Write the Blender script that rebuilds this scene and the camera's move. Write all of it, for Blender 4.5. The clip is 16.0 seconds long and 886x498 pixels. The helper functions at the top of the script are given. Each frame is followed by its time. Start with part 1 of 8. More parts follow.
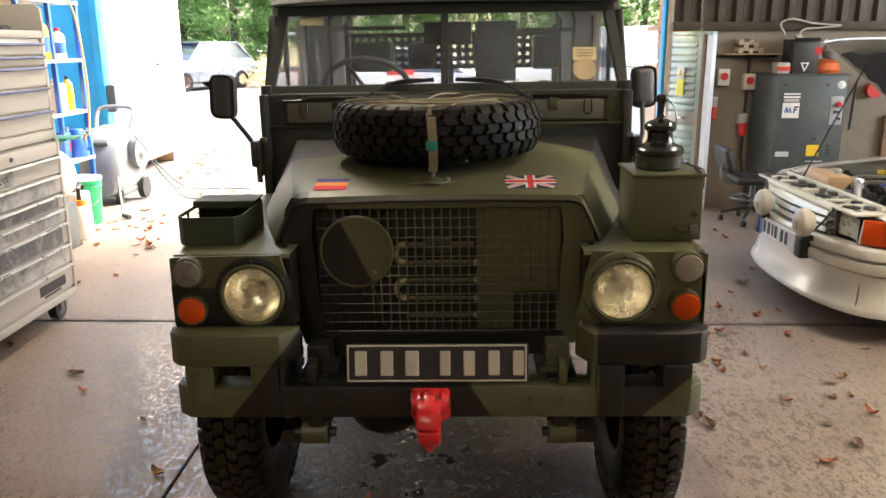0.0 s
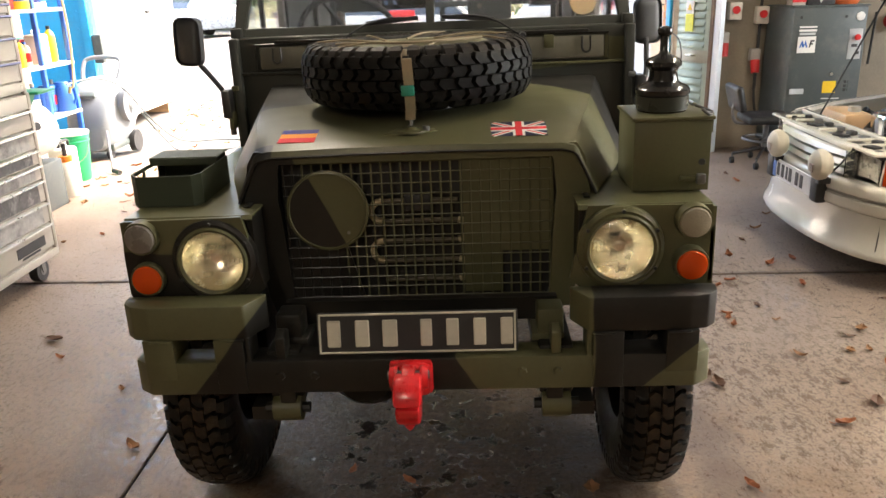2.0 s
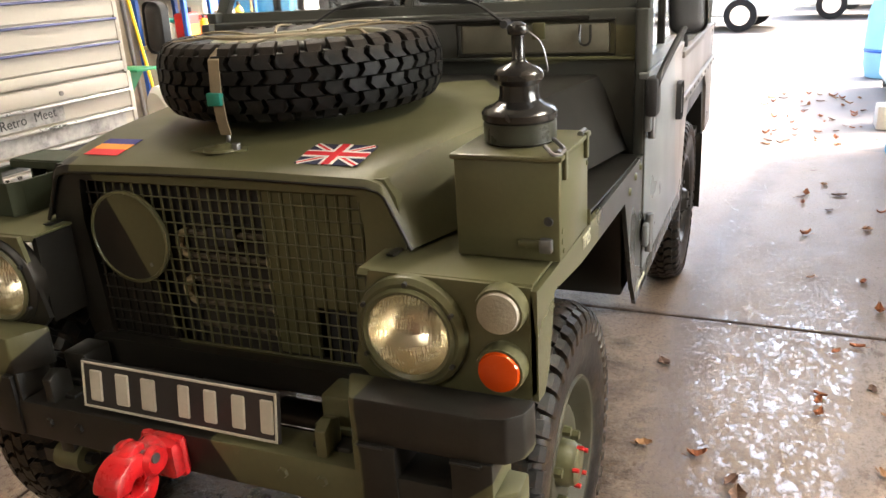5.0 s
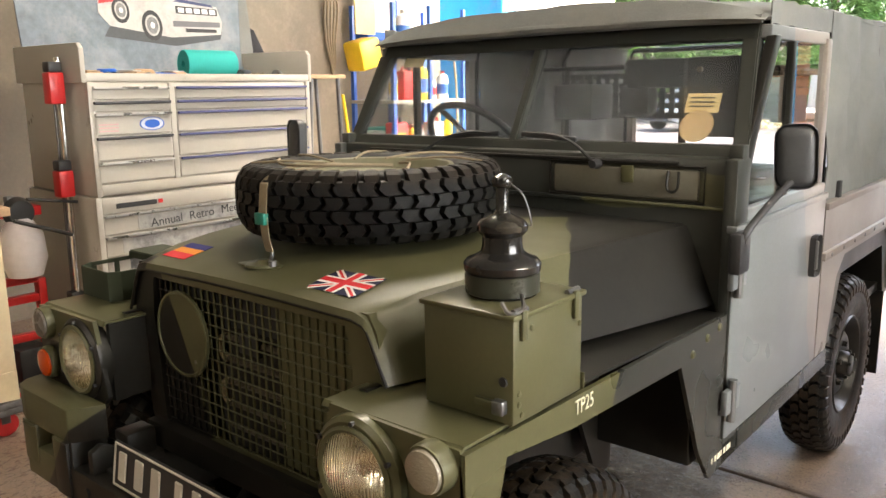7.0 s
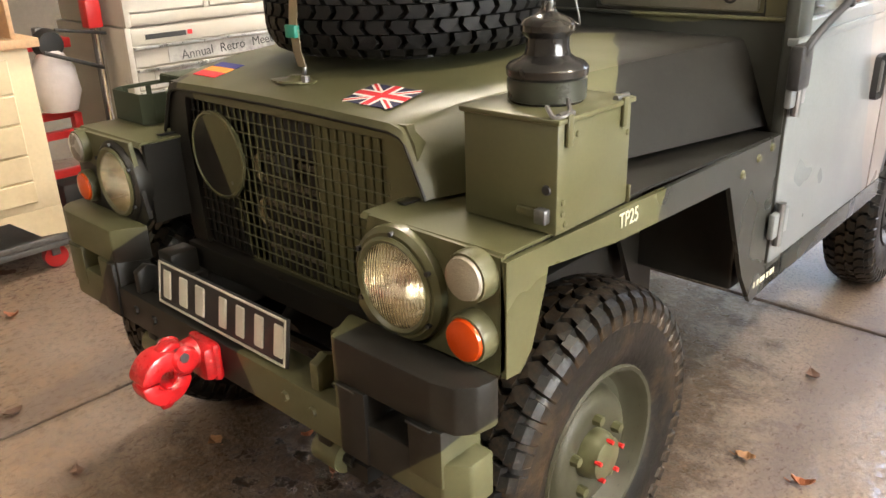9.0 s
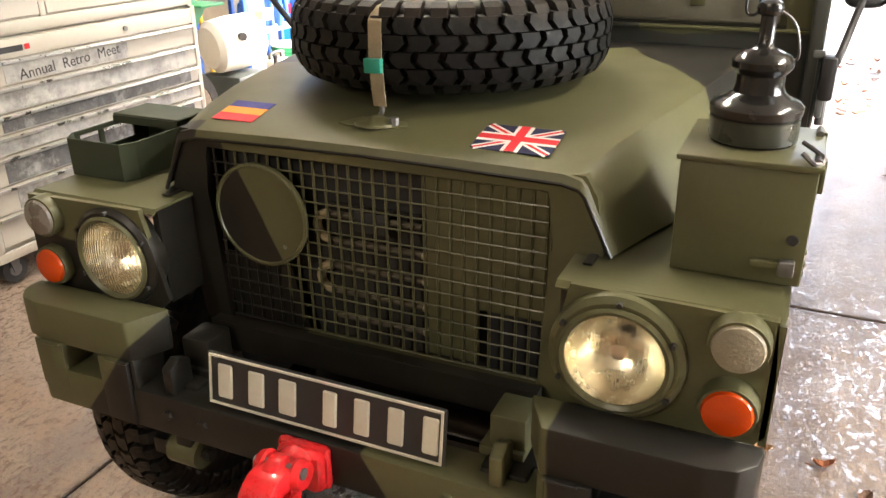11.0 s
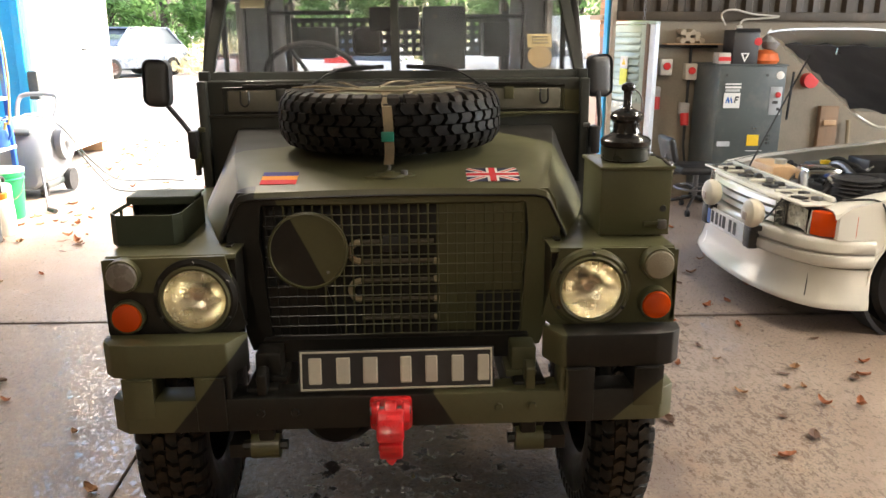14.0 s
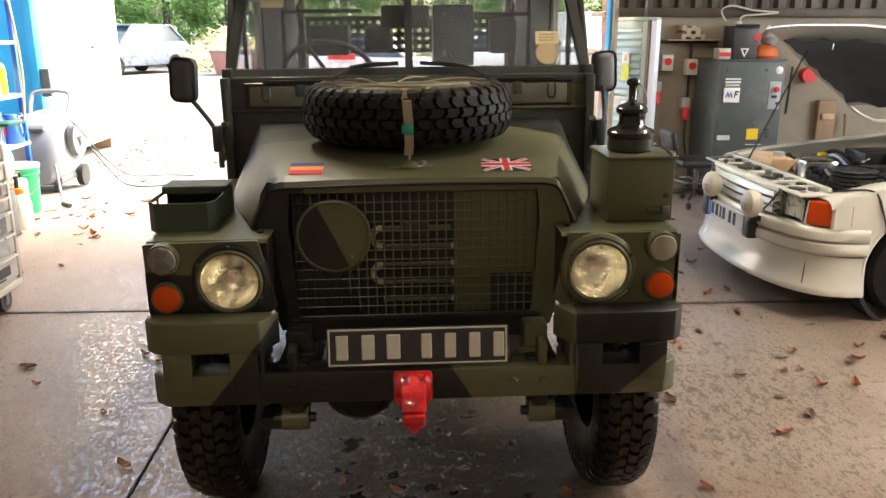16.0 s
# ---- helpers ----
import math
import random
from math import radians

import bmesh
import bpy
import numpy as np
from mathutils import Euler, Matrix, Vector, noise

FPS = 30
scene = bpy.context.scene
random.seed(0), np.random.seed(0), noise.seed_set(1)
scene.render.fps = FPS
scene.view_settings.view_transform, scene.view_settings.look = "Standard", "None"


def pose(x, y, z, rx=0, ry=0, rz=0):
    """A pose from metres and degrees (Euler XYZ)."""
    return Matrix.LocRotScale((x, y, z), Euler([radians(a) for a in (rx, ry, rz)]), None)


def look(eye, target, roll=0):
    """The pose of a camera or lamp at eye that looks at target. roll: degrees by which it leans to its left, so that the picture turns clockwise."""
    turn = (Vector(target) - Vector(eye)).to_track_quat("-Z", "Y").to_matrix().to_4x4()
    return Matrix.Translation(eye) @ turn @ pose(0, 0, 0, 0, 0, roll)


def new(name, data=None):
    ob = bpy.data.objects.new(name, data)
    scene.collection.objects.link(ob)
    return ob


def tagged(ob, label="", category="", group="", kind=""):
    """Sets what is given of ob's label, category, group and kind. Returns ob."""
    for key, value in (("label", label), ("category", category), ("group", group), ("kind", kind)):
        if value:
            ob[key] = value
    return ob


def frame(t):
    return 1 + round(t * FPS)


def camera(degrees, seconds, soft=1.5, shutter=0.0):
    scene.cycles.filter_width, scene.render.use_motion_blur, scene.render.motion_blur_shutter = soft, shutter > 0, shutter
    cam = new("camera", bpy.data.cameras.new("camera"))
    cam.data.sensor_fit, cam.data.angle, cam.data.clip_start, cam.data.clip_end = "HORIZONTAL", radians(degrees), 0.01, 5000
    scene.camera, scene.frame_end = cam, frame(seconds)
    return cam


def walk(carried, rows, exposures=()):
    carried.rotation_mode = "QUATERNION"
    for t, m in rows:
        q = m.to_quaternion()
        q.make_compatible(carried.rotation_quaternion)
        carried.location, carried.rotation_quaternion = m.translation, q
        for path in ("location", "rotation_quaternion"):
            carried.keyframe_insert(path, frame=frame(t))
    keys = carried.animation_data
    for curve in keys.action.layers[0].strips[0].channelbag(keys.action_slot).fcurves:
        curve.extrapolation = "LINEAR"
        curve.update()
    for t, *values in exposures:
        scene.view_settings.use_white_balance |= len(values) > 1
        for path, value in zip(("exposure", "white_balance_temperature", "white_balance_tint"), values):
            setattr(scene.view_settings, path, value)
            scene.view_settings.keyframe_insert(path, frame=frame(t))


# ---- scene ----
cam = camera(58.5, 16.0)
METRES, EYE, TILT, LEAN, TURN = 4.46, 1.56, 0.0, 0.0, 0.0
PATH = [
    (0, (0.083, -0.045, 1.575), (0.024, 1.889, 1.068), -0.3),
    (0.5, (0.084, -0.042, 1.573), (0.028, 1.888, 1.053), -0.3),
    (1, (0.109, -0.035, 1.567), (0.058, 1.89, 1.028), -0.3),
    (1.5, (0.142, 0.015, 1.554), (0.077, 1.926, 0.967), -0.5),
    (2, (0.157, 0.18, 1.544), (0.072, 2.074, 0.908), -1.7),
    (2.5, (0.24, 0.305, 1.556), (0.121, 2.195, 0.912), -2.4),
    (3, (0.512, 0.363, 1.547), (0.212, 2.229, 0.892), -2.3),
    (3.5, (0.691, 0.478, 1.547), (0.267, 2.32, 0.892), -2.8),
    (3.7, (0.748, 0.551, 1.546), (0.296, 2.39, 0.901), -2.8),
    (5.8, (1.365, 1.141, 1.52), (0.295, 2.695, 0.853), -1.8),
    (6, (1.43, 1.189, 1.549), (0.268, 2.696, 0.933), -1.1),
    (6.5, (1.488, 1.205, 1.583), (0.232, 2.699, 1.145), -0.4),
    (7, (1.498, 1.204, 1.58), (0.235, 2.7, 1.173), -0.4),
    (7.5, (1.479, 1.195, 1.539), (0.202, 2.626, 0.972), -0.3),
    (8, (1.474, 1.204, 1.511), (0.198, 2.575, 0.81), -0.8),
    (8.5, (1.489, 1.228, 1.501), (0.217, 2.575, 0.747), -1.4),
    (8.7, (1.492, 1.233, 1.499), (0.215, 2.568, 0.732), -1.5),
    (10.8, (0.814, 1.013, 1.528), (0.006, 2.655, 0.721), 0.4),
    (11, (0.719, 1.01, 1.562), (-0.03, 2.678, 0.752), -0.1),
    (11.5, (0.448, 0.989, 1.546), (-0.032, 2.764, 0.759), -0.9),
    (12, (0.249, 0.826, 1.54), (0.001, 2.673, 0.815), -0.7),
    (12.5, (0.152, 0.626, 1.548), (-0.024, 2.498, 0.866), -0.5),
    (13, (0.011, 0.478, 1.559), (0.01, 2.379, 0.939), -0.7),
    (13.5, (-0.039, 0.309, 1.565), (0.087, 2.219, 0.985), -0.1),
    (14, (0.024, 0.097, 1.562), (0.12, 2.023, 1.029), 0.3),
    (14.5, (0.012, -0.018, 1.579), (0.093, 1.918, 1.082), -0.1),
    (15, (-0.025, -0.064, 1.581), (0.06, 1.872, 1.087), -0.2),
    (15.5, (-0.034, -0.059, 1.572), (0.059, 1.869, 1.05), -0.0),
    (16, (-0.032, -0.054, 1.57), (0.062, 1.869, 1.028), 0.1),
]
EXPOSURES = [(0, 3.36), (2, 3.5), (3.5, 3.65), (6, 3.93), (7, 3.63), (8.5, 4.15), (11, 4.28), (12, 4.22), (13, 3.9), (14.5, 3.48), (16, 3.42)]
walk(cam, [(t, look(eye, target, roll)) for t, eye, target, roll in PATH], EXPOSURES)

# ---------- world, sun, large lights ----------
world = bpy.data.worlds.new("sky")
scene.world = world
world.use_nodes = True
wn = world.node_tree.nodes
sky = wn.new("ShaderNodeTexSky")
sky.sky_type, sky.sun_disc = 'NISHITA', False
sky.sun_elevation, sky.sun_rotation, sky.dust_density = radians(46), radians(62), 7.0
world.node_tree.links.new(sky.outputs[0], wn["Background"].inputs[0])
wn["Background"].inputs[1].default_value = 0.15

sun = new("sun", bpy.data.lights.new("sun", 'SUN'))
sun.data.energy, sun.data.angle, sun.data.color = 1.3, radians(20), (1.0, 0.95, 0.88)
sun.matrix_world = look((19, 19, 22), (0, 9, 0))


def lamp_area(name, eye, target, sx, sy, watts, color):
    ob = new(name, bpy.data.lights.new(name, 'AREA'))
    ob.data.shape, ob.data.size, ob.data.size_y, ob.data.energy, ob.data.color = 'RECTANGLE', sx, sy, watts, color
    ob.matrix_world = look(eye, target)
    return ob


# strip lights assumed overhead, out of view, placed to light the bay
ASSUMED_TUBES = [(-1.1, 4.1, 3.55), (2.4, 3.0, 3.55), (-0.9, -2.4, 3.55), (4.9, 1.2, 3.55)]
for tx, ty, tz in ASSUMED_TUBES:
    lamp_area("assumed_tube_light", (tx, ty, tz - 0.09), (tx, ty, 0), 0.12, 1.5, 4.3, (1.0, 0.89, 0.73))
# side daylight lamp; the side-bay window it shines through is an unseen addition
lamp_area("added_side_daylight", (7.42, 3.2, 2.25), (0, 3.2, 1.0), 4.6, 1.7, 36, (0.93, 0.97, 1.0))

# ---------- mesh helpers ----------
HOME = {}


def thing(name, at, label, category, group="", kind="", turn=(0, 0, 0)):
    ob = new(name)
    ob.empty_display_size = 0.1
    ob.matrix_basis = pose(*at, *turn)
    HOME[ob] = Matrix.Translation(at)
    return tagged(ob, label, category, group, kind)


def part(name, bm, material, parent=None, label="", smooth=35):
    me = bpy.data.meshes.new(name)
    if parent is not None and parent in HOME:
        bm.transform(HOME[parent].inverted())
    bmesh.ops.recalc_face_normals(bm, faces=bm.faces)
    bm.to_mesh(me)
    bm.free()
    if smooth:
        me.shade_smooth()
        me.set_sharp_from_angle(angle=radians(smooth))
    me.materials.append(material)
    ob = new(name, me)
    if parent is not None:
        ob.parent = parent
        if parent in HOME:
            HOME[ob] = HOME[parent]
    if label:
        tagged(ob, label)
    return ob


def solo(name, bm, material, label, category, group="", kind="", smooth=35):
    return tagged(part(name, bm, material, None, "", smooth), label, category, group, kind)


def again(name, other, parent, m):
    ob = new(name, other.data)
    ob.parent = parent
    ob.matrix_basis = m
    return ob


def box(bm, x0, x1, y0, y1, z0, z1, r=0.0, seg=2, turn=None):
    x0, x1, y0, y1, z0, z1 = min(x0, x1), max(x0, x1), min(y0, y1), max(y0, y1), min(z0, z1), max(z0, z1)
    m = Matrix.Translation(((x0 + x1) / 2, (y0 + y1) / 2, (z0 + z1) / 2))
    if turn is not None:
        m = m @ pose(0, 0, 0, *turn)
    g = bmesh.ops.create_cube(bm, size=1, matrix=m @ Matrix.Diagonal((x1 - x0, y1 - y0, z1 - z0, 1)))
    if r > 0:
        es = {e for v in g['verts'] for e in v.link_edges}
        bmesh.ops.bevel(bm, geom=list(es), offset=r, segments=seg, affect='EDGES', profile=0.5)
    return bm


def B(*a, **k):
    return box(bmesh.new(), *a, **k)


def prism(bm, pts, axis, a, b, r=0.0):
    """Polygon pts (two remaining axes in order) pulled along axis from a to b."""
    def P(p, h):
        return {'x': (h, p[0], p[1]), 'y': (p[0], h, p[1]), 'z': (p[0], p[1], h)}[axis]
    va, vb = [bm.verts.new(P(p, a)) for p in pts], [bm.verts.new(P(p, b)) for p in pts]
    fs = [bm.faces.new(va), bm.faces.new(vb[::-1])]
    n = len(pts)
    for i in range(n):
        fs.append(bm.faces.new((va[i], vb[i], vb[(i + 1) % n], va[(i + 1) % n])))
    bmesh.ops.recalc_face_normals(bm, faces=fs)
    if r > 0:
        es = {e for f in fs for e in f.edges}
        bmesh.ops.bevel(bm, geom=list(es), offset=r, segments=2, affect='EDGES', profile=0.5)
    return bm


def PR(*a, **k):
    return prism(bmesh.new(), *a, **k)


def frame_of(p0, p1):
    d = (Vector(p1) - Vector(p0)).normalized()
    u = d.orthogonal().normalized()
    return d, u, d.cross(u)


def cyl(bm, p0, p1, r0, r1=None, seg=20, caps=True):
    r1 = r0 if r1 is None else r1
    d, u, v = frame_of(p0, p1)
    rings = []
    for p, r in ((Vector(p0), r0), (Vector(p1), r1)):
        rings.append([bm.verts.new(p + r * (u * math.cos(2 * math.pi * i / seg) + v * math.sin(2 * math.pi * i / seg))) for i in range(seg)])
    for i in range(seg):
        j = (i + 1) % seg
        bm.faces.new((rings[0][i], rings[0][j], rings[1][j], rings[1][i]))
    if caps:
        bm.faces.new(rings[0][::-1]), bm.faces.new(rings[1])
    return bm


def C(*a, **k):
    return cyl(bmesh.new(), *a, **k)


def tube(bm, pts, r, seg=8, closed=False):
    pts = [Vector(p) for p in pts]
    n, rings, u = len(pts), [], None
    for i, p in enumerate(pts):
        a = pts[i - 1] if (i > 0 or closed) else p
        b = pts[(i + 1) % n] if (i < n - 1 or closed) else p
        d = (b - a).normalized()
        u = d.orthogonal().normalized() if u is None else (u - d * u.dot(d)).normalized()
        v = d.cross(u)
        rings.append([bm.verts.new(p + r * (u * math.cos(2 * math.pi * k / seg) + v * math.sin(2 * math.pi * k / seg))) for k in range(seg)])
    for i in range(n if closed else n - 1):
        A, D = rings[i], rings[(i + 1) % n]
        for k in range(seg):
            bm.faces.new((A[k], A[(k + 1) % seg], D[(k + 1) % seg], D[k]))
    if not closed:
        bm.faces.new(rings[0][::-1]), bm.faces.new(rings[-1])
    return bm


def T(*a, **k):
    return tube(bmesh.new(), *a, **k)


def curve(pts, n=6):
    """Catmull-Rom through pts."""
    P = [Vector(p) for p in pts]
    P = [2 * P[0] - P[1]] + P + [2 * P[-1] - P[-2]]
    out = []
    for i in range(1, len(P) - 2):
        for k in range(n):
            t = k / n
            a, b, c, d = P[i - 1], P[i], P[i + 1], P[i + 2]
            out.append(0.5 * (2 * b + (c - a) * t + (2 * a - 5 * b + 4 * c - d) * t * t + (3 * b - a - 3 * c + d) * t ** 3))
    return out + [P[-2]]


def revolve(bm, prof, at, axis, seg=32):
    """Profile of (radius, height along axis) spun about axis through at."""
    d = Vector(axis).normalized()
    u = d.orthogonal().normalized()
    v = d.cross(u)
    at = Vector(at)
    rings = []
    for r, h in prof:
        if r < 1e-5:
            rings.append([bm.verts.new(at + d * h)])
        else:
            rings.append([bm.verts.new(at + d * h + r * (u * math.cos(2 * math.pi * i / seg) + v * math.sin(2 * math.pi * i / seg))) for i in range(seg)])
    for A, D in zip(rings, rings[1:]):
        for i in range(seg):
            j = (i + 1) % seg
            if len(A) == 1 and len(D) == 1:
                continue
            if len(A) == 1:
                bm.faces.new((A[0], D[j], D[i]))
            elif len(D) == 1:
                bm.faces.new((A[i], A[j], D[0]))
            else:
                bm.faces.new((A[i], A[j], D[j], D[i]))
    return bm


def R(*a, **k):
    return revolve(bmesh.new(), *a, **k)


def sheet(bm, rows, thick=0.0):
    """A grid of points (rows of equal length), as one skin."""
    V = [[bm.verts.new(p) for p in row] for row in rows]
    fs = []
    for a, b in zip(V, V[1:]):
        for i in range(len(a) - 1):
            fs.append(bm.faces.new((a[i], a[i + 1], b[i + 1], b[i])))
    if thick:
        bmesh.ops.recalc_face_normals(bm, faces=fs)
        bmesh.ops.solidify(bm, geom=fs, thickness=thick)
    return bm


def loft(bm, sections, caps=True):
    """Closed sections with equal counts, joined in order."""
    V = [[bm.verts.new(p) for p in s] for s in sections]
    n = len(V[0])
    for a, b in zip(V, V[1:]):
        for i in range(n):
            bm.faces.new((a[i], a[(i + 1) % n], b[(i + 1) % n], b[i]))
    if caps:
        bm.faces.new(V[0][::-1]), bm.faces.new(V[-1])
    return bm


def text_mesh(body, size, material, name, parent, m, depth=0.001):
    cu = bpy.data.curves.new(name, 'FONT')
    cu.body, cu.size, cu.extrude, cu.align_x, cu.align_y = body, size, depth, 'CENTER', 'CENTER'
    tmp = new("tmp_text", cu)
    dg = bpy.context.evaluated_depsgraph_get()
    me = bpy.data.meshes.new_from_object(tmp.evaluated_get(dg))
    bpy.data.objects.remove(tmp)
    bpy.data.curves.remove(cu)
    me.transform(m)
    if parent in HOME:
        me.transform(HOME[parent].inverted())
    me.materials.clear()
    me.materials.append(material)
    ob = new(name, me)
    ob.parent = parent
    return ob


# ---------- materials ----------
def nodes_of(name):
    m = bpy.data.materials.new(name)
    m.use_nodes = True
    return m, m.node_tree.nodes, m.node_tree.links, m.node_tree.nodes["Principled BSDF"]


def ramp(n, l, src, stops):
    r = n.new("ShaderNodeValToRGB")
    while len(r.color_ramp.elements) < len(stops):
        r.color_ramp.elements.new(0.5)
    for e, (p, c) in zip(r.color_ramp.elements, stops):
        e.position, e.color = p, (*c, 1) if len(c) == 3 else (c[0], c[0], c[0], 1)
    l.new(src, r.inputs[0])
    return r.outputs[0]


def noise_of(n, l, scale, detail=5, rough=0.6, stretch=None, co="Object"):
    tc = n.new("ShaderNodeTexCoord")
    out = tc.outputs[co]
    if stretch:
        mp = n.new("ShaderNodeMapping")
        mp.inputs["Scale"].default_value = stretch
        l.new(out, mp.inputs[0])
        out = mp.outputs[0]
    t = n.new("ShaderNodeTexNoise")
    t.inputs["Scale"].default_value, t.inputs["Detail"].default_value, t.inputs["Roughness"].default_value = scale, detail, rough
    l.new(out, t.inputs["Vector"])
    return t.outputs["Fac"]


def mixc(n, l, fac, a, b, mode='MIX'):
    m = n.new("ShaderNodeMix")
    m.data_type, m.blend_type = 'RGBA', mode
    for sock, val in ((m.inputs[0], fac), (m.inputs[6], a), (m.inputs[7], b)):
        if hasattr(val, "is_linked"):
            l.new(val, sock)
        elif isinstance(val, (int, float)):
            sock.default_value = val
        else:
            sock.default_value = (*val, 1)
    return m.outputs[2]


def mth(n, l, op, a, b=0.0):
    m = n.new("ShaderNodeMath")
    m.operation = op
    for s, v in ((m.inputs[0], a), (m.inputs[1], b)):
        if hasattr(v, "is_linked"):
            l.new(v, s)
        else:
            s.default_value = v
    return m.outputs[0]


def bump(n, l, p, height, strength, dist=0.01):
    b = n.new("ShaderNodeBump")
    b.inputs["Strength"].default_value, b.inputs["Distance"].default_value = strength, dist
    l.new(height, b.inputs["Height"])
    l.new(b.outputs[0], p.inputs["Normal"])


def surf(name, base, rough=0.5, metal=0.0, var=0.25, scale=6, grain=60, bumpy=0.15, dirt=None, dirt_amt=0.35, coat=0.0, stretch=None, rvar=0.12):
    """A surface with large stains, fine grain, and uneven gloss."""
    m, n, l, p = nodes_of(name)
    big, fine = noise_of(n, l, scale, 6, 0.65, stretch), noise_of(n, l, grain, 4, 0.6, stretch)
    dark = tuple(c * (1 - var) for c in base)
    lite = tuple(min(1, c * (1 + var * 0.6)) for c in base)
    col = ramp(n, l, big, [(0.3, dark), (0.52, base), (0.75, lite)])
    col = mixc(n, l, 0.35, col, ramp(n, l, fine, [(0.25, tuple(c * (1 - var) for c in base)), (0.7, lite)]))
    if dirt:
        mask = ramp(n, l, noise_of(n, l, scale * 0.55 + 1.3, 8, 0.72), [(0.5, (0.0,)), (0.72, (dirt_amt,))])
        col = mixc(n, l, mask, col, dirt)
    l.new(col, p.inputs["Base Color"])
    l.new(ramp(n, l, big, [(0.25, (max(0.02, rough - rvar),)), (0.75, (min(1, rough + rvar),))]), p.inputs["Roughness"])
    p.inputs["Metallic"].default_value, p.inputs["Coat Weight"].default_value = metal, coat
    if bumpy:
        bump(n, l, p, fine, bumpy, 0.004)
    return m


OLIVE, BLACK = (0.082, 0.080, 0.038), (0.0090, 0.0084, 0.0070)


def camo(name, bands, base=OLIVE, over=BLACK, rough=0.32, wob=0.03):
    """Two-tone military paint. Each band, where the second colour lies: a list of (kx, ky, kz, c), kx*x + ky*y + kz*z > c for all of them."""
    m, n, l, p = nodes_of(name)
    geo = n.new("ShaderNodeNewGeometry")
    sp = n.new("ShaderNodeSeparateXYZ")
    l.new(geo.outputs["Position"], sp.inputs[0])
    tex = n.new("ShaderNodeTexNoise")
    tex.inputs["Scale"].default_value = 5.0
    l.new(geo.outputs["Position"], tex.inputs["Vector"])
    wobble = mth(n, l, 'MULTIPLY', mth(n, l, 'SUBTRACT', tex.outputs["Fac"], 0.5), wob * 2)
    total = None
    for band in bands:
        hit = None
        for kx, ky, kz, c in band:
            s = mth(n, l, 'ADD', mth(n, l, 'MULTIPLY', sp.outputs[0], kx), mth(n, l, 'MULTIPLY', sp.outputs[1], ky))
            s = mth(n, l, 'ADD', s, mth(n, l, 'MULTIPLY', sp.outputs[2], kz))
            s = mth(n, l, 'MULTIPLY', mth(n, l, 'SUBTRACT', mth(n, l, 'ADD', s, wobble), c), 220.0)
            s.node.use_clamp = True
            hit = s if hit is None else mth(n, l, 'MINIMUM', hit, s)
        total = hit if total is None else mth(n, l, 'MAXIMUM', total, hit)
    big, fine = noise_of(n, l, 4, 7, 0.7), noise_of(n, l, 90, 3, 0.6)
    col = mixc(n, l, total, base, over) if total is not None else mixc(n, l, 0.0, base, over)
    col = mixc(n, l, ramp(n, l, big, [(0.45, (0.0,)), (0.9, (0.14,))]), col, (0.10, 0.09, 0.07))
    col = mixc(n, l, ramp(n, l, fine, [(0.3, (0.10,)), (0.6, (0.0,))]), col, (0.03, 0.028, 0.02))
    l.new(col, p.inputs["Base Color"])
    l.new(ramp(n, l, noise_of(n, l, 3, 3, 0.5), [(0.3, (rough - 0.04,)), (0.7, (rough + 0.09,))]), p.inputs["Roughness"])
    p.inputs["Specular IOR Level"].default_value = 0.36
    bump(n, l, p, mth(n, l, 'ADD', mth(n, l, 'MULTIPLY', noise_of(n, l, 3, 3, 0.5), 1.5), mth(n, l, 'MULTIPLY', fine, 0.12)), 0.10, 0.01)
    return m


def glass(name, tint=(0.95, 0.98, 0.96), rough=0.0):
    m, n, l, p = nodes_of(name)
    p.inputs["Base Color"].default_value = (*tint, 1)
    p.inputs["Transmission Weight"].default_value, p.inputs["Roughness"].default_value, p.inputs["IOR"].default_value = 1.0, rough, 1.45
    return m


def thin(mat, amount):
    """Lets some of the light through a thin sheet."""
    n, l = mat.node_tree.nodes, mat.node_tree.links
    p = n["Principled BSDF"]
    tr = n.new("ShaderNodeBsdfTranslucent")
    l.new(p.inputs["Base Color"].links[0].from_socket, tr.inputs[0])
    mix = n.new("ShaderNodeMixShader")
    mix.inputs[0].default_value = amount
    l.new(p.outputs[0], mix.inputs[1]), l.new(tr.outputs[0], mix.inputs[2])
    l.new(mix.outputs[0], n["Material Output"].inputs[0])
    return mat


def glow(name, color, strength):
    m, n, l, p = nodes_of(name)
    p.inputs["Emission Color"].default_value, p.inputs["Emission Strength"].default_value = (*color, 1), strength
    return m


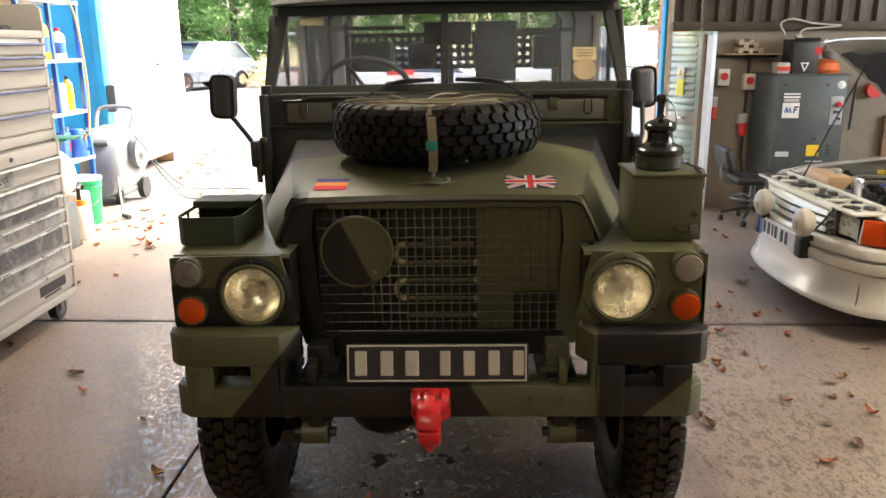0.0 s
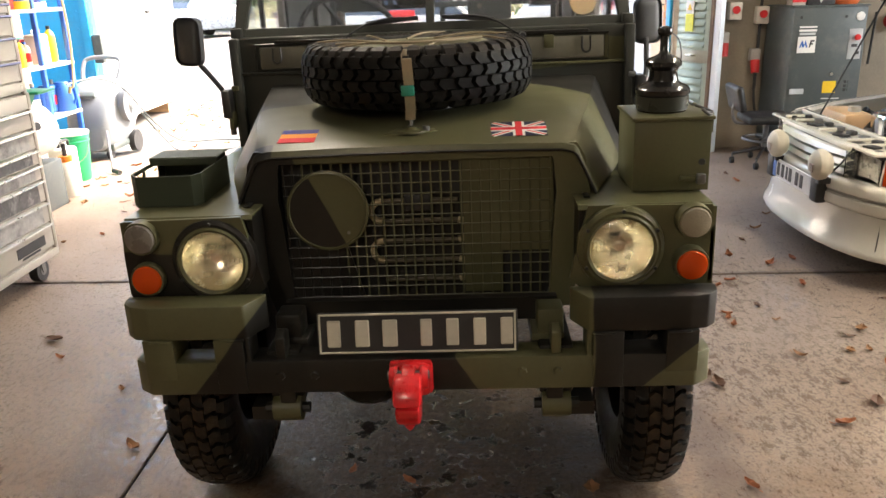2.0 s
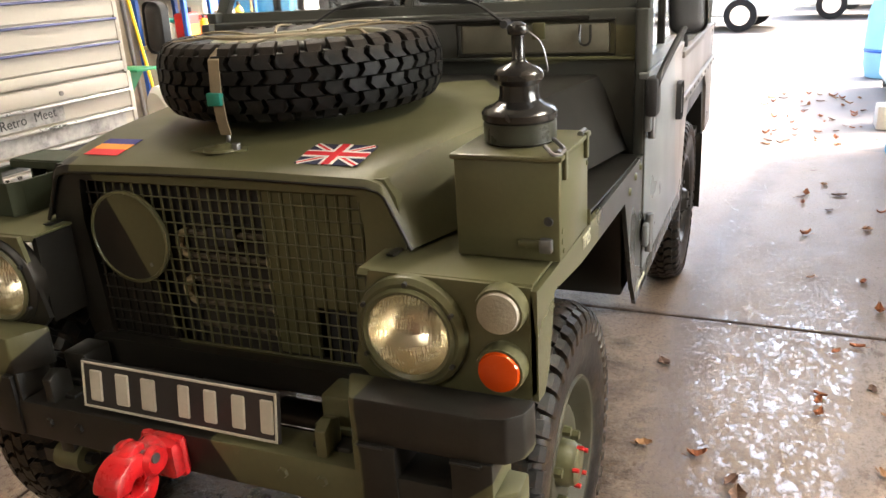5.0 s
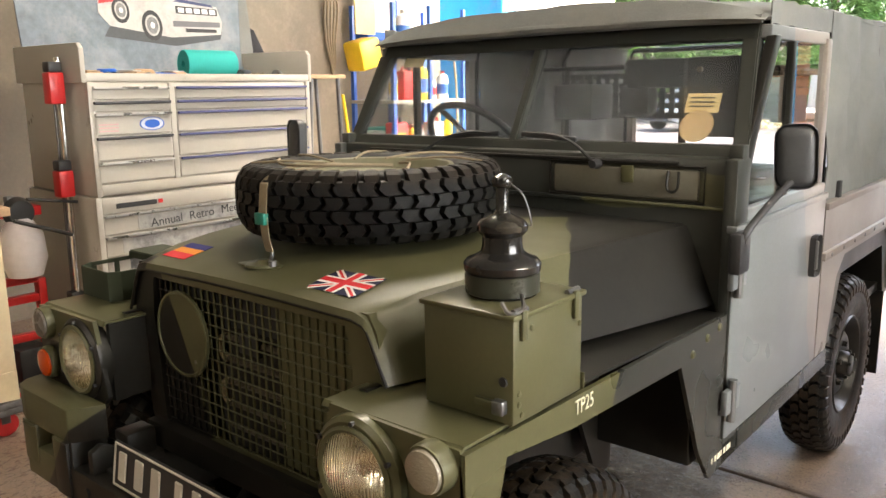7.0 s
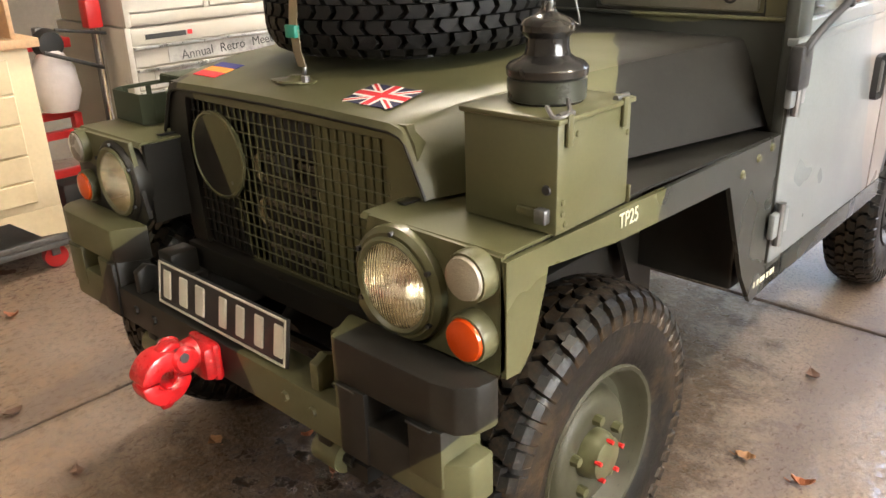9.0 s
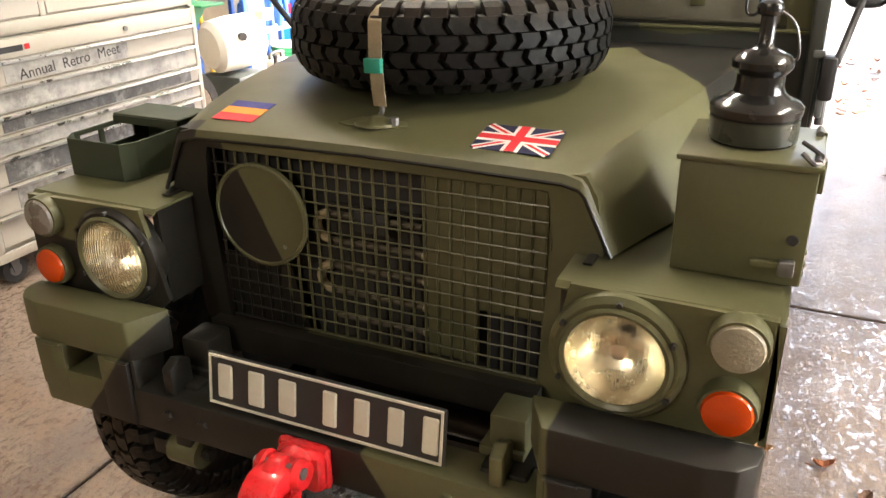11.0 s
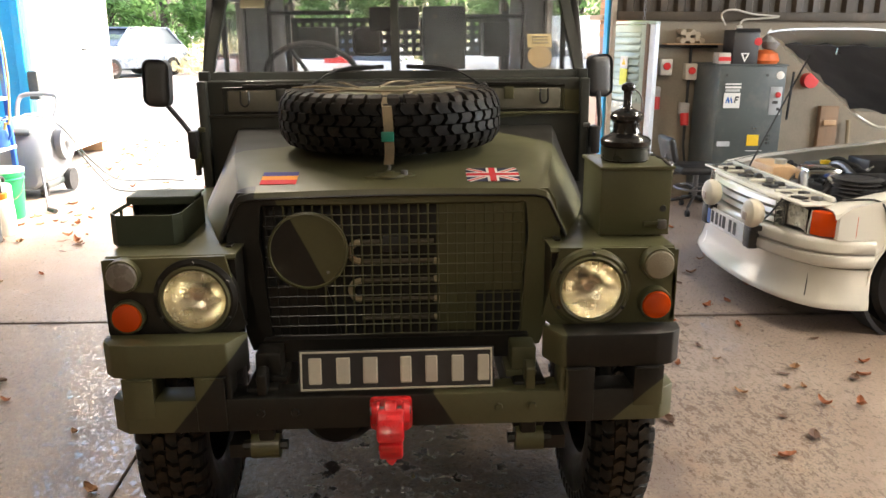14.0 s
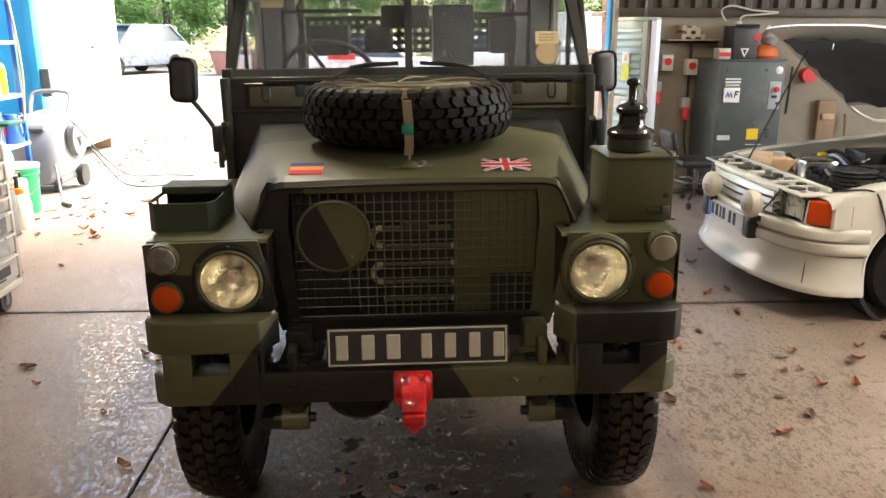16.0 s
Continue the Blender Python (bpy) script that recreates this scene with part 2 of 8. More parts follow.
def concrete(name):
    """Old brownish slab: trodden mud, tyre tracks, oil and water under the vehicle, thin films of water that mirror the daylight."""
    m, n, l, p = nodes_of(name)
    big, mid, fine = noise_of(n, l, 0.9, 8, 0.62), noise_of(n, l, 5, 8, 0.7), noise_of(n, l, 130, 3, 0.6)
    geo = n.new("ShaderNodeNewGeometry")
    sp = n.new("ShaderNodeSeparateXYZ")
    l.new(geo.outputs["Position"], sp.inputs[0])
    X, Y = sp.outputs[0], sp.outputs[1]

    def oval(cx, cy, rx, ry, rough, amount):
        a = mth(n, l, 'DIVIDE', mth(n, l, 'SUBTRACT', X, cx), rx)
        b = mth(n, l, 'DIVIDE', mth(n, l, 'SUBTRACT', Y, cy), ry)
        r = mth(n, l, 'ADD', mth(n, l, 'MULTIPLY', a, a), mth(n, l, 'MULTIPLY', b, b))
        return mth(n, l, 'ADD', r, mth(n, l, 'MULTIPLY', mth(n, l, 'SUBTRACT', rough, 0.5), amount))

    col = ramp(n, l, big, [(0.3, (0.180, 0.128, 0.090)), (0.5, (0.257, 0.192, 0.143)), (0.72, (0.34, 0.270, 0.212))])
    col = mixc(n, l, ramp(n, l, mid, [(0.44, (0.0,)), (0.72, (0.40,))]), col, (0.135, 0.090, 0.066))
    col = mixc(n, l, ramp(n, l, noise_of(n, l, 22, 5, 0.7), [(0.6, (0.0,)), (0.74, (0.45,))]), col, (0.36, 0.31, 0.265))
    col = mixc(n, l, ramp(n, l, noise_of(n, l, 75, 4, 0.7), [(0.36, (0.75,)), (0.50, (0.0,))]), col, (0.080, 0.054, 0.040))
    col = mixc(n, l, ramp(n, l, noise_of(n, l, 48, 5, 0.75), [(0.57, (0.0,)), (0.68, (0.5,))]), col, (0.37, 0.29, 0.22))
    # brown mud trodden in front of the vehicle
    mud = ramp(n, l, mth(n, l, 'ADD', mth(n, l, 'MULTIPLY', mth(n, l, 'SUBTRACT', 2.6, Y), 0.20), noise_of(n, l, 2.6, 9, 0.75)), [(0.46, (0.0,)), (0.78, (0.85,))])
    mudc = ramp(n, l, noise_of(n, l, 11, 8, 0.75), [(0.36, (0.085, 0.044, 0.020)), (0.5, (0.185, 0.104, 0.050)), (0.68, (0.28, 0.172, 0.094))])
    col = mixc(n, l, mud, col, mudc)
    # dark tyre tracks that bend away in front
    bend = mth(n, l, 'MULTIPLY', mth(n, l, 'POWER', mth(n, l, 'ABSOLUTE', mth(n, l, 'SUBTRACT', Y, 4.2)), 2.0), 0.035)
    for cx in (0.86, -1.28):
        d = mth(n, l, 'ABSOLUTE', mth(n, l, 'SUBTRACT', mth(n, l, 'SUBTRACT', X, bend), cx))
        d = mth(n, l, 'ADD', d, mth(n, l, 'MULTIPLY', mth(n, l, 'SUBTRACT', mid, 0.5), 0.35))
        col = mixc(n, l, ramp(n, l, d, [(0.04, (0.50,)), (0.13, (0.0,))]), col, (0.090, 0.064, 0.056))
    # oil and water lying below the vehicle; colour darkened over its whole footprint
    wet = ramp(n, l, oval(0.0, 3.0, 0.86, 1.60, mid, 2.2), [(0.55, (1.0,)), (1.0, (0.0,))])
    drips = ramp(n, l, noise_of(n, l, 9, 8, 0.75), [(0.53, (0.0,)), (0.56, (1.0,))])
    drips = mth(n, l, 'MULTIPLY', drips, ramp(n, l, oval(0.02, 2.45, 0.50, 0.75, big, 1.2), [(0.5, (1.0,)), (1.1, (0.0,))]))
    # films of water beside it and thin smears round about
    st = noise_of(n, l, 17, 10, 0.82, (1.0, 0.55, 1.0))
    fl = noise_of(n, l, 40, 9, 0.78, (1.2, 0.60, 1.0))
    right = ramp(n, l, oval(1.45, 3.35, 0.75, 1.7, big, 0.6), [(0.2, (0.080,)), (1.5, (0.0,))])
    left = ramp(n, l, oval(-1.45, 2.6, 1.5, 2.8, big, 1.4), [(0.2, (0.058,)), (1.4, (0.0,))])
    film = ramp(n, l, mth(n, l, 'ADD', st, right), [(0.60, (0.0,)), (0.63, (1.0,))])
    smear = ramp(n, l, mth(n, l, 'ADD', fl, mth(n, l, 'ADD', left, mth(n, l, 'MULTIPLY', right, 0.6))), [(0.575, (0.0,)), (0.605, (1.0,))])
    smear = mth(n, l, 'MULTIPLY', smear, mth(n, l, 'SUBTRACT', 1.0, mth(n, l, 'MULTIPLY', wet, 0.55)))
    water = mth(n, l, 'MAXIMUM', mth(n, l, 'MAXIMUM', film, smear), drips)
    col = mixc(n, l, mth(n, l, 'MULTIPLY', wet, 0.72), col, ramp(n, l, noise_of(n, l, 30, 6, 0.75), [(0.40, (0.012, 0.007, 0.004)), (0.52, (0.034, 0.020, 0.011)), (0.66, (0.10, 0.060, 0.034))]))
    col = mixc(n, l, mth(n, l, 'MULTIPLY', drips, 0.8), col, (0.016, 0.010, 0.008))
    col = mixc(n, l, mth(n, l, 'MULTIPLY', water, 0.30), col, (0.07, 0.05, 0.04))
    # dirt along the joint between the slabs
    jn = mth(n, l, 'ADD', mth(n, l, 'ABSOLUTE', mth(n, l, 'ADD', X, 1.0)), mth(n, l, 'MULTIPLY', mth(n, l, 'SUBTRACT', mid, 0.5), 0.10))
    col = mixc(n, l, ramp(n, l, jn, [(0.0, (0.75,)), (0.035, (0.0,))]), col, (0.05, 0.035, 0.026))
    jn = mth(n, l, 'ADD', mth(n, l, 'ABSOLUTE', mth(n, l, 'SUBTRACT', Y, 4.28)), mth(n, l, 'MULTIPLY', mth(n, l, 'SUBTRACT', mid, 0.5), 0.12))
    col = mixc(n, l, ramp(n, l, jn, [(0.0, (0.85,)), (0.05, (0.0,))]), col, (0.045, 0.032, 0.025))
    l.new(col, p.inputs["Base Color"])
    dry = ramp(n, l, mid, [(0.3, (0.68,)), (0.6, (0.50,)), (0.75, (0.70,))])
    damp = mth(n, l, 'MULTIPLY', wet, ramp(n, l, noise_of(n, l, 26, 6, 0.75), [(0.46, (0.15,)), (0.60, (1.0,))]))
    allwet = mth(n, l, 'MAXIMUM', water, damp)
    rmix = n.new("ShaderNodeMix")
    l.new(allwet, rmix.inputs[0]), l.new(dry, rmix.inputs[2])
    l.new(mth(n, l, 'ADD', 0.05, mth(n, l, 'MULTIPLY', mth(n, l, 'SUBTRACT', 1.0, water), 0.20)), rmix.inputs[3])
    l.new(mth(n, l, 'ADD', mth(n, l, 'SUBTRACT', 0.4, mth(n, l, 'MULTIPLY', wet, 0.26)), mth(n, l, 'MULTIPLY', water, 0.55)), p.inputs["Specular IOR Level"])
    l.new(rmix.outputs[0], p.inputs["Roughness"])
    h = mth(n, l, 'ADD', mth(n, l, 'MULTIPLY', mid, 0.8), mth(n, l, 'MULTIPLY', fine, 0.30))
    h = mth(n, l, 'ADD', h, mth(n, l, 'MULTIPLY', noise_of(n, l, 42, 4, 0.7), mth(n, l, 'ADD', 0.35, mth(n, l, 'MULTIPLY', wet, 2.2))))
    # standing water lies level over the grit
    h = mth(n, l, 'ADD', mth(n, l, 'MULTIPLY', h, mth(n, l, 'SUBTRACT', 1.0, mth(n, l, 'MULTIPLY', water, 0.9))), mth(n, l, 'MULTIPLY', water, 0.7))
    bump(n, l, p, h, 0.42, 0.01)
    return m


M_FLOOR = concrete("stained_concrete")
M_YARD = surf("yard_concrete", (0.138, 0.125, 0.114), 0.75, 0, 0.3, 0.7, 40, 0.3, (0.2, 0.13, 0.09), 0.45)
M_BLOCK = surf("painted_block", (0.23, 0.192, 0.142), 0.75, 0, 0.25, 3, 50, 0.35, (0.22, 0.17, 0.12), 0.75)
M_PLASTER = surf("cream_wall_paint", (0.215, 0.180, 0.132), 0.7, 0, 0.2, 2.5, 45, 0.2, (0.42, 0.35, 0.26), 0.4)
M_CORR = surf("brown_sheeting", (0.047, 0.033, 0.019), 0.55, 0, 0.3, 3, 40, 0.15, (0.12, 0.08, 0.05), 0.5, stretch=(1, 1, 0.2))
M_ROOF = surf("roof_sheet", (0.36, 0.34, 0.31), 0.7, 0, 0.25, 3, 40, 0.15)
M_STEEL = surf("dull_steel", (0.20, 0.20, 0.20), 0.45, 0.85, 0.3, 8, 80, 0.15, (0.14, 0.08, 0.05), 0.4)
M_BLUE = surf("blue_door_paint", (0.012, 0.33, 0.62), 0.45, 0, 0.2, 4, 50, 0.12, (0.25, 0.2, 0.15), 0.25)
M_BLUE2 = surf("blue_steel_paint", (0.02, 0.10, 0.45), 0.4, 0, 0.2, 6, 50, 0.1)
M_RENDER = surf("white_render", (0.62, 0.61, 0.58), 0.8, 0, 0.08, 1.2, 30, 0.15, (0.55, 0.48, 0.40), 0.3)
M_OLIVE = camo("olive_paint", [])
M_BLACKP = camo("black_paint", [], BLACK, BLACK)
M_RUBBER = surf("tyre_rubber", (0.0065, 0.0064, 0.0062), 0.55, 0, 0.35, 9, 70, 0.25, (0.045, 0.028, 0.015), 0.42)
M_RUBBER.node_tree.nodes["Principled BSDF"].inputs["Specular IOR Level"].default_value = 0.16
M_MUDDY = surf("muddy_tyre_rubber", (0.0075, 0.0070, 0.0062), 0.42, 0, 0.35, 11, 60, 0.35, (0.105, 0.062, 0.026), 0.62)
M_MUDDY.node_tree.nodes["Principled BSDF"].inputs["Specular IOR Level"].default_value = 0.25
M_BLACKPL = surf("black_plastic", (0.02, 0.02, 0.021), 0.5, 0, 0.2, 9, 90, 0.15)
M_WHITE = surf("white_powder_coat", (0.43, 0.40, 0.345), 0.35, 0, 0.07, 2.5, 60, 0.05, (0.45, 0.40, 0.33), 0.25)
M_CARWHITE = surf("white_car_paint", (0.60, 0.575, 0.50), 0.20, 0, 0.04, 2, 60, 0.02, (0.5, 0.46, 0.4), 0.15, coat=0.6)
M_CHROME = surf("bright_metal", (0.75, 0.74, 0.72), 0.15, 1.0, 0.1, 10, 80, 0.03)
M_RED = surf("red_enamel", (0.56, 0.012, 0.016), 0.3, 0, 0.3, 14, 60, 0.15, (0.04, 0.012, 0.010), 0.75, coat=0.3)
M_GLASS = glass("clear_glass")
M_CANVAS = thin(surf("dark_green_canvas", (0.205, 0.21, 0.20), 0.85, 0, 0.3, 5, 240, 0.4, (0.25, 0.23, 0.19), 0.4), 0.18)
M_GREYMACH = surf("grey_blue_machine_paint", (0.058, 0.070, 0.070), 0.5, 0, 0.12, 4, 70, 0.08, (0.25, 0.22, 0.18), 0.25)
M_GREEN = surf("green_plastic", (0.01, 0.24, 0.09), 0.35, 0, 0.12, 6, 50, 0.05)
M_YELLOW = surf("yellow_plastic", (0.75, 0.50, 0.02), 0.4, 0, 0.12, 6, 50, 0.05)
M_ORANGE = surf("orange_lens", (0.50, 0.05, 0.002), 0.10, 0, 0.06, 20, 200, 0.15)
M_WOOD = surf("pale_wood", (0.45, 0.28, 0.15), 0.6, 0, 0.3, 5, 40, 0.2, stretch=(1, 8, 8))
M_LETTER = surf("plate_letter_white", (0.50, 0.48, 0.40), 0.5, 0, 0.1, 20, 90, 0.05)
M_DARK = surf("dark_grey_cloth", (0.022, 0.022, 0.024), 0.9, 0, 0.25, 8, 120, 0.3)
M_REDP = surf("red_plastic", (0.55, 0.02, 0.02), 0.35, 0, 0.15, 8, 60, 0.05)
M_TUBE = glow("assumed_lit_tube", (1.0, 0.9, 0.75), 12.0)
M_GALV = surf("galvanised_louvre", (0.38, 0.46, 0.40), 0.45, 0.2, 0.12, 5, 60, 0.05, (0.3, 0.26, 0.2), 0.3)

# ---------- the setting ----------
YW = 7.65          # inner face of the far wall with the big opening
XL, XR, YB, ZC = -4.15, 7.5, -4.5, 3.9
OX0, OX1, OZ = -4.14, 1.80, 3.6   # the opening


def slabs():
    fl = thing("floor", (0, 0, 0), "stained pinkish concrete garage floor with open joints", "floor", kind="structure")
    part("subfloor", B(XL, XR, YB, YW + 0.12, -0.3, -0.022), M_BLACKPL, fl)
    xs, ys = [XL, -1.0, 4.4, XR], [YB, -1.6, 4.28, YW + 0.12]
    for x0, x1 in zip(xs, xs[1:]):
        for y0, y1 in zip(ys, ys[1:]):
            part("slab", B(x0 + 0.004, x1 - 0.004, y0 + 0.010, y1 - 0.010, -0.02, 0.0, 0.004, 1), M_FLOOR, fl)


slabs()
gr = thing("ground", (0, 30, 0), "pale wet concrete yard strewn with fallen leaves", "ground", kind="structure")
bm = bmesh.new()
sheet(bm, [[(x, y, -0.012 + 0.0 * x) for x in (-400, -60, -20, -8, 0, 8, 20, 60, 400)] for y in (YW + 0.13, 9, 12, 16, 22, 30, 45, 80, 200, 900)])
part("yard", bm, M_YARD, gr)
bm = bmesh.new()
sheet(bm, [[(x, y, -0.32) for x in (-400, -60, 0, 60, 400)] for y in (-900, -200, -20, 0, YW + 0.13)])
part("verge", bm, M_YARD, gr)

# far wall: block below, ribbed sheeting above, on both sides of the opening
wn_ = thing("wall_north", (2, YW + 0.1, 0), "cream painted block wall with ribbed brown sheeting above", "wall", kind="structure")
part("block_wall", B(2.34, XR + 0.3, YW, YW + 0.22, -0.3, 1.68), M_BLOCK, wn_)
part("block_wall", B(XL - 0.3, OX0 - 0.012, YW + 0.003, YW + 0.22, -0.3, 3.95), M_PLASTER, wn_)
part("rail", B(OX1 + 0.20, XR, YW - 0.05, YW - 0.002, 1.66, 1.74, 0.006), M_CORR, wn_)
part("lintel", B(OX0, OX1 + 0.20, YW, YW + 0.22, OZ, 3.95), M_CORR, wn_)
x = OX1 + 0.21
while x < XR:
    part("rib", PR([(x, YW + 0.03), (x + 0.05, YW + 0.03), (x + 0.075, YW - 0.015), (x + 0.135, YW - 0.015), (x + 0.16, YW + 0.03), (x + 0.16, YW + 0.1), (x, YW + 0.1)], 'z', 1.682, 3.95), M_CORR, wn_)
    x += 0.16
post = thing("door_post", (OX1 + 0.12, YW + 0.1, 0), "rust-streaked steel door post painted pale and blue", "post", kind="structure")
part("channel", B(OX1 + 0.152, OX1 + 0.197, YW - 0.02, YW + 0.2, 0, 3.6, 0.006), surf("rusty_cream_paint", (0.42, 0.36, 0.28), 0.6, 0.1, 0.3, 6, 60, 0.2, (0.22, 0.10, 0.05), 0.7), post)
part("edge_strip", B(OX1 + 0.125, OX1 + 0.149, YW + 0.02, YW + 0.16, 0, 3.6, 0.004), M_BLUE, post)
wl = thing("wall_west", (XL - 0.1, 2, 0), "cream painted garage side wall with scuffs", "wall", kind="structure")
part("plaster", B(XL - 0.2, XL, YB - 0.2, YW, -0.3, 4.0), M_PLASTER, wl)
we = thing("wall_east", (XR + 0.1, 2, 0), "painted block garage side wall", "wall", kind="structure")
part("plaster", B(XR, XR + 0.2, YB - 0.2, YW, -0.3, 1.35), M_BLOCK, we)
part("plaster", B(XR, XR + 0.2, YB - 0.2, YW, 3.15, 4.0), M_BLOCK, we)
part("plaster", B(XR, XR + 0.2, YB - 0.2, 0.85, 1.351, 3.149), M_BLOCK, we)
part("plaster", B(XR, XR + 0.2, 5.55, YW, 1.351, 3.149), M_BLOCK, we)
# unseen window, added to give the side daylight an opening
we1 = thing("added_window_1", (XR + 0.1, 3.2, 1.35), "long steel-framed window added unseen in the side bay", "window", kind="structure")
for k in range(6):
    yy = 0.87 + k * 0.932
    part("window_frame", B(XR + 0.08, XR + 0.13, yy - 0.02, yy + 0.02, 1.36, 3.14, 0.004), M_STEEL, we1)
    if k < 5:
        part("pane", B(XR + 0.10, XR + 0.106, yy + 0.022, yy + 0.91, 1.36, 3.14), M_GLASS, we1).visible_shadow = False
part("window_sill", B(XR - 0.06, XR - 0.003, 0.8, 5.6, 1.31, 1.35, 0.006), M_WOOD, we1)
ws = thing("wall_south", (0, YB - 0.1, 0), "painted garage end wall", "wall", kind="structure")
part("plaster", B(XL, XR, YB - 0.2, YB, -0.3, 4.0), M_PLASTER, ws)
solo("ceiling", B(XL - 0.2, XR + 0.2, YB - 0.2, YW + 0.22, ZC + 0.05, ZC + 0.15), M_ROOF, "grey sheeted garage ceiling", "ceiling", kind="structure")
for tx, ty, tz in ASSUMED_TUBES:
    t = thing("assumed_strip_light", (tx, ty, tz), "assumed white twin fluorescent strip light, unseen below the ceiling", "light", "strip lights")
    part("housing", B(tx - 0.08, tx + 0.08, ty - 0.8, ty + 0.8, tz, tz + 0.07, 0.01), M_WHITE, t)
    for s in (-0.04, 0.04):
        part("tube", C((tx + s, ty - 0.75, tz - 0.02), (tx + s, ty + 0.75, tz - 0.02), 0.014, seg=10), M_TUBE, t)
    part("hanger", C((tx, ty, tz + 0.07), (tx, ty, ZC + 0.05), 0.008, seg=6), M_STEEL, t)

# blue door leaf folded back outside at the left of the opening
BY = 8.6
bd = thing("folding_door", (-4.1, BY, 0), "bright blue steel folding door leaf, standing open", "door", kind="structure")
part("leaf", B(-5.3, -3.84, BY, BY + 0.06, 0.02, 3.6, 0.01), M_BLUE, bd)
part("edge", B(-3.90, -3.82, BY - 0.06, BY - 0.003, 0.02, 3.6, 0.008), M_BLUE, bd)
for i in range(18):
    part("rivet", R([(0.0, -0.006), (0.009, -0.004), (0.012, 0.002)], (-3.96, BY - 0.001, 0.3 + i * 0.18), (0, 1, 0), 8), M_BLUE, bd)
part("lock_box", B(-3.82, -3.72, BY - 0.05, BY + 0.03, 0.85, 1.14, 0.012), M_GREYMACH, bd)

# ---------- the military vehicle ----------
LR = thing("military_vehicle", (0.008, 3.8, 0), "olive and black camouflaged military off-roader with spare tyre on bonnet", "vehicle", turn=(0, -0.7, 0))
HOME[LR] = Matrix.Translation((0, 3.8, 0))

M_BUMP = camo("camo_bumper", [[(1, 0, -0.8, -1.02), (-1, 0, -0.65, -0.512)], [(1, 0, 0.02, 0.464), (-1, 0, 1.1, 0.02)]], wob=0.015, rough=0.42)
M_FRONT = camo("camo_front", [[(-1, 0, -0.42, -0.135)]], wob=0.02)
M_BONNET = camo("camo_bonnet", [[(-1, 0.0, 0, 0.39), (0, -1, 0, -2.275)], [(1.6, 1, 0, 3.67)], [(-0.6, 1, 0, 3.02)]], wob=0.03, rough=0.41)
M_BODY = camo("camo_body", [[(0, 1, -0.5, 2.16)]], over=(0.030, 0.031, 0.027), wob=0.05, rough=0.26)
M_WINGL = camo("camo_wing_left", [[(1, 0, 0.38, -0.02)], [(-1, 0, 0, 0.1), (0, 0, -1, -0.90)]], wob=0.02)


def block_bm(ro, h, hc, hw, da, skew):
    """One arrow-shaped tread block, at angle 0 round the local z axis."""
    bm = bmesh.new()
    rings = []
    for top in (0, 1):
        ring = []
        for sa, sh in ((-1.0, -1), (0.72, -1), (1.12, 0), (0.72, 1), (-1.0, 1), (-0.62, 0)):
            f = 0.90 if top else 1.06
            hh = h * (hc + sh * hw * f)
            r = ro - 0.030 * (abs(hh) / h) ** 3.5 - (0 if top else 0.021)
            ang = sa * da * f * (1 if skew > 0 else -1) + skew * sh * 0.5
            ring.append(bm.verts.new((r * math.cos(ang), r * math.sin(ang), hh)))
        rings.append(ring)
    bm.faces.new(rings[1])
    for k in range(6):
        bm.faces.new((rings[0][k], rings[0][(k + 1) % 6], rings[1][(k + 1) % 6], rings[1][k]))
    return bm


def lug_bm(ro, h, sgn, da):
    """A shoulder lug that runs from the crown over onto the sidewall."""
    bm = bmesh.new()
    rings = []
    for rr, hh, wa in ((ro - 0.012, 0.74, 0.80), (ro - 0.022, 0.93, 0.95), (ro - 0.040, 1.03, 0.95), (ro - 0.070, 1.04, 0.65)):
        up = [bm.verts.new((rr * math.cos(sa * da * wa), rr * math.sin(sa * da * wa), sgn * h * hh)) for sa in (-1, 1)]
        dn = [bm.verts.new(((rr - 0.014) * math.cos(sa * da * 1.15), (rr - 0.014) * math.sin(sa * da * 1.15), sgn * h * (hh - 0.09))) for sa in (-1, 1)]
        rings.append((dn[0], up[0], up[1], dn[1]))
    for a, b in zip(rings, rings[1:]):
        for k in range(3):
            bm.faces.new((a[k], a[k + 1], b[k + 1], b[k]))
    bm.faces.new(rings[0]), bm.faces.new(rings[-1])
    return bm


BLOCKS = {}


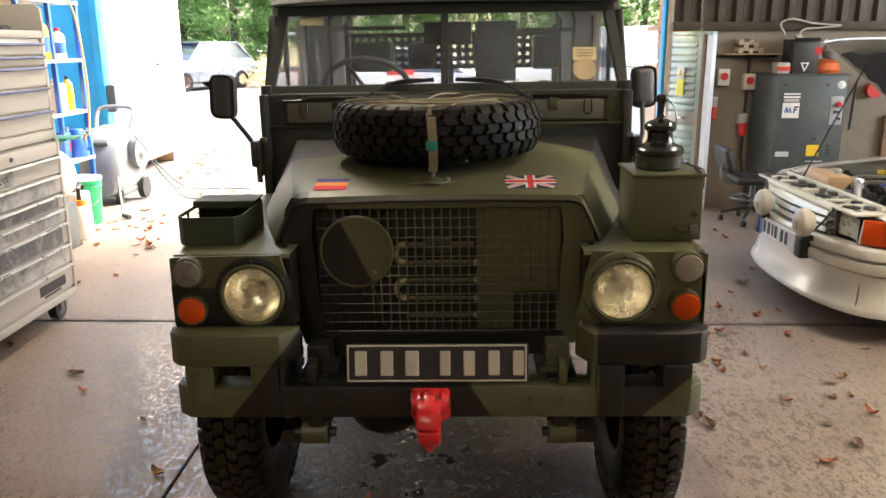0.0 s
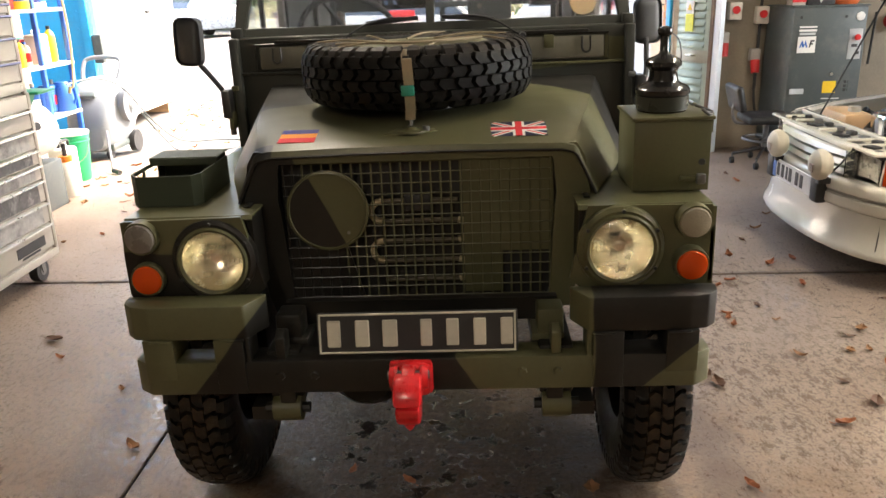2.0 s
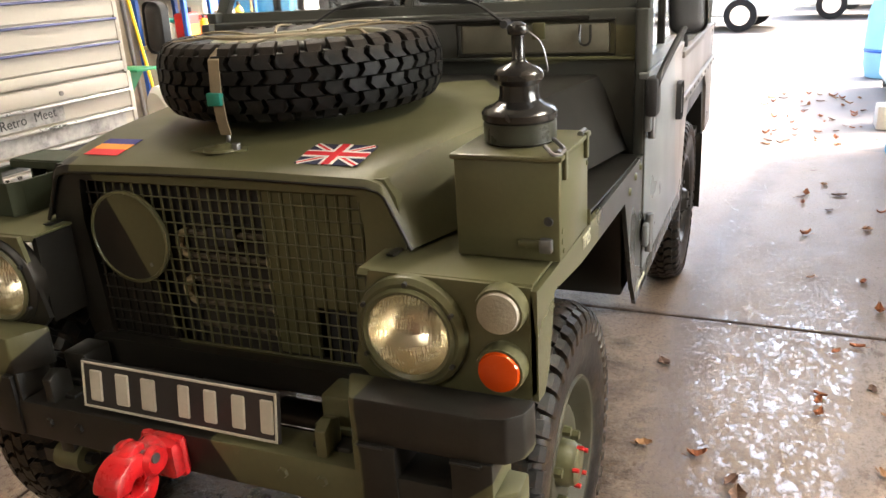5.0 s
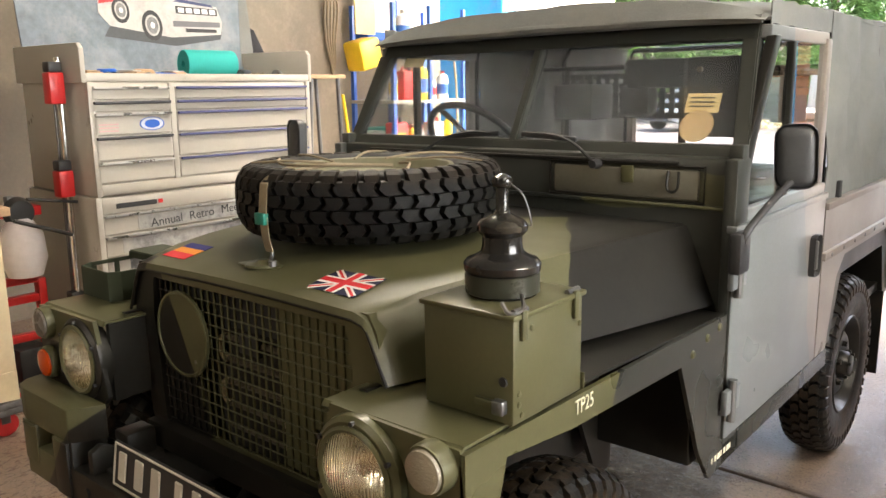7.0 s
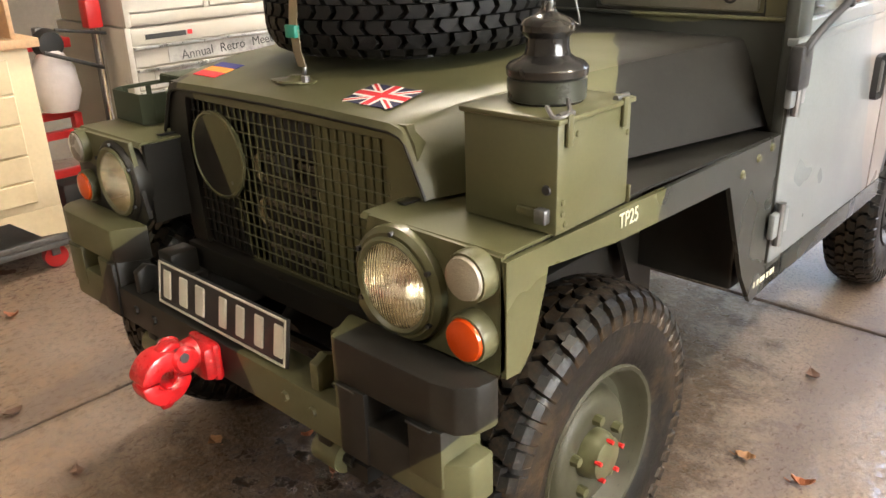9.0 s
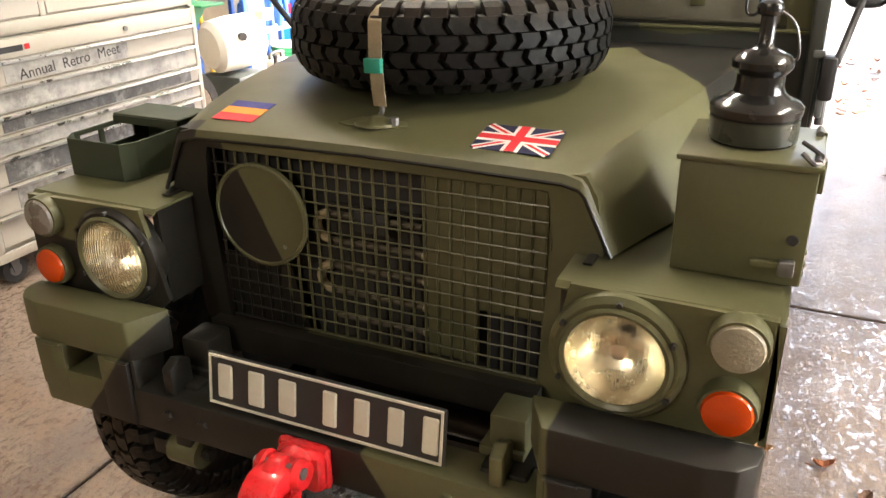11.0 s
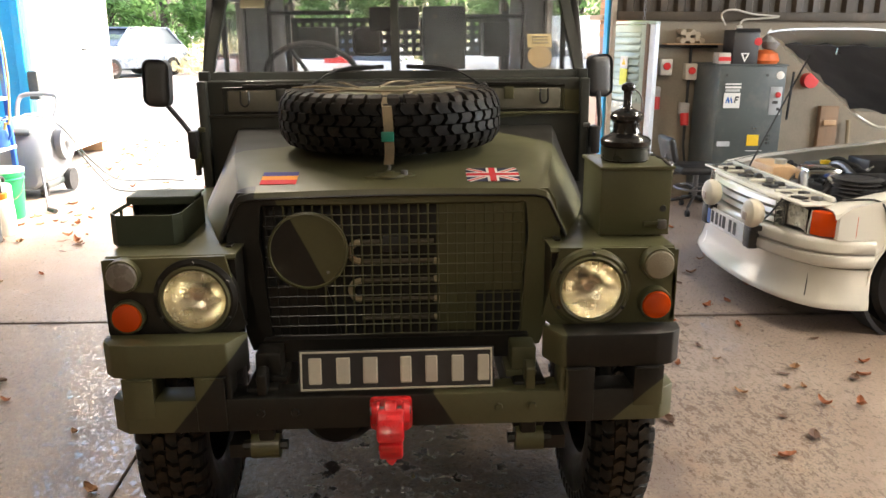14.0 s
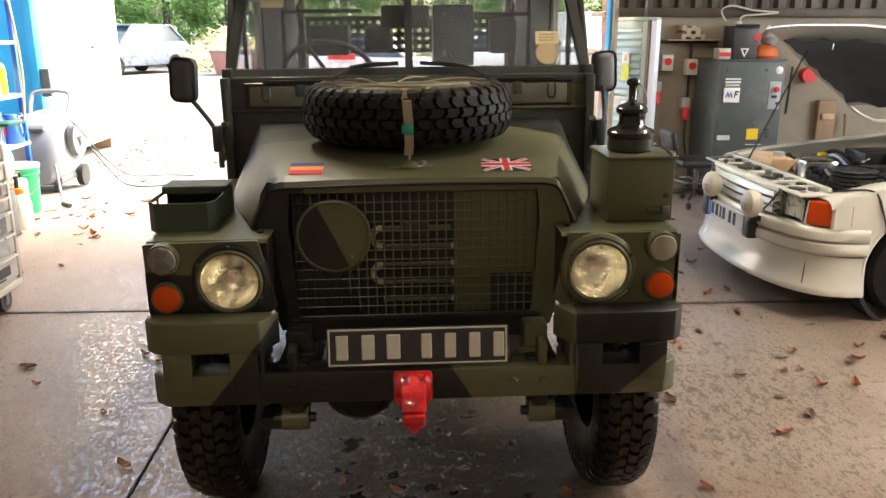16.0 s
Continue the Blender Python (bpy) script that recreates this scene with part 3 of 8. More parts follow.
def tyre(name, label, at, m, ro=0.39, ri=0.192, w=0.185, blocks=46):
    """A chunky mud tyre about the local z axis of m: carcass, interlocking tread blocks and shoulder lugs."""
    h = w / 2
    half = [(ri, 0.70), (ri + 0.012, 0.82), (ri + 0.030, 0.86), (ri + 0.036, 0.90), (ri + 0.075, 1.0), (ro - 0.060, 0.99), (ro - 0.042, 0.93), (ro - 0.032, 0.80), (ro - 0.019, 0.45), (ro - 0.016, 0.0)]
    prof = [(r, -f * h) for r, f in half] + [(r, f * h) for r, f in half[-2::-1]] + [(ri, -0.70 * h)]
    bm = R(prof, (0, 0, 0), (0, 0, 1), 56)
    bm.transform(m)
    rubber = M_MUDDY if name == "wheel" else M_RUBBER
    p = part(name, bm, rubber, LR, label)
    key = (ro, w, blocks)
    step = 2 * math.pi / blocks
    if key not in BLOCKS:
        made = []
        for hc, hw, off, skew, f in ((-0.57, 0.200, 0.0, 0.020, 0.465), (-0.19, 0.185, 0.5, -0.024, 0.455), (0.19, 0.185, 0.1, 0.024, 0.455), (0.57, 0.200, 0.6, -0.020, 0.465)):
            made.append((block_bm(ro, h, hc, hw, step * f, skew), off, "tread_block"))
        for sgn, off in ((-1, 0.25), (1, 0.8)):
            made.append((lug_bm(ro, h, sgn, step * 0.34), off, "shoulder_lug"))
        out = []
        for bm, off, nm in made:
            me = bpy.data.meshes.new(nm)
            bmesh.ops.recalc_face_normals(bm, faces=bm.faces)
            bm.to_mesh(me)
            bm.free()
            me.materials.append(rubber)
            out.append((me, off, nm))
        BLOCKS[key] = out
    local = HOME[LR].inverted() @ m
    for me, off, nm in BLOCKS[key]:
        for i in range(blocks):
            ob = new(nm, me)
            ob.parent = p
            ob.matrix_basis = local @ Matrix.Rotation(step * (i + off), 4, 'Z')
    return p


def rim_bm(at, axis, side, ri=0.200, w=0.185):
    """Pressed steel wheel; side is +1 where the outside lies along axis."""
    s = side * w / 2
    prof = [(ri + 0.014, s * 0.84), (ri + 0.010, s * 0.91), (ri + 0.002, s * 0.88), (ri - 0.008, s * 0.70), (ri - 0.016, s * 0.40), (ri - 0.030, s * 0.26), (0.152, s * 0.24), (0.146, s * 0.32),
            (0.138, s * 0.54), (0.126, s * 0.63), (0.105, s * 0.65), (0.075, s * 0.62), (0.058, s * 0.55), (0.0, s * 0.55)]
    return R(prof, at, axis, 40)


M_RIM = camo("dusty_rim_paint", [], (0.036, 0.034, 0.019), rough=0.5)


def wheel(name, x, y, side, z=0.385):
    p = tyre("wheel", name, None, pose(x, y, z, 0, 90, 0))
    part("rim", rim_bm((x, y, z), (1, 0, 0), side), M_RIM if y < 4 else M_BLACKP, p)
    o = side * 0.185 / 2
    part("hub", R([(0.058, o * 0.5), (0.056, o * 0.82), (0.051, o * 0.90), (0.049, o * 1.02), (0.043, o * 1.06), (0.0, o * 1.07)], (x, y, z), (1, 0, 0), 20), M_OLIVE if y < 4 else M_BLACKP, p)
    for k in range(5):
        a = 2 * math.pi * k / 5 + 0.3
        c = (x + o * 0.60, y + 0.088 * math.cos(a), z + 0.088 * math.sin(a))
        part("wheel_nut", C(c, (c[0] + side * 0.022, c[1], c[2]), 0.014, 0.012, 6), M_OLIVE if y < 4 else M_BLACKP, p)
        d = (x + o * 0.99, y + 0.047 * math.cos(a), z + 0.047 * math.sin(a))
        part("hub_bolt", C(d, (d[0] + side * 0.016, d[1], d[2]), 0.0055, seg=6), M_REDP if y < 4 else M_BLACKP, p)
    return p


wheel("muddy chunky-tread front tyre on a steel rim", 0.655, 2.505, 1, 0.382)
wheel("muddy chunky-tread front tyre on a steel rim", -0.655, 2.505, -1, 0.396)
wheel("chunky-tread rear tyre on a steel rim", 0.655, 4.79, 1, 0.382)
wheel("chunky-tread rear tyre on a steel rim", -0.655, 4.79, -1, 0.396)

# chassis, axles, springs
for s in (-1, 1):
    part("chassis_rail", B(s * 0.36 - 0.045, s * 0.36 + 0.045, 2.06, 5.55, 0.50, 0.64, 0.008), M_BLACKP, LR)
    leaf = bmesh.new()
    for i in range(5):
        hl = 0.46 - i * 0.07
        pts = [(s * 0.43, 2.52 + hl * k / 6, 0.37 + 0.012 * -i + 0.10 * (hl * k / 6 / 0.46) ** 2) for k in range(-6, 7)]
        for a, b in zip(pts, pts[1:]):
            box(leaf, a[0] - 0.032, a[0] + 0.032, a[1], b[1], min(a[2], b[2]) - 0.004, max(a[2], b[2]) + 0.004)
    part("leaf_spring", leaf, M_BLACKP, LR)
    part("shackle", C((s * 0.322, 2.065, 0.470), (s * 0.398, 2.065, 0.470), 0.036, seg=18), M_OLIVE, LR)
    part("shackle_bolt", C((s * 0.302, 2.065, 0.470), (s * 0.422, 2.065, 0.470), 0.015, seg=8), M_BLACKP, LR)
    part("hanger_bracket", B(s * 0.355 - 0.022, s * 0.355 + 0.022, 2.04, 2.2, 0.445, 0.58, 0.006), M_BLACKP, LR)
    part("shock_absorber", C((s * 0.375, 2.75, 0.42), (s * 0.365, 2.68, 0.85), 0.025, seg=12), M_BLACKP, LR)
    part("wheel_arch", PR([(2.2, 1.0), (3.2, 0.95), (3.2, 0.45), (3.12, 0.45), (3.0, 0.7), (2.7, 0.84), (2.3, 0.90)], 'x', s * 0.445, s * 0.46), M_BLACKP, LR)
    part("inner_wheel_box", PR([(4.25, 1.0), (5.4, 1.0), (5.4, 0.6), (5.25, 0.6), (5.15, 0.85), (4.45, 0.85), (4.35, 0.6), (4.25, 0.6)], 'x', s * 0.44, s * 0.76), M_BLACKP, LR)
    part("rear_spring", B(s * 0.43 - 0.03, s * 0.43 + 0.03, 4.25, 5.35, 0.36, 0.42, 0.01), M_BLACKP, LR)
for y, zz in ((2.505, 0.388), (4.79, 0.388)):
    part("axle", C((-0.56, y, zz), (0.56, y, zz), 0.042, seg=16), M_BLACKP, LR)
    part("differential", R([(0, -0.15), (0.08, -0.14), (0.13, -0.06), (0.14, 0.02), (0.1, 0.1), (0.05, 0.2), (0, 0.2)], (-0.2, y, zz), (0, 1, 0), 20), M_BLACKP, LR)
for s in (-1, 1):
    part("footwell", B(s * 0.24, s * 0.735, 3.12, 3.25, 0.56, 0.93, 0.01), M_BLACKP, LR)
part("steering_rod", C((-0.55, 2.36, 0.43), (0.55, 2.36, 0.43), 0.016, seg=8), M_BLACKP, LR)
part("gearbox", B(-0.2, 0.2, 3.1, 3.9, 0.42, 0.75, 0.05), M_BLACKP, LR)
part("engine", B(-0.22, 0.2, 2.45, 3.1, 0.5, 1.05, 0.06), M_BLACKP, LR)
part("floor_pan", B(-0.74, 0.74, 3.22, 5.55, 0.62, 0.66), M_BLACKP, LR)
part("apron", B(-0.375, 0.375, 2.20, 2.23, 0.655, 0.72), M_BLACKP, LR)

# front bumper with raised end blocks
def bumper():
    bm = PR([(-0.71, 2.018), (0.71, 2.018), (0.752, 2.05), (0.752, 2.11), (-0.752, 2.11), (-0.752, 2.05)], 'z', 0.536, 0.630, 0.006)
    b = part("bumper", bm, M_BUMP, LR, "olive and black steel bumper beam")
    for s in (-1, 1):
        pts = [(s * 0.438, 2.018), (s * 0.69, 2.018), (s * 0.736, 2.028), (s * 0.762, 2.056), (s * 0.768, 2.085), (s * 0.768, 2.105), (s * 0.398, 2.105), (s * 0.398, 2.095)]
        part("upper_block", PR(pts, 'z', 0.694, 0.787, 0.005), M_BUMP, b)
        part("gusset", B(s * 0.449, s * 0.526, 2.012, 2.12, 0.540, 0.696, 0.003), M_BUMP, b)
        part("gusset", B(s * 0.634, s * 0.714, 2.016, 2.12, 0.580, 0.696, 0.003), M_BUMP, b)
        part("web_plate", B(s * 0.434, s * 0.447, 2.020, 2.10, 0.540, 0.698, 0.003), M_BUMP, b)
        for xx in (0.475, 0.665):
            part("weld", B(s * xx - 0.03, s * xx + 0.03, 2.008, 2.022, 0.690, 0.695, 0.002, 1), M_BUMP, b)
        for xx in (0.27, 0.36):
            part("bolt", R([(0.0, -0.006), (0.010, -0.006), (0.013, 0.0)], (s * xx, 2.018, 0.588), (0, 1, 0), 6), M_BUMP, b)
        part("towing_eye", PR([(2.03, 0.630), (2.09, 0.630), (2.09, 0.69), (2.06, 0.705), (2.03, 0.69)], 'x', s * 0.345, s * 0.37, 0.004), M_BUMP, b)
        part("step_plate", B(s * 0.30, s * 0.385, 2.10, 2.2, 0.635, 0.655, 0.003), M_BUMP, b)
        part("dumb_iron", B(s * 0.315, s * 0.385, 2.11, 2.19, 0.63, 0.72, 0.008), M_BUMP if s > 0 else M_BLACKP, b)
    return b


bumper()

# red towing jaw
JX = -0.016
pj = part("towing_jaw", B(JX - 0.050, JX + 0.052, 1.972, 2.018, 0.541, 0.628, 0.018), M_RED, LR, "red painted cast towing jaw, chipped")


def jaw_arc(a0, a1, r0, r1, hw):
    """Part of a thick upright ring, blunt at its ends."""
    n = 12
    arc = [radians(a0 + (a1 - a0) * k / n) for k in range(n + 1)]
    pts = [(1.895 + r1 * math.cos(a), 0.582 + r1 * 1.04 * math.sin(a)) for a in arc] + [(1.895 + r0 * math.cos(a), 0.582 + r0 * math.sin(a)) for a in arc[::-1]]
    return PR(pts, 'x', JX - hw, JX + hw, 0.009)


part("upper_jaw", jaw_arc(-8, 174, 0.019, 0.062, 0.034), M_RED, pj)
part("lower_jaw", jaw_arc(178, 352, 0.019, 0.060, 0.030), M_RED, pj)
part("neck", R([(0.0, -0.05), (0.036, -0.05), (0.034, -0.02), (0.038, 0.02), (0.0, 0.02)], (JX, 1.958, 0.606), (0, 1, 0), 18), M_RED, pj)
part("flange", B(JX - 0.057, JX + 0.055, 1.996, 2.020, 0.536, 0.632, 0.012), M_RED, pj)
for s in (-1, 1):
    part("jaw_cheek", R([(0, 0.0), (0.028, 0.0), (0.031, 0.006), (0.026, 0.020), (0, 0.022)], (JX + s * 0.028, 1.938, 0.618), (s, 0, 0), 16), M_RED, pj)
part("jaw_pin", C((JX - 0.052, 1.930, 0.630), (JX + 0.052, 1.930, 0.630), 0.011, seg=10), M_STEEL, pj)
part("latch", PR([(1.885, 0.630), (1.94, 0.632), (1.945, 0.652), (1.92, 0.656), (1.89, 0.646)], 'x', JX - 0.016, JX + 0.016, 0.006), M_RED, pj)
part("chin", PR([(JX - 0.026, 0.545), (JX + 0.026, 0.545), (JX + 0.014, 0.513), (JX + 0.005, 0.499), (JX - 0.005, 0.499), (JX - 0.014, 0.513)], 'y', 1.880, 1.910, 0.008), M_RED, pj)

# registration plate: bars only
pl = part("registration_plate", B(-0.26, 0.26, -0.004, 0.004, -0.056, 0.056, 0.003, 1), M_BLACKPL, None, "black plate with pale raised border and bars")
pl.parent = LR
pl.matrix_basis = Matrix.Translation((0.0, 2.047 - 3.8, 0.692)) @ pose(0, 0, 0, -9, 0, 0)


def on_plate(name, bm):
    o = part(name, bm, M_LETTER, None)
    o.parent = pl
    return o


for z0, z1, x0, x1 in ((0.048, 0.053, -0.255, 0.255), (-0.053, -0.048, -0.255, 0.255), (-0.048, 0.048, -0.255, -0.250), (-0.048, 0.048, 0.250, 0.255)):
    on_plate("border", B(x0, x1, -0.0075, -0.003, z0, z1, 0.001, 1))
px = -0.245
for wdt, gap in ((0.060, 0.012), (0.064, 0.006), (0.068, 0.034), (0.052, 0.014), (0.056, 0.014), (0.056, 0.014), (0.054, 0)):
    on_plate("bar", B(px + wdt * 0.20, px + wdt * 0.78, -0.008, -0.003, -0.036, 0.036, 0.003, 1))
    px += wdt + gap

# wings
M_WTOP = camo("camo_wing_top", [[(0, 1, 0, 2.52)]], wob=0.02)


def wing(s):
    mat = M_OLIVE if s > 0 else M_WINGL
    bm = bmesh.new()
    loops = [[(s * 0.445, 0.995), (s * 0.757, 0.99), (s * 0.765, 0.90), (s * 0.765, 0.79), (s * 0.75, 0.772), (s * 0.43, 0.772), (s * 0.40, 0.80)],
             [(s * 0.528 + 0.092 * math.cos(math.pi * k / 16), 0.882 + 0.002 * s + 0.092 * math.sin(math.pi * k / 16)) for k in range(32)]]
    es = []
    for lp in loops:
        vs = [bm.verts.new((x, 2.125, z)) for x, z in lp]
        es += [bm.edges.new((vs[i - 1], vs[i])) for i in range(len(vs))]
    bmesh.ops.triangle_fill(bm, use_beauty=True, edges=es)
    bmesh.ops.solidify(bm, geom=list(bm.faces), thickness=0.012)
    w = part("front_wing", bm, mat, LR, "box-shaped front wing")
    top = bmesh.new()
    sheet(top, [[(s * xx, y, z) for xx in (0.42, 0.60, 0.748, 0.758)] for y, z in ((2.125, 0.985), (2.135, 0.994), (2.6, 0.99), (3.0, 0.972), (3.26, 0.962))], 0.006)
    part("top_panel", top, M_WTOP if s > 0 else mat, w)
    side = [(2.125, 0.985), (3.25, 0.962), (3.25, 0.60), (3.39, 0.60), (3.39, 0.53), (3.18, 0.515), (3.10, 0.62), (2.965, 0.895), (2.46, 0.915), (2.240, 0.94), (2.230, 0.90), (2.195, 0.80), (2.165, 0.768), (2.125, 0.772)]
    part("side_panel", PR(side, 'x', s * 0.756, s * 0.768), M_BODY if s > 0 else mat, w)
    part("inner_panel", B(s * 0.425, s * 0.44, 2.145, 3.25, 0.775, 0.985), M_BLACKP, w)
    for y, z in ((3.12, 0.93), (3.03, 0.91), (3.2, 0.94)):
        part("rivet", R([(0.0, 0.006), (0.009, 0.005), (0.012, 0)], (s * 0.768, y, z), (s, 0, 0), 10), mat, w)
    return w


WR, WL = wing(1), wing(-1)
M_STENCIL = surf("stencil_cream", (0.62, 0.60, 0.45), 0.7, 0, 0.2, 30, 90, 0.05)
text_mesh("TP25", 0.044, M_STENCIL, "stencil", WR, Matrix.Translation((0, 2.50, 0.953)) @ Matrix(((0, 0, 1, 0.7695), (0.78, 0, 0, 0), (0, 1, 0, 0), (0, 0, 0, 1))), 0.0006)
for k in range(7):
    part("stencil_bar", B(0.7682, 0.7695, 3.19 + k * 0.022, 3.199 + k * 0.022 + 0.004 * (k % 3), 0.552, 0.568), M_STENCIL, WR)

# front panel, grille mesh
# all black, in place of its opening onto the dark radiator
fp = part("front_panel", PR([(-0.44, 1.125), (0.44, 1.125), (0.46, 1.02), (0.44, 0.93), (0.42, 0.70), (0.40, 0.665), (-0.40, 0.665), (-0.42, 0.70), (-0.44, 0.93), (-0.46, 1.02)], 'y', 2.30, 2.315), M_BLACKPL, LR, "recessed radiator panel")


def surround():
    """The raised lip that frames the grille."""
    outer = [(-0.452, 1.10), (-0.43, 1.135), (0.43, 1.135), (0.452, 1.10), (0.468, 1.0), (0.452, 0.95), (0.43, 0.72), (0.415, 0.672), (-0.415, 0.672), (-0.43, 0.72), (-0.452, 0.95), (-0.468, 1.0)]
    inner = [(-0.37, 1.085), (-0.365, 1.10), (0.365, 1.10), (0.37, 1.085), (0.378, 1.0), (0.372, 0.95), (0.36, 0.72), (0.355, 0.705), (-0.355, 0.705), (-0.36, 0.72), (-0.372, 0.95), (-0.378, 1.0)]
    bm = bmesh.new()
    V = [[bm.verts.new((x, y, z)) for x, z in L] for L, y in ((outer, 2.30), (outer, 2.248), (inner, 2.248), (inner, 2.275))]
    for a, b in zip(V, V[1:]):
        for i in range(len(a)):
            j = (i + 1) % len(a)
            bm.faces.new((a[i], a[j], b[j], b[i]))
    return bm


part("grille_surround", surround(), M_FRONT, LR)
gm = part("grille", B(-0.362, 0.362, 2.262, 2.266, 1.094, 1.102), M_FRONT, LR, "square-mesh radiator grille painted over in camouflage")
nx, nz = 27, 13
wv = C((0, 2.264, 0.708), (0, 2.264, 1.098), 0.0032, seg=5)
wv = part("upright_wire", wv, M_FRONT, gm)
wh = part("cross_wire", C((-0.366, 2.260, 0.71), (0.366, 2.260, 0.71), 0.0019, seg=5), M_FRONT, gm)
wv.matrix_basis = Matrix.Translation((-0.362, 0, 0))
for i in range(1, nx + 1):
    again("upright_wire", wv, gm, Matrix.Translation((-0.362 + 0.724 * i / nx, 0, 0)))
for i in range(1, nz + 1):
    again("cross_wire", wh, gm, Matrix.Translation((0, 0, 0.386 * i / nz)))
# painted-over stretch of mesh, with its cut-out below
part("blind_panel", PR([(0.125, 1.095), (0.368, 1.095), (0.372, 0.95), (0.362, 0.835), (0.232, 0.835), (0.232, 0.715), (0.125, 0.715)], 'y', 2.2665, 2.272), M_OLIVE, gm)
part("blind_panel", PR([(-0.365, 0.86), (-0.20, 0.86), (-0.16, 0.71), (-0.355, 0.71)], 'y', 2.2665, 2.272), M_BLACKP, gm)
part("badge_block", B(-0.035, 0.04, 2.266, 2.285, 0.955, 1.0, 0.003), M_BLACKPL, gm)
part("radiator", B(-0.3, 0.3, 2.318, 2.36, 0.70, 1.09), M_BLACKPL, LR)
M_BRASS = surf("dusty_brass", (0.34, 0.28, 0.17), 0.5, 0.2, 0.3, 12, 60, 0.1)
cooler = part("oil_cooler", B(-0.105, 0.115, 2.292, 2.299, 0.69, 1.0), surf("dusty_dark_fins", (0.022, 0.019, 0.015), 0.8, 0, 0.5, 12, 60, 0.3), LR, "dark oil cooler with looped pipe")
# straight runs coloured darker than the bends
for k in range(5):
    zz = 0.982 - k * 0.0575
    part("pipe_run", C((-0.10, 2.279, zz), (0.11, 2.279, zz), 0.007, seg=8), surf("dark_pipe", (0.09, 0.075, 0.05), 0.6), cooler)
    if k < 4:
        sx, cx_ = ((1, 0.11) if k % 2 else (-1, -0.10))
        part("pipe_bend", T([(cx_ + sx * 0.030 * math.sin(math.pi * j / 8), 2.279, zz - 0.02875 + 0.02875 * math.cos(math.pi * j / 8)) for j in range(9)], 0.0095, 8), M_BRASS, cooler)
# convoy disc
cd = part("convoy_disc", R([(0, -0.002), (0.106, -0.002), (0.106, 0.003), (0, 0.003)], (-0.243, 2.245, 0.968), (0, 1, 0), 40), camo("camo_disc", [[(-1, 0, -0.5, -0.238)]], wob=0.005), LR, "round convoy plate split black and olive")
bm = bmesh.new()
revolve(bm, [(0.106, -0.006), (0.112, -0.004), (0.112, 0.004), (0.106, 0.006), (0.103, 0.0), (0.106, -0.006)], (-0.243, 2.245, 0.968), (0, 1, 0), 48)
part("rim_bead", bm, M_OLIVE, cd)
part("screw", C((-0.19, 2.242, 0.905), (-0.19, 2.248, 0.905), 0.005, seg=8), M_STEEL, cd)
part("bracket", B(-0.26, -0.22, 2.248, 2.27, 0.94, 1.0), M_BLACKP, cd)

# bonnet
def bonnet():
    rows = []
    N = 16
    for y, zt, hw, zs, sw in ((2.236, 1.124, 0.425, 1.0, 0.482), (2.241, 1.138, 0.426, 1.0, 0.485), (2.28, 1.150, 0.433, 1.0, 0.497), (2.38, 1.168, 0.455, 1.0, 0.530), (2.5, 1.177, 0.485, 0.998, 0.572), (2.65, 1.181, 0.518, 0.997, 0.615), (2.8, 1.184, 0.545, 0.995, 0.648), (3.05, 1.188, 0.59, 0.985, 0.688), (3.29, 1.190, 0.632, 0.972, 0.715)):
        row = []
        q = 1.0 if y < 2.6 else max(0.15, 1 - (y - 2.6) / 0.35)
        dw, dz = sw - hw, zt - 0.006 - zs
        half = [(0, zt + 0.004), (hw * 0.35, zt + 0.003), (hw * 0.7, zt), (hw * (0.97 - 0.05 * q), zt - 0.002 * q), (hw * 0.992, zt - 0.004 - 0.006 * q), (hw + dw * 0.12, zt - 0.006 - dz * 0.12), (hw + dw * 0.55, zt - 0.006 - dz * 0.55), (sw, zs)]
        row = [(-x, y, z) for x, z in half[::-1]] + [(x, y, z) for x, z in half[1:]]
        rows.append(row)
    b = part("bonnet", sheet(bmesh.new(), rows), M_BONNET, LR, "olive bonnet with black rear part")
    lip = bmesh.new()
    tube(lip, [(x, 2.240, z - 0.003) for x, y, z in rows[0]], 0.0045, 8)
    part("bonnet_lip", lip, M_BLACKP, b)
    return b


BON = bonnet()

# spare tyre lying on the bonnet
sp = tyre("spare_tyre", "chunky spare tyre lying flat on the bonnet", None, pose(-0.012, 2.705, 1.298), 0.358, 0.203, 0.168, 42)
part("rim", rim_bm((-0.012, 2.705, 1.298), (0, 0, 1), 1, 0.210, 0.168), surf("dusty_olive", (0.16, 0.15, 0.09), 0.6, 0, 0.3, 10, 60, 0.15), sp)
part("spare_mount", R([(0.0, 1.165), (0.15, 1.165), (0.15, 1.19), (0.10, 1.20), (0.09, 1.33), (0.0, 1.335)], (-0.018, 2.705, 0), (0, 0, 1), 24), M_BLACKP, sp)
M_STRAP = surf("tan_webbing", (0.24, 0.19, 0.12), 0.85, 0, 0.3, 15, 250, 0.3)
st = part("strap", sheet(bmesh.new(), [[(-0.015 + dx - 0.005 * math.sin(k), y, z) for dx in (-0.014, 0.014)] for k, (y, z) in enumerate(((2.60, 1.384), (2.45, 1.388), (2.385, 1.376), (2.352, 1.354), (2.340, 1.29), (2.344, 1.225), (2.356, 1.19)))], 0.003), M_STRAP, LR, "tan webbing strap over the tyre")
part("strap_marker", B(-0.033, 0.003, 2.332, 2.347, 1.258, 1.286, 0.002), surf("teal_tape", (0.01, 0.22, 0.16), 0.5), st)
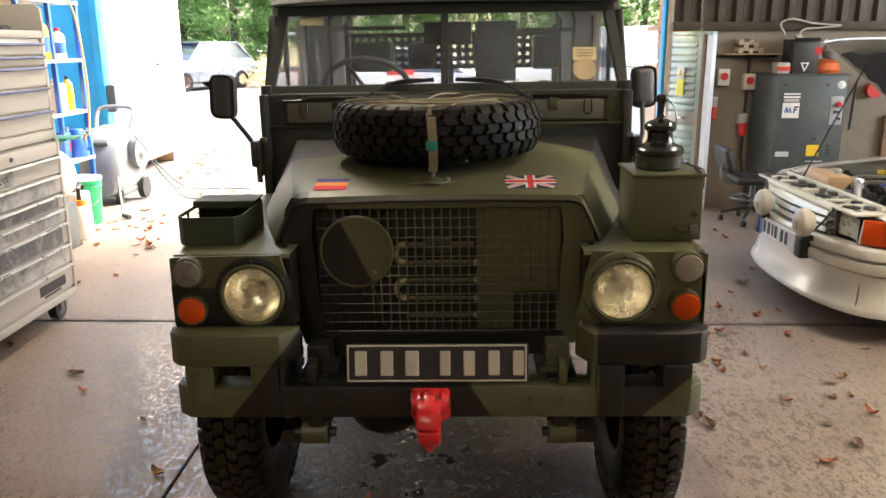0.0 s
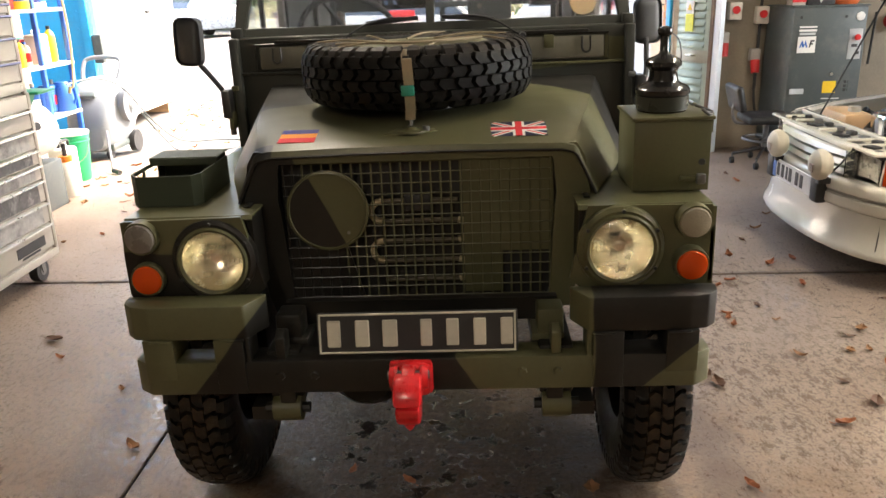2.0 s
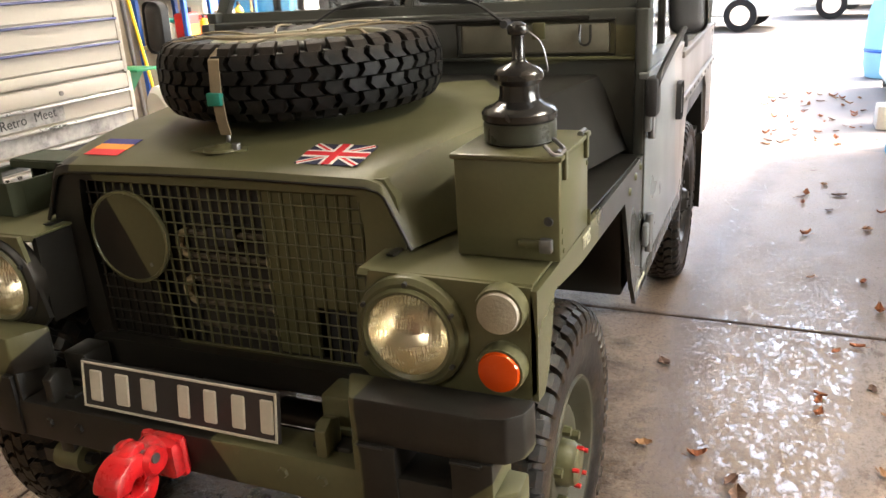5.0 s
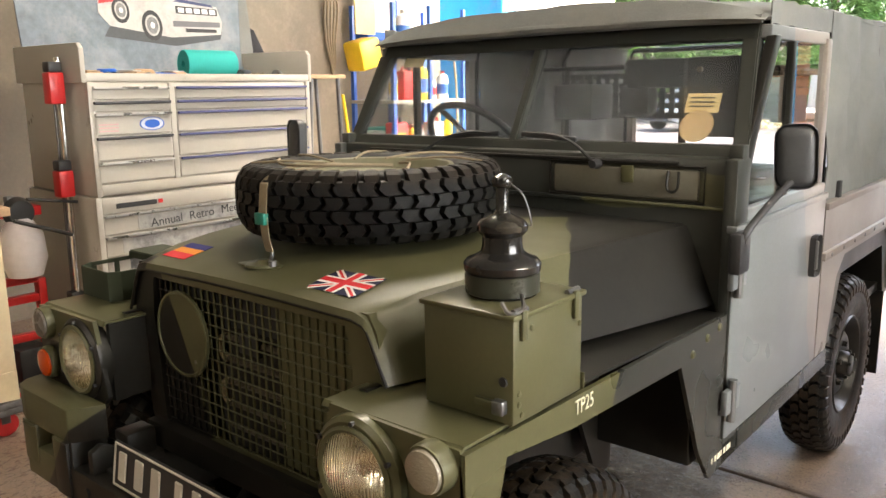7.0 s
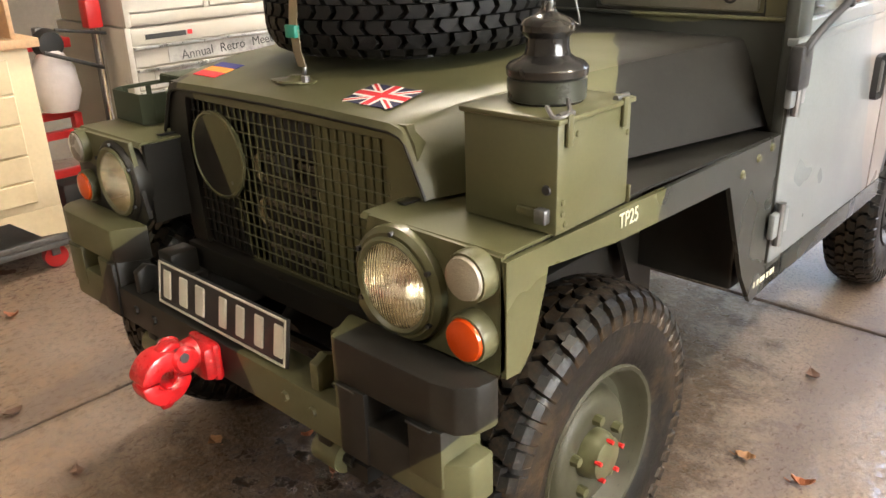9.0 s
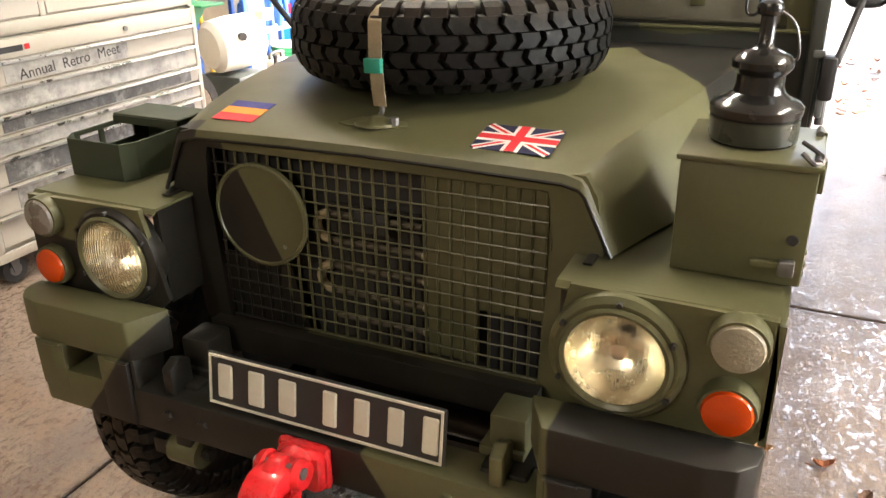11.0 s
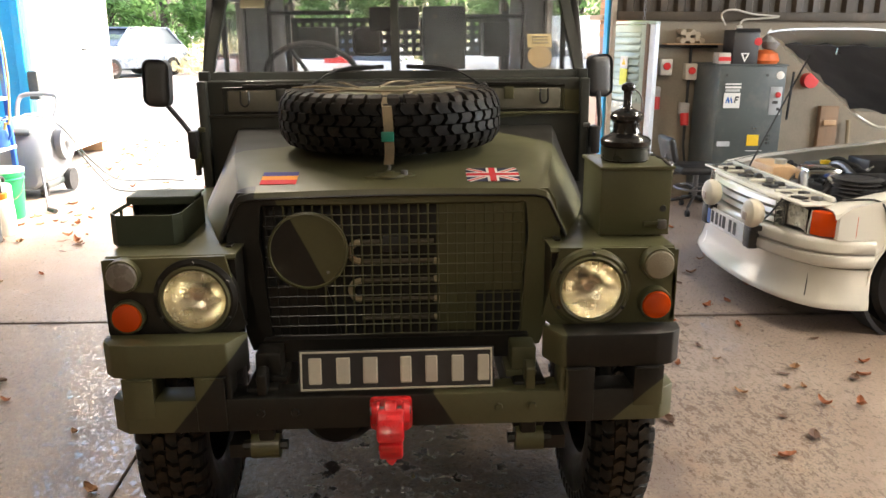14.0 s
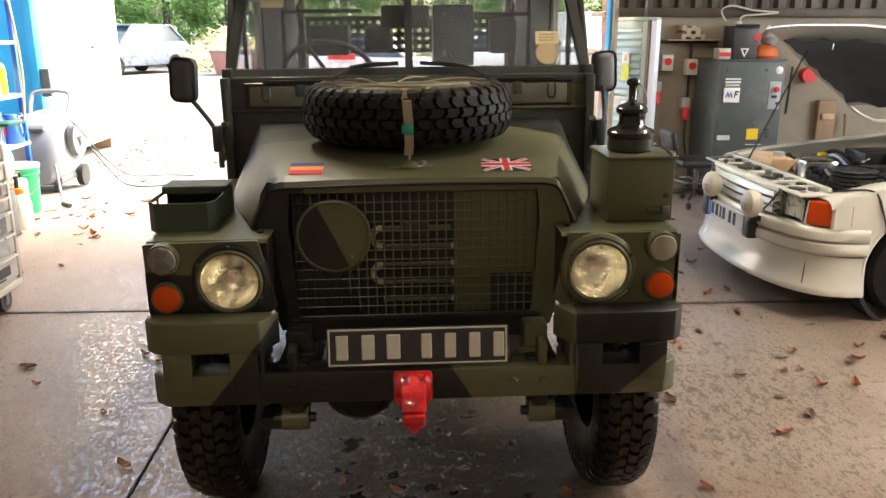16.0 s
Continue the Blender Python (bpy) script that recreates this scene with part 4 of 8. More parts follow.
part("strap_hook", T(curve([(-0.015, 2.364, 1.195), (-0.012, 2.362, 1.18), (-0.02, 2.36, 1.165), (-0.008, 2.352, 1.16), (0.004, 2.36, 1.168)]), 0.005, 8), M_STEEL, st)
part("cord", T(curve([(-0.24, 2.58, 1.386), (-0.12, 2.48, 1.392), (-0.015, 2.43, 1.392), (0.09, 2.47, 1.393), (0.19, 2.58, 1.390)]), 0.004, 6), M_STRAP, st)
for k in range(7):
    a = -0.5 + k * 0.9
    part("cord", T(curve([(-0.015 + 0.10 * math.cos(a + 0.6), 2.705 + 0.10 * math.sin(a + 0.6), 1.380), (-0.015 + 0.21 * math.cos(a + 0.2), 2.705 + 0.21 * math.sin(a + 0.2), 1.390), (-0.015 + 0.31 * math.cos(a), 2.705 + 0.31 * math.sin(a), 1.384)]), 0.0035, 6), M_STRAP, st)
ft = part("bonnet_catch", R([(0, 0.014), (0.012, 0.014), (0.02, 0.008), (0.042, 0.005), (0.045, 0.0)], (-0.01, 2.335, 1.162), (0, 0, 1), 20), M_OLIVE, BON)
cp_ = PR([(-0.075, -0.02), (-0.05, -0.028), (0.045, -0.022), (0.07, -0.008), (0.06, 0.012), (-0.04, 0.018)], 'z', 0, 0.005, 0.001)
cp_.transform(Matrix.Translation((-0.01, 2.335, 1.161)) @ pose(0, 0, 0, 10, 0, 0))
part("catch_plate", cp_, M_OLIVE, ft)
part("catch_bolt", C((0.03, 2.33, 1.16), (0.03, 2.33, 1.178), 0.01, seg=8), M_STEEL, BON)

# flag stickers
def decal(name, label, pieces, m):
    root = None
    for k, (poly, mat, h) in enumerate(pieces):
        bm = bmesh.new()
        prism(bm, poly, 'z', 0.0, 0.0012 + h)
        bm.transform(m)
        root = part(name if k == 0 else "stripe", bm, mat, LR if k == 0 else root, label if k == 0 else "")
    return root


M_FB, M_FW, M_FR = surf("flag_navy", (0.010, 0.012, 0.05), 0.75, 0, 0.1), surf("flag_white", (0.75, 0.73, 0.70), 0.7, 0, 0.08), surf("flag_red", (0.62, 0.02, 0.03), 0.75, 0, 0.1)
M_FY, M_FV = surf("flag_orange", (0.78, 0.27, 0.03), 0.75, 0, 0.1), surf("flag_violet", (0.03, 0.03, 0.20), 0.75, 0, 0.1)
fm = Matrix.Translation((0.282, 2.328, 1.1605)) @ pose(0, 0, 0, 11.3, 0, -1)
W, Hh = 0.075, 0.050
def bar(x0, y0, x1, y1, w):
    d = Vector((x1 - x0, y1 - y0)).normalized()
    n2 = Vector((-d.y, d.x)) * w / 2
    return [(x0 + n2.x, y0 + n2.y), (x0 - n2.x, y0 - n2.y), (x1 - n2.x, y1 - n2.y), (x1 + n2.x, y1 + n2.y)]
def rect(x0, x1, y0, y1):
    return [(x0, y0), (x1, y0), (x1, y1), (x0, y1)]
kx = 0.93
decal("flag_sticker", "red, white and navy crossed flag sticker", [
    (rect(-W, W, -Hh, Hh), M_FB, 0),
    (bar(-W * kx, -Hh * kx, W * kx, Hh * kx, 0.016), M_FW, 0.0003), (bar(-W * kx, Hh * kx, W * kx, -Hh * kx, 0.016), M_FW, 0.0003),
    (bar(-W * kx, -Hh * kx, W * kx, Hh * kx, 0.006), M_FR, 0.0006), (bar(-W * kx, Hh * kx, W * kx, -Hh * kx, 0.006), M_FR, 0.0006),
    (rect(-W, W, -0.016, 0.016), M_FW, 0.0009), (rect(-0.016, 0.016, -Hh, Hh), M_FW, 0.0010),
    (rect(-W, W, -0.009, 0.009), M_FR, 0.0014), (rect(-0.009, 0.009, -Hh, Hh), M_FR, 0.0016)], fm)
fm2 = Matrix.Translation((-0.322, 2.328, 1.1600)) @ pose(0, 0, 0, 11.3, 0, 0)
decal("flag_sticker", "blue, orange and red striped flag sticker", [
    (rect(-0.05, 0.05, 0.016, 0.045), M_FV, 0), (rect(-0.05, 0.05, -0.014, 0.0158), M_FY, 0), (rect(-0.05, 0.05, -0.046, -0.0142), M_FR, 0)], fm2)

# lamps
M_LENS = glass("fluted_lens", (0.98, 0.97, 0.92), 0.05)
_m, _n, _l, _p = M_LENS, M_LENS.node_tree.nodes, M_LENS.node_tree.links, M_LENS.node_tree.nodes["Principled BSDF"]
_w = _n.new("ShaderNodeTexWave")
_w.bands_direction = 'X'
_w.inputs["Scale"].default_value, _w.inputs["Distortion"].default_value = 42, 0.6
_t = _n.new("ShaderNodeTexCoord")
_l.new(_t.outputs["Object"], _w.inputs["Vector"])
bump(_n, _l, _p, _w.outputs["Fac"], 0.12, 0.004)
M_REFL = surf("lamp_reflector", (0.86, 0.81, 0.66), 0.24, 1.0, 0.10, 30, 22, 1.0)
M_SIDE = surf("frosted_side_lens", (0.26, 0.23, 0.17), 0.2, 0, 0.1, 20, 160, 0.3)


def headlamp(s, dz):
    x, y, z = s * 0.528, 2.12, 0.882 + dz
    h = part("headlamp", R([(0.090, 0.03), (0.108, 0.03), (0.112, 0.0), (0.110, -0.010), (0.100, -0.018), (0.091, -0.017), (0.087, -0.010)], (x, y, z), (0, 1, 0), 44), M_OLIVE if s > 0 else M_BLACKP, LR, "round headlamp in a painted ring")
    part("retaining_ring", R([(0.090, -0.012), (0.094, -0.021), (0.088, -0.026), (0.081, -0.021), (0.081, -0.012)], (x, y, z), (0, 1, 0), 44), M_OLIVE, h)
    part("lens", R([(0.0, -0.037), (0.028, -0.0355), (0.055, -0.031), (0.073, -0.025), (0.082, -0.020), (0.082, -0.014), (0.073, -0.019), (0.055, -0.025), (0.028, -0.0295), (0.0, -0.031)], (x, y, z), (0, 1, 0), 44), M_LENS, h).visible_shadow = False
    part("reflector", R([(0.082, -0.013), (0.076, 0.02), (0.056, 0.05), (0.028, 0.066), (0.0, 0.07)], (x, y, z), (0, 1, 0), 44), M_REFL, h)
    part("bulb_cap", R([(0.0, 0.01), (0.014, 0.012), (0.016, 0.03), (0.012, 0.06)], (x, y, z), (0, 1, 0), 16), M_CHROME, h)
    for k in range(6):
        a = math.pi * k / 3 + 0.5
        part("screw", C((x + 0.1005 * math.cos(a), y - 0.024, z + 0.1005 * math.sin(a)), (x + 0.1005 * math.cos(a), y - 0.015, z + 0.1005 * math.sin(a)), 0.005, seg=6), M_BLACKPL, h)


def round_lamp(name, label, x, z, mat, r=0.0415):
    h = part(name, R([(r * 0.9, 0.0), (r * 1.1, 0.0), (r * 1.10, -0.022), (r * 1.05, -0.034), (r * 0.95, -0.034), (r * 0.93, -0.024)], (x, 2.125, z), (0, 1, 0), 28), M_OLIVE, LR, label)
    part("lens", R([(r * 0.96, -0.026), (r * 0.95, -0.034), (r * 0.88, -0.040), (r * 0.55, -0.044), (0.0, -0.045)], (x, 2.125, z), (0, 1, 0), 28), mat, h)


for s, dz in ((-1, -0.002), (1, 0.002)):
    headlamp(s, dz)
    round_lamp("side_lamp", "round frosted white side lamp", s * 0.708, 0.951 + dz, M_SIDE if s > 0 else surf("grimy_side_lens", (0.16, 0.14, 0.12), 0.3, 0, 0.2, 20, 120, 0.3))
    round_lamp("indicator", "round orange indicator lamp", s * 0.706, 0.838 + dz, M_ORANGE)

# steel box on the right wing with a black fluted insulator on top
def wing_box():
    b = part("stowage_box", B(0.578, 0.778, 2.245, 2.47, 0.995, 1.185, 0.004), M_OLIVE, LR, "olive sheet-steel box bolted to the wing")
    part("lid", B(0.572, 0.784, 2.238, 2.476, 1.183, 1.193, 0.003), M_OLIVE, b)
    part("catch_strip", B(0.70, 0.76, 2.236, 2.246, 1.022, 1.036, 0.003), M_OLIVE, b)
    part("latch", B(0.742, 0.766, 2.228, 2.246, 1.015, 1.042, 0.004), M_STEEL, b)
    part("hole_grommet", R([(0.0, -0.001), (0.008, -0.002), (0.010, 0.002)], (0.757, 2.244, 1.072), (0, 1, 0), 12), M_BLACKPL, b)
    for y in (2.27, 2.44):
        part("hinge_strap", B(0.778, 0.786, y - 0.008, y + 0.008, 1.145, 1.197, 0.002), M_OLIVE, b)
        part("hinge_pin", C((0.774, y - 0.02, 1.196), (0.774, y + 0.02, 1.196), 0.006, seg=8), M_STEEL, b)
    part("corner_bracket", B(0.762, 0.784, 2.47, 2.474, 0.995, 1.03, 0.002), M_OLIVE, b)
    for y, z in ((2.262, 1.03), (2.262, 1.05), (2.27, 1.01), (2.30, 1.16), (2.46, 1.13), (2.455, 1.16)):
        part("rivet", R([(0.0, 0.003), (0.005, 0.002), (0.006, 0)], (0.778, y, z), (1, 0, 0), 8), M_OLIVE, b)
    ins = part("aerial_base", R([(0.0, 0.0), (0.064, 0.0), (0.067, 0.006), (0.067, 0.042), (0.071, 0.046), (0.072, 0.058), (0.066, 0.066), (0.050, 0.072), (0.040, 0.080), (0.037, 0.092), (0.037, 0.108), (0.043, 0.114), (0.047, 0.119),
                               (0.047, 0.129), (0.040, 0.138), (0.024, 0.145), (0.016, 0.149), (0.012, 0.156), (0.012, 0.196), (0.018, 0.199), (0.020, 0.208), (0.017, 0.216), (0.007, 0.221), (0.0, 0.222)], (0.672, 2.36, 1.193), (0, 0, 1), 36),
               surf("glossy_black_ceramic", (0.014, 0.013, 0.012), 0.18, 0, 0.3, 14, 60, 0.05, (0.10, 0.08, 0.05), 0.3), b, "glossy black fluted aerial base")
    part("base_band", R([(0.066, 0.004), (0.0695, 0.006), (0.0695, 0.040), (0.066, 0.042)], (0.672, 2.36, 1.193), (0, 0, 1), 36), surf("dark_green_band", (0.030, 0.032, 0.022), 0.3, 0, 0.3, 14, 60, 0.05), ins)
    part("wire", T(curve([(0.682, 2.36, 1.402), (0.712, 2.37, 1.375), (0.722, 2.38, 1.325), (0.705, 2.39, 1.322)]), 0.002, 6), M_STEEL, ins)
    part("chain", T(curve([(0.75, 2.31, 1.21), (0.78, 2.27, 1.2), (0.77, 2.245, 1.195), (0.75, 2.25, 1.21)]), 0.004, 6), M_STEEL, b)


wing_box()

# open tray on the left wing
def wing_tray():
    x0, x1, y0, y1, z0, z1 = -0.790, -0.590, 2.245, 2.52, 0.992, 1.078
    b = part("stowage_tray", PR([(x0 + 0.03, y0), (x1 - 0.02, y0), (x1, y0 + 0.03), (x1, y1), (x0, y1), (x0, y0 + 0.04)], 'z', z0 - 0.004, z0 + 0.002), M_OLIVE, LR, "open olive steel tray on the wing")
    part("tray_wall", B(x0 + 0.028, x1 - 0.018, y0, y0 + 0.004, z0, z1, 0.001, 1), M_GREEN_DK, b)
    part("tray_corner", PR([(x0 + 0.028, y0), (x0 + 0.028, y0 + 0.005), (x0 + 0.004, y0 + 0.042), (x0, y0 + 0.040)], 'z', z0, z1), M_GREEN_DK, b)
    part("tray_corner", PR([(x1 - 0.018, y0), (x1, y0 + 0.03), (x1 - 0.004, y0 + 0.032), (x1 - 0.020, y0 + 0.005)], 'z', z0, z1), M_GREEN_DK, b)
    part("tray_wall", B(x1 - 0.004, x1, y0 + 0.03, y1, z0, z1, 0.001, 1), M_GREEN_DK, b)
    part("tray_wall", B(x0 + 0.004, x1 - 0.004, y1 - 0.004, y1, z0, z1 + 0.012, 0.001, 1), M_GREEN_DK, b)
    # the outer wall has a slot cut in it
    part("tray_wall", B(x0, x0 + 0.004, y0 + 0.04, y1, z0, z0 + 0.034, 0.001, 1), M_GREEN_DK, b)
    part("tray_rim", B(x0, x0 + 0.004, y0 + 0.04, y1, z1 - 0.012, z1, 0.001, 1), M_GREEN_DK, b)
    for ya, yb_ in ((y0 + 0.04, y0 + 0.058), (y0 + 0.115, y0 + 0.13), (y1 - 0.05, y1)):
        part("tray_wall", B(x0, x0 + 0.004, ya, yb_, z0 + 0.034, z1 - 0.012), M_GREEN_DK, b)
    part("half_lid", B(x0 + 0.004, x1 + 0.004, y1 - 0.11, y1 + 0.006, z1 + 0.013, z1 + 0.018, 0.002, 1), M_GREEN_DK, b)
    part("lid_lip", B(x0 + 0.006, x1 + 0.002, y1 - 0.113, y1 - 0.110, z1 - 0.004, z1 + 0.014), M_GREEN_DK, b)
    part("rag", B(x0 + 0.05, x1 - 0.03, y0 + 0.08, y1 - 0.02, z0, z0 + 0.03, 0.014), M_DARK, b)
    part("paper", B(x0 + 0.08, x1 - 0.04, y0 + 0.09, y0 + 0.14, z0 + 0.028, z0 + 0.036, 0.003, turn=(8, 0, 5)), M_STRAP, b)


M_GREEN_DK = camo("tray_green_paint", [], (0.030, 0.040, 0.022), rough=0.6)
wing_tray()

# bulkhead, windscreen
# Black paint lifted to grey-green; the backlit haze is put into its colour.
HAZED_BLACK = (0.030, 0.032, 0.027)
M_HAZED = camo("hazed_black_paint", [], HAZED_BLACK, HAZED_BLACK, rough=0.42)
# Mirror plastic greyer than black; the glare over it is in the colour.
M_MIRROR = surf("glare_grey_mirror_plastic", (0.055, 0.057, 0.060), 0.5, 0, 0.2, 9, 90, 0.15)
M_BULK = camo("camo_bulkhead", [[(-1, 0, 0, -0.30)], [(0, 0, -1, -1.235)], [(0, 0, 1, 1.345)]], over=HAZED_BLACK, wob=0.03)
bk = part("bulkhead", B(-0.762, 0.762, 3.292, 3.38, 0.94, 1.375, 0.012), M_BULK, LR, "steel bulkhead below the windscreen")
M_FLAP = camo("dusty_flap_paint", [], (0.135, 0.128, 0.098), rough=0.45)
part("vent_flap", B(0.20, 0.66, 3.280, 3.293, 1.255, 1.340, 0.01), M_FLAP, bk)
part("vent_flap", B(-0.66, -0.20, 3.280, 3.293, 1.255, 1.340, 0.01), M_FLAP, bk)
for s in (-1, 1):
    part("flap_hinge", B(s * 0.45 - 0.02, s * 0.45 + 0.02, 3.273, 3.282, 1.295, 1.345, 0.004), M_BULK, bk)
    part("flap_frame", T([(s * 0.185, 3.286, 1.248), (s * 0.675, 3.286, 1.248), (s * 0.675, 3.286, 1.347), (s * 0.185, 3.286, 1.347)], 0.005, 6, closed=True), M_BLACKP, bk)
    part("flap_loop", T(curve([(s * 0.575, 3.274, 1.335), (s * 0.575, 3.268, 1.29), (s * 0.59, 3.266, 1.278), (s * 0.605, 3.268, 1.29), (s * 0.605, 3.274, 1.335)]), 0.004, 6), M_BLACKP, bk)
    part("pillar", B(s * 0.735, s * 0.772, 3.262, 3.36, 0.58, 1.375, 0.008), M_HAZED, bk)
part("rain_gutter", B(-0.76, 0.76, 3.275, 3.292, 1.235, 1.245, 0.003), M_BULK, bk)
part("cover_strip", B(-0.6, 0.6, 3.28, 3.292, 1.35, 1.362, 0.004), M_BLACKP, bk)


def yz(h):
    """The screen leans back a little."""
    return 3.365 + (h - 1.397) * 0.52


def hazed_glass():
    """Clear glass under a thin uneven film that imitates glare and haze."""
    m, n, l, p = nodes_of("hazed_screen_glass")
    p.inputs["Transmission Weight"].default_value, p.inputs["Roughness"].default_value = 1.0, 0.0
    film = n.new("ShaderNodeBsdfTranslucent")
    film.inputs[0].default_value = (0.76, 0.80, 0.80, 1)
    mix = n.new("ShaderNodeMixShader")
    l.new(ramp(n, l, noise_of(n, l, 3.5, 5, 0.6), [(0.3, (0.06,)), (0.75, (0.18,))]), mix.inputs[0])
    l.new(p.outputs[0], mix.inputs[1]), l.new(film.outputs[0], mix.inputs[2])
    l.new(mix.outputs[0], n["Material Output"].inputs[0])
    return m


M_SCREEN = hazed_glass()


def screen():
    zb, zt = 1.380, 1.725
    f = None
    def bar3(name, pts, d=0.045, rnd_=0.004):
        bm = bmesh.new()
        V = [[bm.verts.new((x, yz(z) + o, z)) for x, z in pts] for o in (-d / 2, d / 2)]
        n2 = len(pts)
        bm.faces.new(V[0]), bm.faces.new(V[1][::-1])
        for i in range(n2):
            bm.faces.new((V[0][i], V[0][(i + 1) % n2], V[1][(i + 1) % n2], V[1][i]))
        if rnd_:
            bmesh.ops.bevel(bm, geom=list(bm.edges), offset=rnd_, segments=2, affect='EDGES')
        return bm
    f = part("windscreen_frame", bar3("f", [(-0.765, 1.372), (0.765, 1.372), (0.762, 1.404), (-0.762, 1.404)]), M_HAZED, LR, "black painted two-pane windscreen frame")
    part("top_bar", bar3("f", [(-0.725, 1.692), (0.725, 1.692), (0.722, 1.735), (-0.722, 1.735)]), M_HAZED, f)
    for s in (-1, 1):
        part("side_bar", bar3("f", [(s * 0.765, 1.40), (s * 0.722, 1.40), (s * 0.678, 1.695), (s * 0.724, 1.695)][::s]), M_HAZED, f)
    part("centre_bar", bar3("f", [(-0.016, 1.40), (0.016, 1.40), (0.016, 1.695), (-0.016, 1.695)], 0.05), M_HAZED, f)
    for s in (-1, 1):
        p = part("pane", bar3("f", [(s * 0.016, 1.403), (s * 0.727, 1.403), (s * 0.683, 1.693), (s * 0.016, 1.693)][::s], 0.006, 0.0), M_SCREEN, f, "flat clear glass pane")
        p.visible_shadow = False
        part("bracket", B(s * 0.75 - 0.02, s * 0.75 + 0.02, 3.30, 3.345, 1.36, 1.41, 0.006), M_HAZED, f)
    # wipers
    for x0, x1, z1 in ((-0.35, -0.045, 1.418), (0.35, 0.045, 1.422)):
        p0, pm, p1 = (x0, 3.27, 1.345), ((x0 + x1) / 2 - (0.05 if x0 < 0 else -0.05), 3.30, 1.405), (x1, 3.335, z1)
        wpr = part("wiper", T(curve([p0, pm, ((pm[0] + p1[0]) / 2, 3.325, 1.425), p1]), 0.005, 6), M_BLACKPL, LR)
        part("wiper_blade", B(min(pm[0], p1[0]), max(pm[0], p1[0]), 3.328, 3.342, 1.408, 1.424, 0.003, turn=(0, (-4 if x0 < 0 else 4), 0)), M_BLACKPL, wpr)
        part("wiper_spindle", C((x0, 3.295, 1.345), (x0, 3.25, 1.345), 0.018, 0.012, 12), M_BLACKPL, wpr)
    # paper disc holder on the glass
    t = part("licence_disc", B(0.545, 0.645, yz(1.515) + 0.02, yz(1.515) + 0.022, 1.485, 1.545, turn=(-27, 0, 0)), surf("yellowed_paper", (0.66, 0.50, 0.22), 0.7, 0, 0.1), LR)
    part("disc", R([(0.0, 0.0), (0.05, 0.0), (0.05, 0.002), (0, 0.002)], (0.592, yz(1.445) + 0.022, 1.452), (0, 0.88, -0.47), 24), surf("tan_paper", (0.40, 0.27, 0.12), 0.7, 0, 0.15), t)
    for k in range(3):
        part("print_bar", B(0.56, 0.63, yz(1.505 + k * 0.012) + 0.012, yz(1.505 + k * 0.012) + 0.0145, 1.504 + k * 0.012, 1.508 + k * 0.012), M_BLACKPL, t)
    part("sticker", B(-0.63, -0.53, yz(1.67) + 0.014, yz(1.67) + 0.016, 1.65, 1.688, turn=(-27, 0, 0)), surf("yellowed_paper_b", (0.60, 0.50, 0.26), 0.7, 0, 0.1), LR)


screen()

